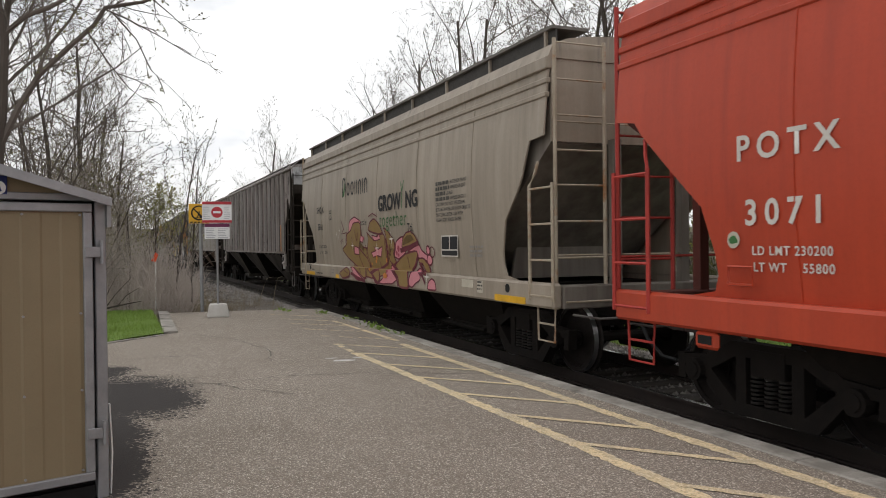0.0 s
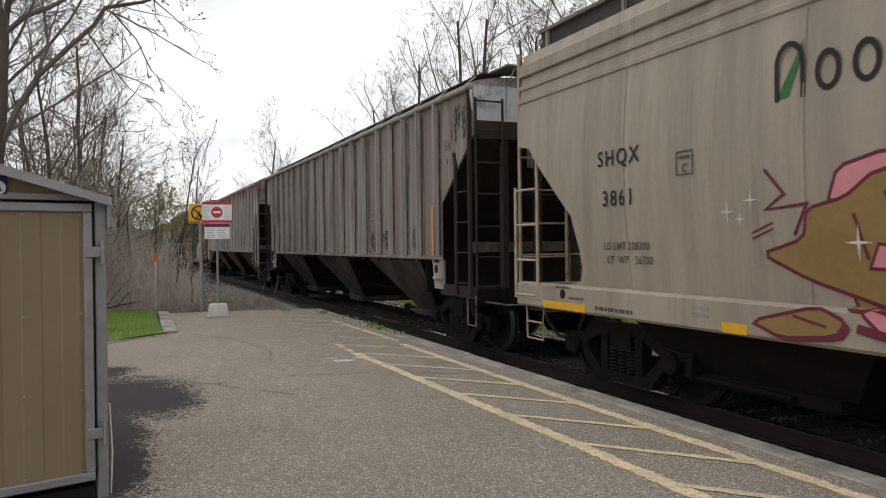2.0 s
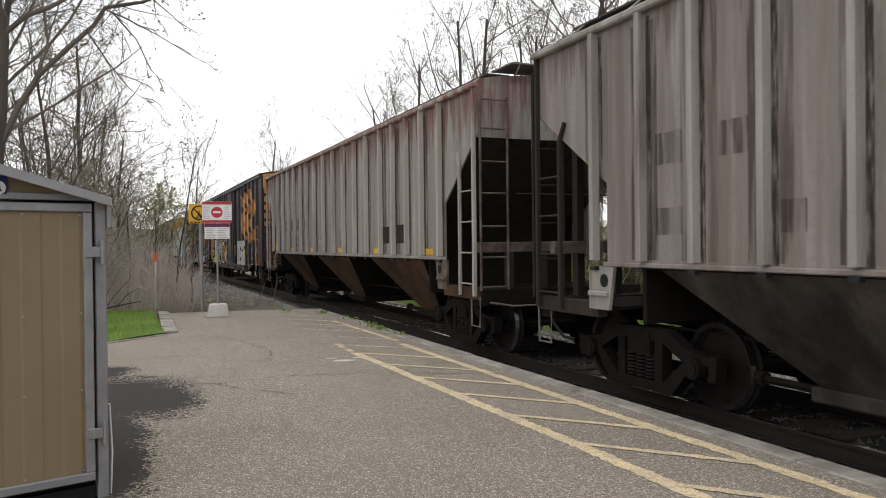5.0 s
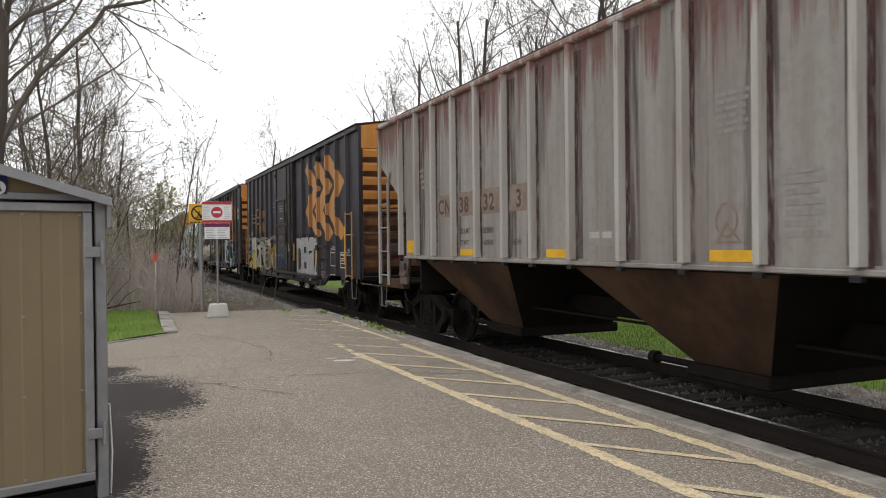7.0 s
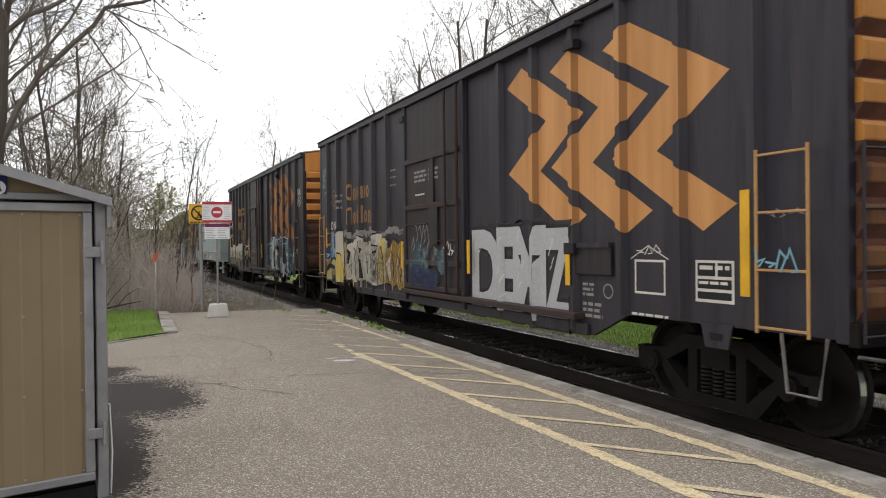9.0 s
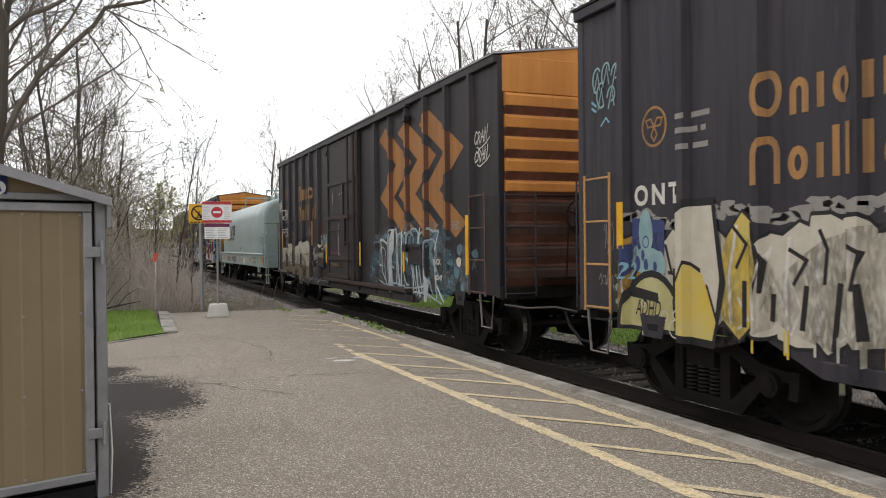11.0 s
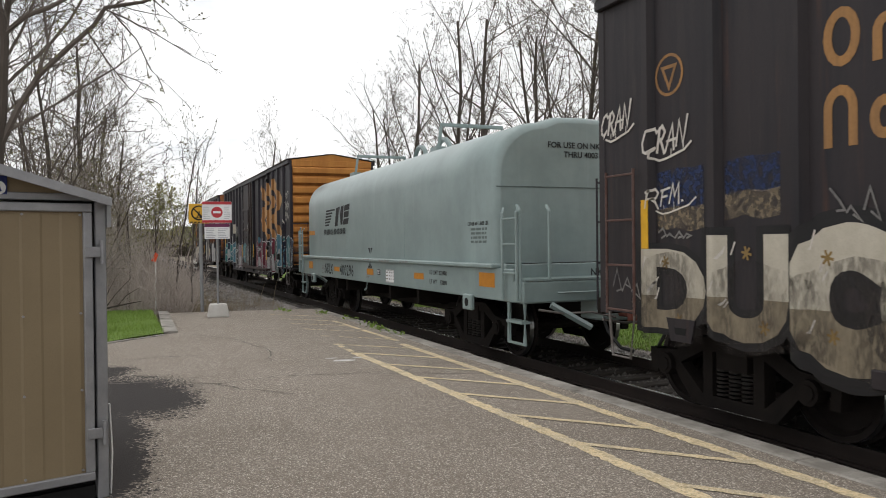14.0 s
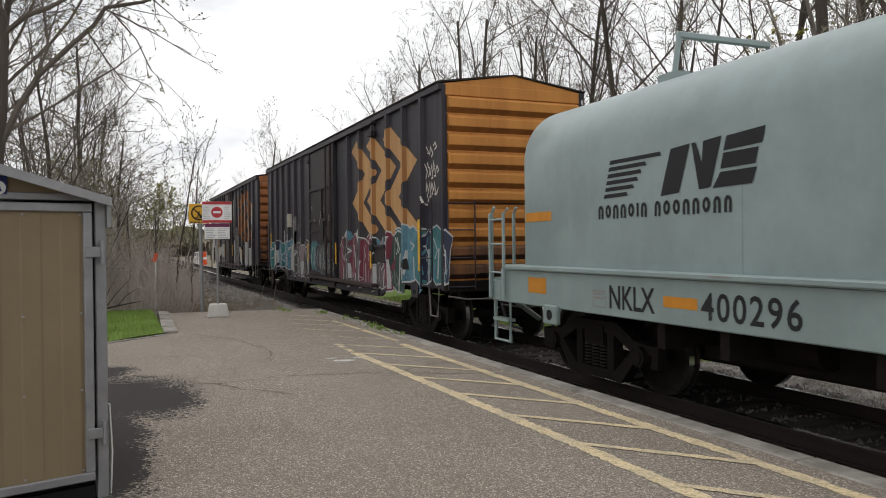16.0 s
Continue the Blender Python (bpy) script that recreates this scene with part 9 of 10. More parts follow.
M["faint_coil"] = mat("thin_dark_stencil_on_green_grey", (0.13, 0.165, 0.16), 0.6, col2=(0.09, 0.115, 0.11), scale=8, bump=0)
# seam grime, dark enough to paint in the shade beside the posts
M["seam_a"] = thin_spray("black_brown_seam_shade_grime", (0.050, 0.035, 0.028), 1.6, 0.36, 0.75, (2.0, 2.0, 0.25))
M["seam_b"] = thin_spray("maroon_seam_shade_grime", (0.080, 0.036, 0.032), 1.6, 0.36, 0.85, (2.0, 2.0, 0.30))
M["ladder_rusty"] = mat("rust_streaked_tan_ladder", (0.40, 0.345, 0.27), 0.6, col2=(0.30, 0.24, 0.17), scale=2.5, amount=0.8, fine=30, fine_amount=0.3, rust=(0.30, 0.115, 0.030), rust_at=0.53, bump=0.05)
M["reflector_orange"] = mat("orange_reflector_strip", (0.56, 0.225, 0.02), 0.45, bump=0)
M["soot_patch"] = thin_spray("soot_smear", (0.022, 0.019, 0.018), 2.2, 0.42, 0.85, (1.4, 1.4, 0.5))
M["ladder_worn"] = mat("worn_brown_ladder_steel", (0.085, 0.040, 0.032), 0.6, col2=(0.17, 0.12, 0.105), scale=5, fine=30, fine_amount=0.4)
M["thin_tan"] = thin_spray("thin_tan_paint", (0.24, 0.19, 0.13), 2.0, 0.34, 0.7)
M["spray_gold_deep"] = mat("deep_gold_spray", (0.13, 0.080, 0.026), 0.55, bump=0)
M["thin_white"] = thin_spray("thin_white_paint", (0.55, 0.53, 0.50), 5.0, 0.42, 0.9, (1, 1, 0.4))
M["soot_light"] = thin_spray("light_soot_film", (0.06, 0.05, 0.045), 2.2, 0.44, 0.42, (1.4, 1.4, 0.5))
M["orange_dark"] = mat("shaded_sooty_orange_slope_sheet", (0.12, 0.030, 0.022), 0.75, col2=(0.05, 0.02, 0.017), scale=2, stretch=ST)
M["orange_rail"] = mat("red_ladder_paint", (0.42, 0.045, 0.035), 0.6, col2=(0.26, 0.03, 0.025), scale=4)
M["spray_haze"] = mat("thin_blue_overspray", (0.085, 0.14, 0.17), 0.6, col2=(0.05, 0.07, 0.085), scale=6, fine=40, fine_amount=0.5, bump=0)
M["faint_dark"] = mat("worn_dark_stencil", (0.075, 0.068, 0.06), 0.7, col2=(0.12, 0.11, 0.095), scale=6, bump=0)
M["coil_seam"] = mat("seam_shadow_gap", (0.10, 0.13, 0.125), 0.6, bump=0)
M["coupler_red"] = mat("red_brown_coupler", (0.15, 0.042, 0.028), 0.7, col2=(0.07, 0.03, 0.022), scale=5)
dress_hoppers()
dress_boxcars()
coil_car()


# ---- trees, brush ----
M["undergrowth"] = mat("spring_undergrowth", (0.10, 0.115, 0.04), 0.9, col2=(0.15, 0.12, 0.075), scale=0.9, amount=0.9, bump=0)


class Sticks:
    """Collects tapered sticks as plain vertex and face lists."""

    def __init__(self):
        self.v, self.f = [], []

    def add(self, pts, r0, r1, n):
        base = len(self.v)
        m = len(pts)
        for i, p in enumerate(pts):
            d = (pts[min(i + 1, m - 1)] - pts[max(i - 1, 0)])
            a = d.orthogonal().normalized()
            b = d.cross(a).normalized()
            r = r0 + (r1 - r0) * i / (m - 1)
            for k in range(n):
                q = p + (a * math.cos(k * math.tau / n) + b * math.sin(k * math.tau / n)) * r
                self.v.append((q.x, q.y, q.z))
        for i in range(m - 1):
            for k in range(n):
                self.f.append((base + i * n + k, base + i * n + (k + 1) % n, base + (i + 1) * n + (k + 1) % n, base + (i + 1) * n + k))

    def leaf(self, p, d, s, rng):
        a = d.orthogonal().normalized()
        a.rotate(Euler((rng.uniform(0, 6), rng.uniform(0, 6), 0)))
        b = a.cross(Vector((rng.uniform(-1, 1), rng.uniform(-1, 1), rng.uniform(-1, 1)))).normalized()
        i = len(self.v)
        for q in (p, p + a * s * 0.6 + b * s * 0.35, p + a * s * 1.2, p + a * s * 0.6 - b * s * 0.35):
            self.v.append((q.x, q.y, q.z))
        self.f.append((i, i + 1, i + 2, i + 3))

    def mesh(self, name, material):
        me = bpy.data.meshes.new(name)
        me.from_pydata(self.v, [], self.f)
        me.materials.append(M[material])
        return me


def rand_dir(rng):
    while True:
        v = Vector((rng.uniform(-1, 1), rng.uniform(-1, 1), rng.uniform(-1, 1)))
        if 0.05 < v.length < 1:
            return v.normalized()


def grow(rng, wood, twigs, buds, p, d, length, r, level, cfg):
    """One branch and, from it, its own branches."""
    n = (7, 6, 5, 4, 3)[level]
    pts, dirs = [p.copy()], []
    for k in range(n):
        d = (d + rand_dir(rng) * cfg["wander"][level] + Vector((0, 0, cfg["lift"][level]))).normalized()
        p = p + d * (length / n)
        pts.append(p.copy())
        dirs.append(d.copy())
    tip = r * (0.35 if level < 3 else 0.6)
    (wood if level < 1 else twigs).add(pts, r, tip, (7, 5, 4, 3, 3)[level])
    if level == cfg["depth"]:
        if buds is not None:
            for q in pts[1:]:
                if rng.random() < cfg["buds"]:
                    buds.leaf(q, d, rng.uniform(0.5, 1.2) * cfg["bud"], rng)
        return
    lo, hi = cfg["kids"][level]
    kids = rng.randint(lo, hi)
    first = cfg["clear"] if level == 0 else 0.15
    for j in range(kids):
        u = first + (1 - first) * (j + rng.uniform(0.1, 0.9)) / kids
        i = min(n - 1, int(u * n))
        q = pts[i].lerp(pts[i + 1], u * n - i)
        side = dirs[i].cross(rand_dir(rng)).normalized()
        a = radians(rng.uniform(*cfg["angle"][level]))
        nd = (dirs[i] * math.cos(a) + side * math.sin(a)).normalized()
        nl = length * rng.uniform(*cfg["ratio"][level]) * (1.0 - 0.45 * u if level == 0 else 1.0 - 0.35 * u)
        grow(rng, wood, twigs, buds, q, nd, nl, max(cfg["thin"], r * (1 - 0.6 * u) * rng.uniform(0.36, 0.54)), level + 1, cfg)


CFG = dict(depth=4, wander=(0.10, 0.16, 0.20, 0.24, 0.28), lift=(0.05, 0.07, 0.05, 0.02, 0.0), kids=((9, 12), (6, 8), (5, 6), (3, 4)), clear=0.28,
           angle=((28, 60), (30, 60), (28, 60), (25, 60)), ratio=((0.42, 0.62), (0.38, 0.55), (0.35, 0.55), (0.4, 0.6)), thin=0.006, buds=0.25, bud=0.05)


def tree(name, label, seed, height, r, cfg, bud_m="bud", trunk_lean=0.0, twig_m="twig"):
    rng = random.Random(seed)
    th = thing(name, label, "tree", group="trees along the railway")
    wood, twigs, buds = Sticks(), Sticks(), Sticks()
    grow(rng, wood, twigs, buds, Vector((0, 0, 0)), Vector((trunk_lean, 0, 1)).normalized(), height, r, 0, cfg)
    for nm, st, m in (("trunk", wood, "bark"), ("crown", twigs, twig_m), ("foliage", buds, bud_m)):
        if st.v:
            ob = new(nm, st.mesh(nm, m))
            ob.parent = th
            if nm != "trunk":
                tagged(ob, kind="stuff")
    return th


def overhanging_tree():
    """A budding tree close behind the shed, its boughs reaching out over the platform."""
    rb = random.Random(47)
    th = thing("tree", "budding tree whose boughs hang over the shed", "tree", group="trees along the railway")
    wood, twigs, buds = Sticks(), Sticks(), Sticks()
    cfg = dict(CFG, lift=(0.05, 0.0, -0.03, -0.08, -0.06), buds=0.6, bud=0.034, thin=0.0035, kids=((9, 12), (5, 6), (3, 4), (2, 3)), wander=(0.1, 0.16, 0.18, 0.20, 0.24))
    V = Vector
    wood.add([V(p) for p in ((-0.25, 0.1, 0), (-0.14, 0.05, 1.4), (-0.06, 0, 2.4), (0.0, 0, 3.2), (0.03, 0, 3.9), (-0.08, 0, 4.6), (-0.05, 0.1, 6.0), (0.1, 0.1, 7.6))], 0.062, 0.025, 8)
    boughs = (([(-0.03, 0, 2.8), (0.14, 0, 3.2), (0.34, -0.02, 3.56), (0.62, -0.05, 3.86), (0.86, -0.08, 4.10), (0.98, -0.10, 4.30), (1.35, -0.10, 4.40), (1.75, -0.1, 4.62)], 0.040, 0.014),
              ([(0.02, 0, 3.95), (0.22, 0, 4.16), (0.46, 0.05, 4.30), (0.9, 0.1, 4.62), (1.5, 0.1, 5.2)], 0.032, 0.012),
              ([(0.98, -0.10, 4.28), (1.18, -0.12, 4.20), (1.50, -0.12, 4.05), (1.85, -0.1, 3.86)], 0.010, 0.004),
              ([(1.05, -0.10, 4.25), (1.28, -0.14, 3.98), (1.42, -0.16, 3.66), (1.62, -0.16, 3.48)], 0.009, 0.004),
              ([(0.80, -0.06, 4.04), (1.0, -0.1, 3.72), (1.2, -0.12, 3.46), (1.42, -0.12, 3.30)], 0.009, 0.004),
              ([(1.45, -0.1, 4.44), (1.65, -0.1, 4.28), (1.85, -0.12, 4.08)], 0.008, 0.003),
              ([(0.3, 0, 3.5), (0.42, 0.1, 3.9), (0.36, 0.2, 4.4), (0.5, 0.2, 5.0)], 0.018, 0.008),
              ([(-0.02, 0, 3.4), (-0.3, 0.1, 3.9), (-0.5, 0.1, 4.8)], 0.03, 0.012))
    for k, (pts, r0, r1) in enumerate(boughs):
        pts = [V(p) for p in pts]
        twigs.add(pts, r0, r1, 6)
        for a, b in zip(pts, pts[1:]):
            for _ in range(2 if k < 2 or k > 5 else 1):
                q = a.lerp(b, rb.random())
                d = ((b - a).normalized() + rand_dir(rb) * 0.75 + V((0.1, 0, -0.15))).normalized()
                grow(rb, wood, twigs, buds, q, d, rb.uniform(0.35, 0.95) if k < 2 else rb.uniform(0.2, 0.5), 0.007, 2 if k < 2 else 3, cfg)
        grow(rb, wood, twigs, buds, pts[-1], (pts[-1] - pts[-2]).normalized(), 0.35, r1, 3, cfg)
    for nm, st, m in (("trunk", wood, "bark"), ("crown", twigs, "twig"), ("foliage", buds, "bud")):
        ob = new(nm, st.mesh(nm, m))
        ob.parent = th
        if nm != "trunk":
            tagged(ob, kind="stuff")
    th.matrix_basis = pose(-1.06, 9.0, PLATFORM_Z - 0.1, 0, 0, 0)


def place_trees():
    rng = random.Random(21)
    bare = "bare grey-brown spring tree with fine twigs"
    kinds = [tree("tree", bare, 31, 11.0, 0.125, CFG), tree("tree", bare, 32, 12.0, 0.13, dict(CFG, angle=((18, 42), (25, 50), (28, 60), (25, 60)), buds=0.1)),
             tree("tree", bare + " and first buds", 33, 9.5, 0.115, dict(CFG, clear=0.15, buds=0.5, bud=0.06)),
             tree("tree", bare, 34, 12.5, 0.165, dict(CFG, clear=0.35))]
    spots = [(14.6, 12.4, 3, 1.15, 40), (16.0, 15.5, 1, 1.0, 10), (14.0, 19.0, 0, 1.05, 200), (17.5, 20.5, 2, 1.15, 90), (14.8, 23.0, 1, 0.95, 300), (15.6, 27.2, 0, 0.95, 150),
             (17.5, 30.5, 3, 0.9, 20), (14.6, 33.0, 1, 1.1, 75), (14.0, 41.5, 0, 0.88, 250), (13.6, 36.7, 1, 0.98, 60), (14.5, 47, 2, 0.75, 10), (17.2, 43.5, 2, 0.85, 130), (15.4, 34.5, 0, 0.9, 15), (13.8, 40.2, 2, 0.95, 200), (15.0, 30.2, 3, 0.95, 118), (21, 17, 3, 1.1, 310), (22, 25, 0, 1.1, 15), (13.6, 15.8, 2, 0.75, 33),
             (21, 33, 1, 1.0, 190), (13.4, 9.5, 1, 1.0, 222), (17, 9.5, 0, 1.2, 100), (15.0, 6.0, 3, 1.0, 61), (15.2, 82, 2, 1.35, 10), (18, 90, 1, 1.0, 80), (14.5, 96, 0, 0.8, 140),
             (19.0, 12.5, 2, 1.0, 70), (17.3, 13.2, 2, 0.8, 170), (20.5, 15.0, 0, 1.1, 25), (16.2, 10.6, 2, 0.7, 280), (23.0, 19.5, 2, 1.0, 5), (24.0, 14.0, 1, 1.1, 115),
             # on the near side, behind the shed
             (-2.9, 17.5, 0, 1.0, 120), (-1.6, 20.5, 2, 0.68, 260), (-3.4, 21.5, 1, 1.05, 44), (-0.9, 24.5, 0, 0.70, 310), (0.1, 30.0, 2, 0.62, 20),
             (-4.0, 29, 3, 0.9, 99), (-5.0, 15.0, 1, 1.1, 200), (-1.0, 36, 0, 0.7, 35), (-4, 40, 2, 0.8, 280)]
    for x, y, k, s, a in spots:
        t = copy_thing(kinds[k], pose(x, y, land(x, y) - 0.05, 0, 0, a))
        t.scale = (s, s, s)
    for k, (x, y) in enumerate(((26, 40), (30, 22), (25, 52), (28, 12))):
        kinds[k].matrix_basis = pose(x, y, land(x, y) - 0.05, 0, 0, 70 * k)
    # far woods that close the view along the line
    far = []
    for k in range(34):
        far.append((rng.uniform(-34, 1.5), rng.uniform(62, 150)))
    for k in range(30):
        far.append((rng.uniform(14, 60), rng.uniform(75, 170)))
    for k in range(26):
        far.append((rng.uniform(26, 70), rng.uniform(8, 70)))
    for x, y in far:
        t = copy_thing(kinds[rng.choice((0, 2, 3))], pose(x, y, land(x, y) - 0.3, 0, 0, rng.uniform(0, 360)))
        s = rng.uniform(0.55, 0.95)
        t.scale = (s * 1.2, s * 1.2, s)
        tagged(t, "distant bare spring tree")
    # the wood that closes the valley
    xs, verts, faces = steps(-220, 240, 230), [], []
    for j, (yy, k) in enumerate(((172, 0.0), (166, 0.55), (169, 1.0), (185, 0.9))):
        for x in xs:
            h = 6.5 + 2.2 * noise.noise(Vector((x * 0.06, j, 1))) + 1.6 * noise.noise(Vector((x * 0.35, j * 2, 2))) + 0.9 * noise.noise(Vector((x * 1.3, j, 5)))
            verts.append((x, yy + 3 * noise.noise(Vector((x * 0.2, j, 7))), -1.0 + k * h))
    n = len(xs)
    for j in range(3):
        faces += [(j * n + i, j * n + i + 1, (j + 1) * n + i + 1, (j + 1) * n + i) for i in range(n - 1)]
    me = bpy.data.meshes.new("far_woods")
    me.from_pydata(verts, [], faces)
    me.materials.append(M["woods"])
    tagged(new("far_woods", me), "distant brown and green spring woods", "woods", kind="stuff")
    overhanging_tree()
    # many-stemmed shrubs on the near bank and along the far fence
    shrub_cfg = dict(CFG, clear=0.04, kids=((9, 11), (5, 7), (4, 5), (2, 3)), angle=((15, 45), (20, 50), (25, 55), (25, 60)), ratio=((0.6, 0.9), (0.4, 0.6), (0.4, 0.55), (0.4, 0.6)), thin=0.004, buds=0.3, bud=0.05)
    shrubs = [tree("shrub", "tall bare many-stemmed shrub with grey twigs", 81, 3.4, 0.05, shrub_cfg, twig_m="shrub_twig"), tree("shrub", "tall many-stemmed shrub with first green leaves", 82, 3.2, 0.05, dict(shrub_cfg, buds=0.8, bud=0.07), "leaf", twig_m="shrub_twig")]
    shrubs.append(tree("shrub", "tall dense thicket shrub of dark bare stems", 83, 3.6, 0.036, dict(shrub_cfg, kids=((7, 9), (5, 6), (4, 5), (2, 3)), angle=((12, 40), (25, 60), (30, 65), (30, 70)), thin=0.005, buds=0.05), twig_m="twig"))
    for t in shrubs:
        tagged(t, category="shrub", group="shrubs on the banks")
    spots = [(rng.uniform(-2.6, 1.0), rng.uniform(21.5, 33), 0, rng.uniform(0.7, 1.15)) for _ in range(9)] + [(-0.4, 22.0, 0, 1.0), (0.3, 23.5, 0, 0.9), (0.9, 29.0, 1, 0.95), (2.0, 38.0, 1, 1.1), (1.4, 43.0, 1, 1.2), (0.2, 47.0, 0, 1.4)]
    spots += [(-2.0, 21.9, 2, 1.75), (-0.95, 22.4, 2, 1.35), (-1.6, 26.0, 2, 1.7)]
    spots += [(rng.uniform(12.2, 17.0), 3.0 + 2.1 * k + rng.uniform(-0.8, 0.8), k % 2, rng.uniform(0.8, 1.25)) for k in range(30)]
    spots += [(rng.uniform(13.0, 19.0), rng.uniform(8.5, 15.0), k % 2, rng.uniform(1.1, 1.6)) for k in range(12)]
    for k, (x, y, kind, sc) in enumerate(spots):
        t = copy_thing(shrubs[kind], pose(x, y, land(x, y) - 0.05, 0, 0, rng.uniform(0, 360)))
        t.scale = (sc, sc, sc)
    shrubs[0].matrix_basis = pose(-1.2, 25.5, land(-1.2, 25.5), 0, 0, 40)
    shrubs[1].matrix_basis = pose(13.5, 18.0, land(13.5, 18.0), 0, 0, 40)
    shrubs[2].matrix_basis = pose(-3.8, 26.0, land(-3.8, 26.0), 0, 0, 40)
    # slender saplings with young leaves by the line
    for x, y, h, seed, m in ((1.62, 24.0, 4.95, 61, "bud"), (2.05, 24.5, 4.5, 67, "bud"), (1.0, 27.0, 3.2, 62, "bud"), (3.4, 41.0, 4.6, 64, "leaf"), (2.9, 36.0, 3.6, 65, "leaf")):
        s = tree("sapling", "slender sapling with young yellow-green leaves", seed, h, 0.035, dict(CFG, depth=3, clear=0.2, kids=((9, 11), (4, 5), (2, 3), (2, 3)), angle=((15, 34), (20, 45), (20, 50), (25, 60)), buds=0.6, bud=0.055, thin=0.006), m)
        s.matrix_basis = pose(x, y, land(x, y), 0, 0, seed * 37)
        tagged(s, group="saplings by the line")


place_trees()


def brush():
    """Tangled dry shrubs and dead grass on the near bank."""
    rng = random.Random(71)
    st = Sticks()
    for _ in range(3600):
        y = 21.0 + abs(rng.gauss(0, 9))
        x = rng.uniform(-6, min(3.6, 1.7 + (y - 21) * 0.12))
        h = rng.uniform(0.7, 2.3) * (1.0 if x < 1.6 else 0.55)
        p = Vector((x, y, land(x, y)))
        d = Vector((rng.gauss(0, 0.22), rng.gauss(0, 0.22), 1)).normalized()
        pts = [p]
        for k in range(4):
            d = (d + rand_dir(rng) * 0.22).normalized()
            pts.append(pts[-1] + d * h / 4)
        st.add(pts, rng.uniform(0.006, 0.014), 0.003, 3)
        for _ in range(4):
            i = rng.randint(1, 3)
            q = pts[i]
            e = (d + rand_dir(rng) * 0.8).normalized()
            st.add([q, q + e * h * 0.2, q + (e + rand_dir(rng) * 0.4).normalized() * h * 0.42], 0.006, 0.0025, 3)
    for _ in range(2600):      # hedges and thickets farther down the line
        y = rng.uniform(48, 140)
        x = rng.uniform(-0.45 * y, 1.2) if rng.random() < 0.6 else rng.uniform(13, 13 + 0.5 * y)
        h = rng.uniform(2.0, 5.5)
        p = Vector((x, y, land(x, y)))
        d = Vector((rng.gauss(0, 0.25), rng.gauss(0, 0.25), 1)).normalized()
        q = p + d * h * 0.5
        st.add([p, q, q + (d + rand_dir(rng) * 0.3) * h * 0.5], 0.035, 0.012, 3)
        for _ in range(4):
            e = (d + rand_dir(rng) * 0.8).normalized()
            st.add([q, q + e * h * 0.2, q + (e + rand_dir(rng) * 0.4).normalized() * h * 0.45], 0.022, 0.008, 3)
    tagged(new("brush", st.mesh("brush", "brush")), "tangled dry brown brush on the bank", "shrubs", kind="stuff")
    st = Sticks()
    for _ in range(2600):      # undergrowth beyond the track
        y = rng.uniform(0, 60)
        x = rng.uniform(12.6, 20)
        h = rng.uniform(0.8, 2.6)
        p = Vector((x, y, land(x, y)))
        d = Vector((rng.gauss(0, 0.3), rng.gauss(0, 0.3), 1)).normalized()
        q = p + d * h * 0.5
        st.add([p, q, q + (d + rand_dir(rng) * 0.3) * h * 0.5], 0.012, 0.004, 3)
        for _ in range(5):
            e = (d + rand_dir(rng) * 0.8).normalized()
            st.add([q, q + e * h * 0.2, q + (e + rand_dir(rng) * 0.4).normalized() * h * 0.45], 0.008, 0.003, 3)
            st.leaf(q + e * h * rng.uniform(0.1, 0.4), e, rng.uniform(0.05, 0.13), rng)
            st.leaf(q + e * h * rng.uniform(-0.2, 0.2), e, rng.uniform(0.05, 0.13), rng)
    tagged(new("undergrowth", st.mesh("undergrowth", "undergrowth")), "tangled brown-green undergrowth under the trees", "shrubs", kind="stuff")
    st = Sticks()
    for _ in range(9000):
        if rng.random() < 0.6:
            y = 20.4 + abs(rng.gauss(0, 6))
            x = rng.uniform(-1, 4.6)
        else:
            y = rng.uniform(4, 50)
            x = TRACK_X + 3.3 + abs(rng.gauss(0, 0.5))
        h = rng.uniform(0.08, 0.4) * (1 if x < 5 else 0.4)
        p = Vector((x, y, max(land(x, y), bed(x, y) if abs(x - TRACK_X) < 3.6 else -9)))
        d = Vector((rng.gauss(0, 0.4), rng.gauss(0, 0.4), 1)).normalized()
        st.add([p, p + d * h * 0.6, p + (d + rand_dir(rng) * 0.4) * h], 0.004, 0.001, 3)
    tagged(new("dead_grass", st.mesh("dead_grass", "drygrass")), "dry dead grass beside the track", "grass", kind="stuff")
    st = Sticks()
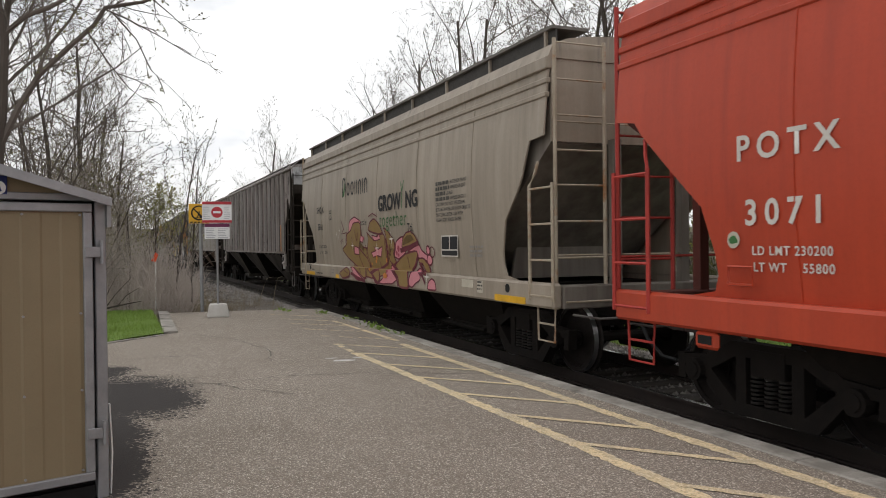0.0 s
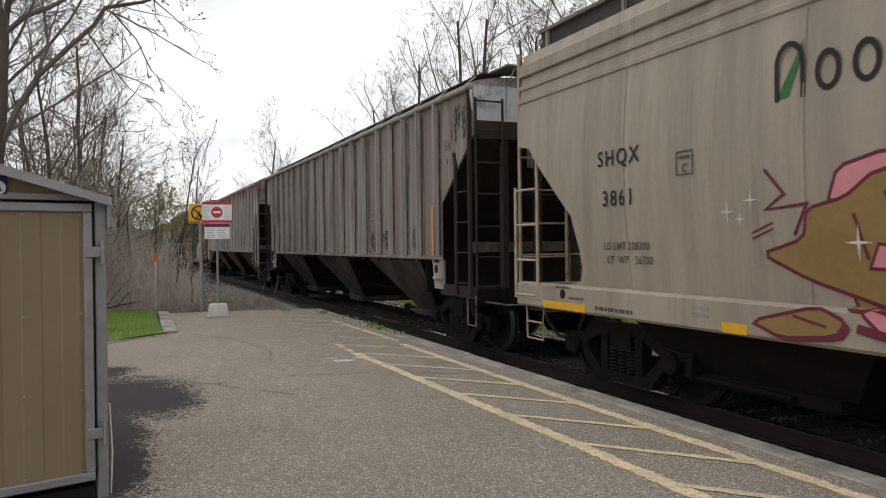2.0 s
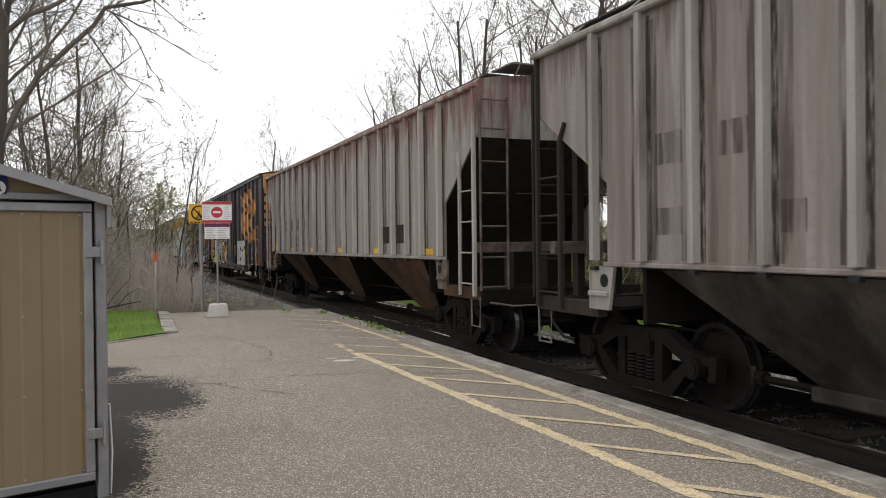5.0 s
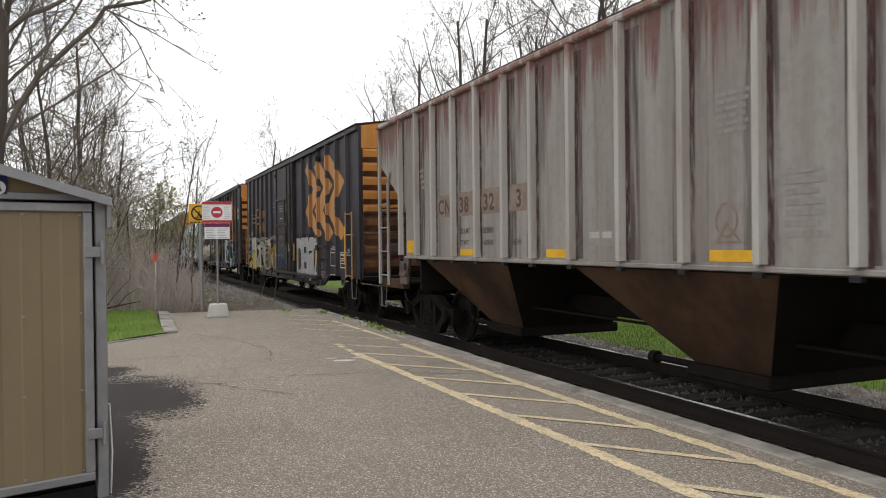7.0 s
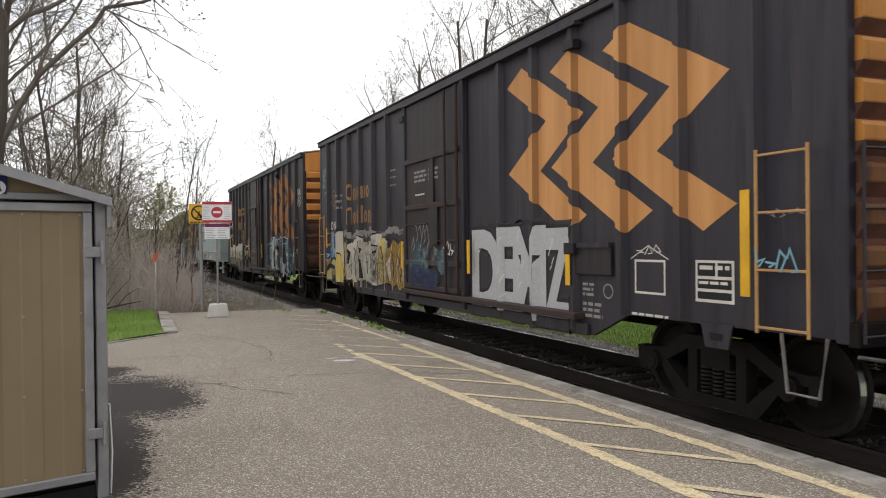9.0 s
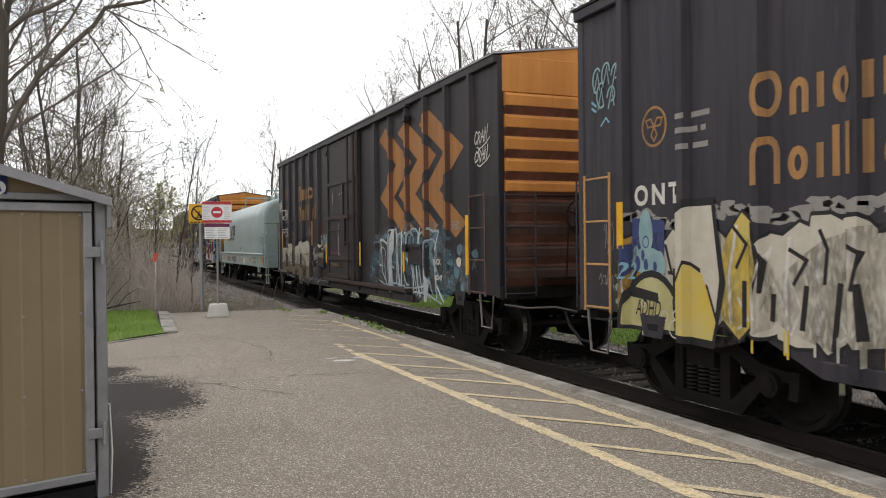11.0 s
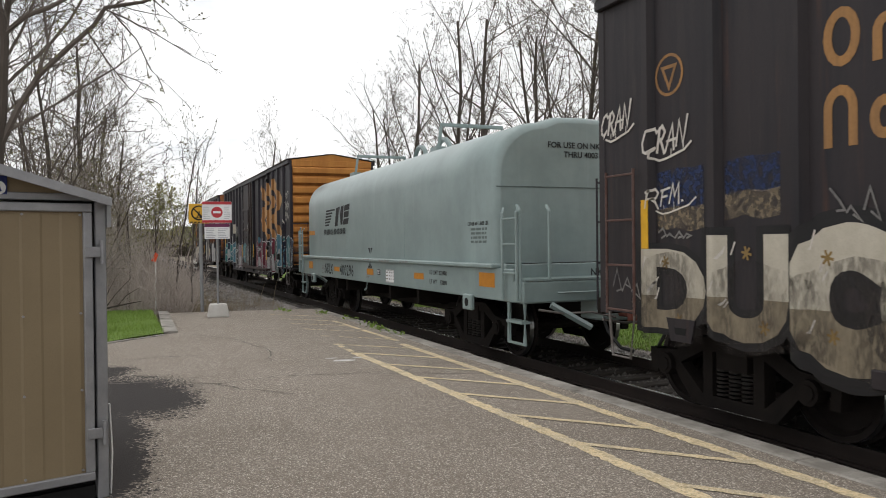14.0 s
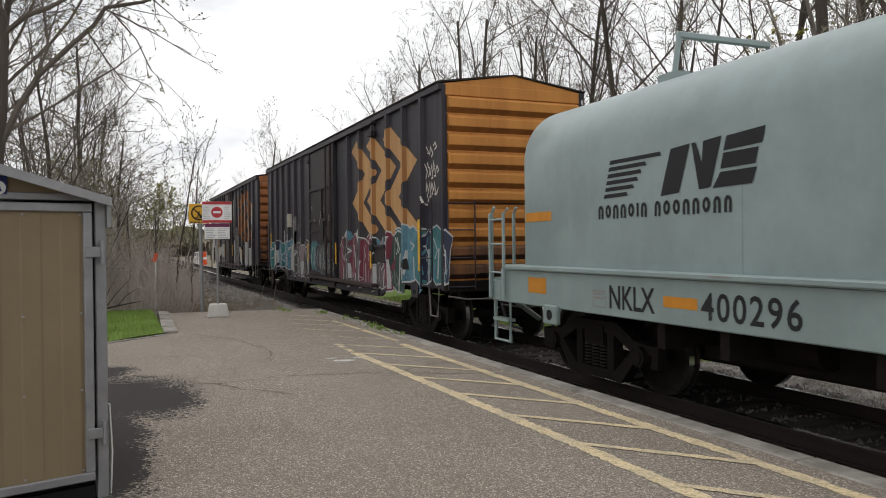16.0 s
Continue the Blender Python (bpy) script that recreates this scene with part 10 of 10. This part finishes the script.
    for cx, cy, n in ((4.75, 13.6, 50), (4.72, 14.6, 70), (4.85, 15.3, 40), (4.8, 16.9, 40), (4.6, 18.6, 60), (3.9, 19.7, 60)):
        for _ in range(n):
            p = Vector((cx + rng.gauss(0, 0.05), cy + rng.gauss(0, 0.3), PLATFORM_Z - 0.02))
            d = Vector((rng.gauss(0, 0.5), rng.gauss(0, 0.5), 1)).normalized()
            st.leaf(p + d * 0.03, d, rng.uniform(0.03, 0.08), rng)
    tagged(new("weeds", st.mesh("weeds", "blade")), "small green weeds in the joint along the platform edge", "weeds", kind="stuff")
    # a broken bough that lies at the lawn's edge
    th = thing("fallen_branch", "dark fallen branch lying in the dry brush", "branch")
    th.location = (-0.3, 20.9, PLATFORM_Z + 0.04)
    part("limb", T([(-0.4, 0.1, 0.0), (0.1, 0, 0.12), (0.5, -0.05, 0.2), (0.85, -0.1, 0.26)], [0.03, 0.026, 0.018, 0.008], 6), "bark", th)
    for p in ([(0.0, 0, 0.10), (0.25, 0.05, 0.45), (0.62, 0.1, 0.85)], [(-0.1, 0, 0.06), (0.1, 0.05, 0.55), (0.3, 0.1, 0.95)], [(0.3, 0, 0.16), (0.5, -0.1, 0.42), (0.8, -0.1, 0.60)]):
        part("twig", T(p, [0.016, 0.010, 0.004], 5), "bark", th)
    # two long pale stalks that arch out of the ballast
    for x, y, lean in ((3.9, 23.5, 0.5), (4.4, 24.0, 0.35)):
        th = thing("grass_stalk", "long pale arching dead grass stalk", "grass")
        th.location = (x, y, land(x, y))
        bm = bmesh.new()
        tube(bm, [(0, 0, 0), (0.05, 0, 0.4), (0.16 * lean * 2, 0, 0.75), (0.5 * lean, 0, 0.98), (0.9 * lean, 0, 1.02)], [0.012, 0.010, 0.008, 0.006, 0.004], 4)
        part("stalk", bm, "drygrass", th)


brush()


# ---- movement ----
def motions():
    times = [k * 0.5 for k in range(33)]
    for car, front in CARS:
        walk(car, [(t, pose(TRACK_X, front - run(t), 0)) for t in times])
    fast = [k / 15 for k in range(241)]
    for ws, y, r in WHEELSETS:
        walk(ws, [(t, pose(0, y, r) @ Matrix.Rotation(run(t) / r, 4, "X")) for t in fast])


motions()
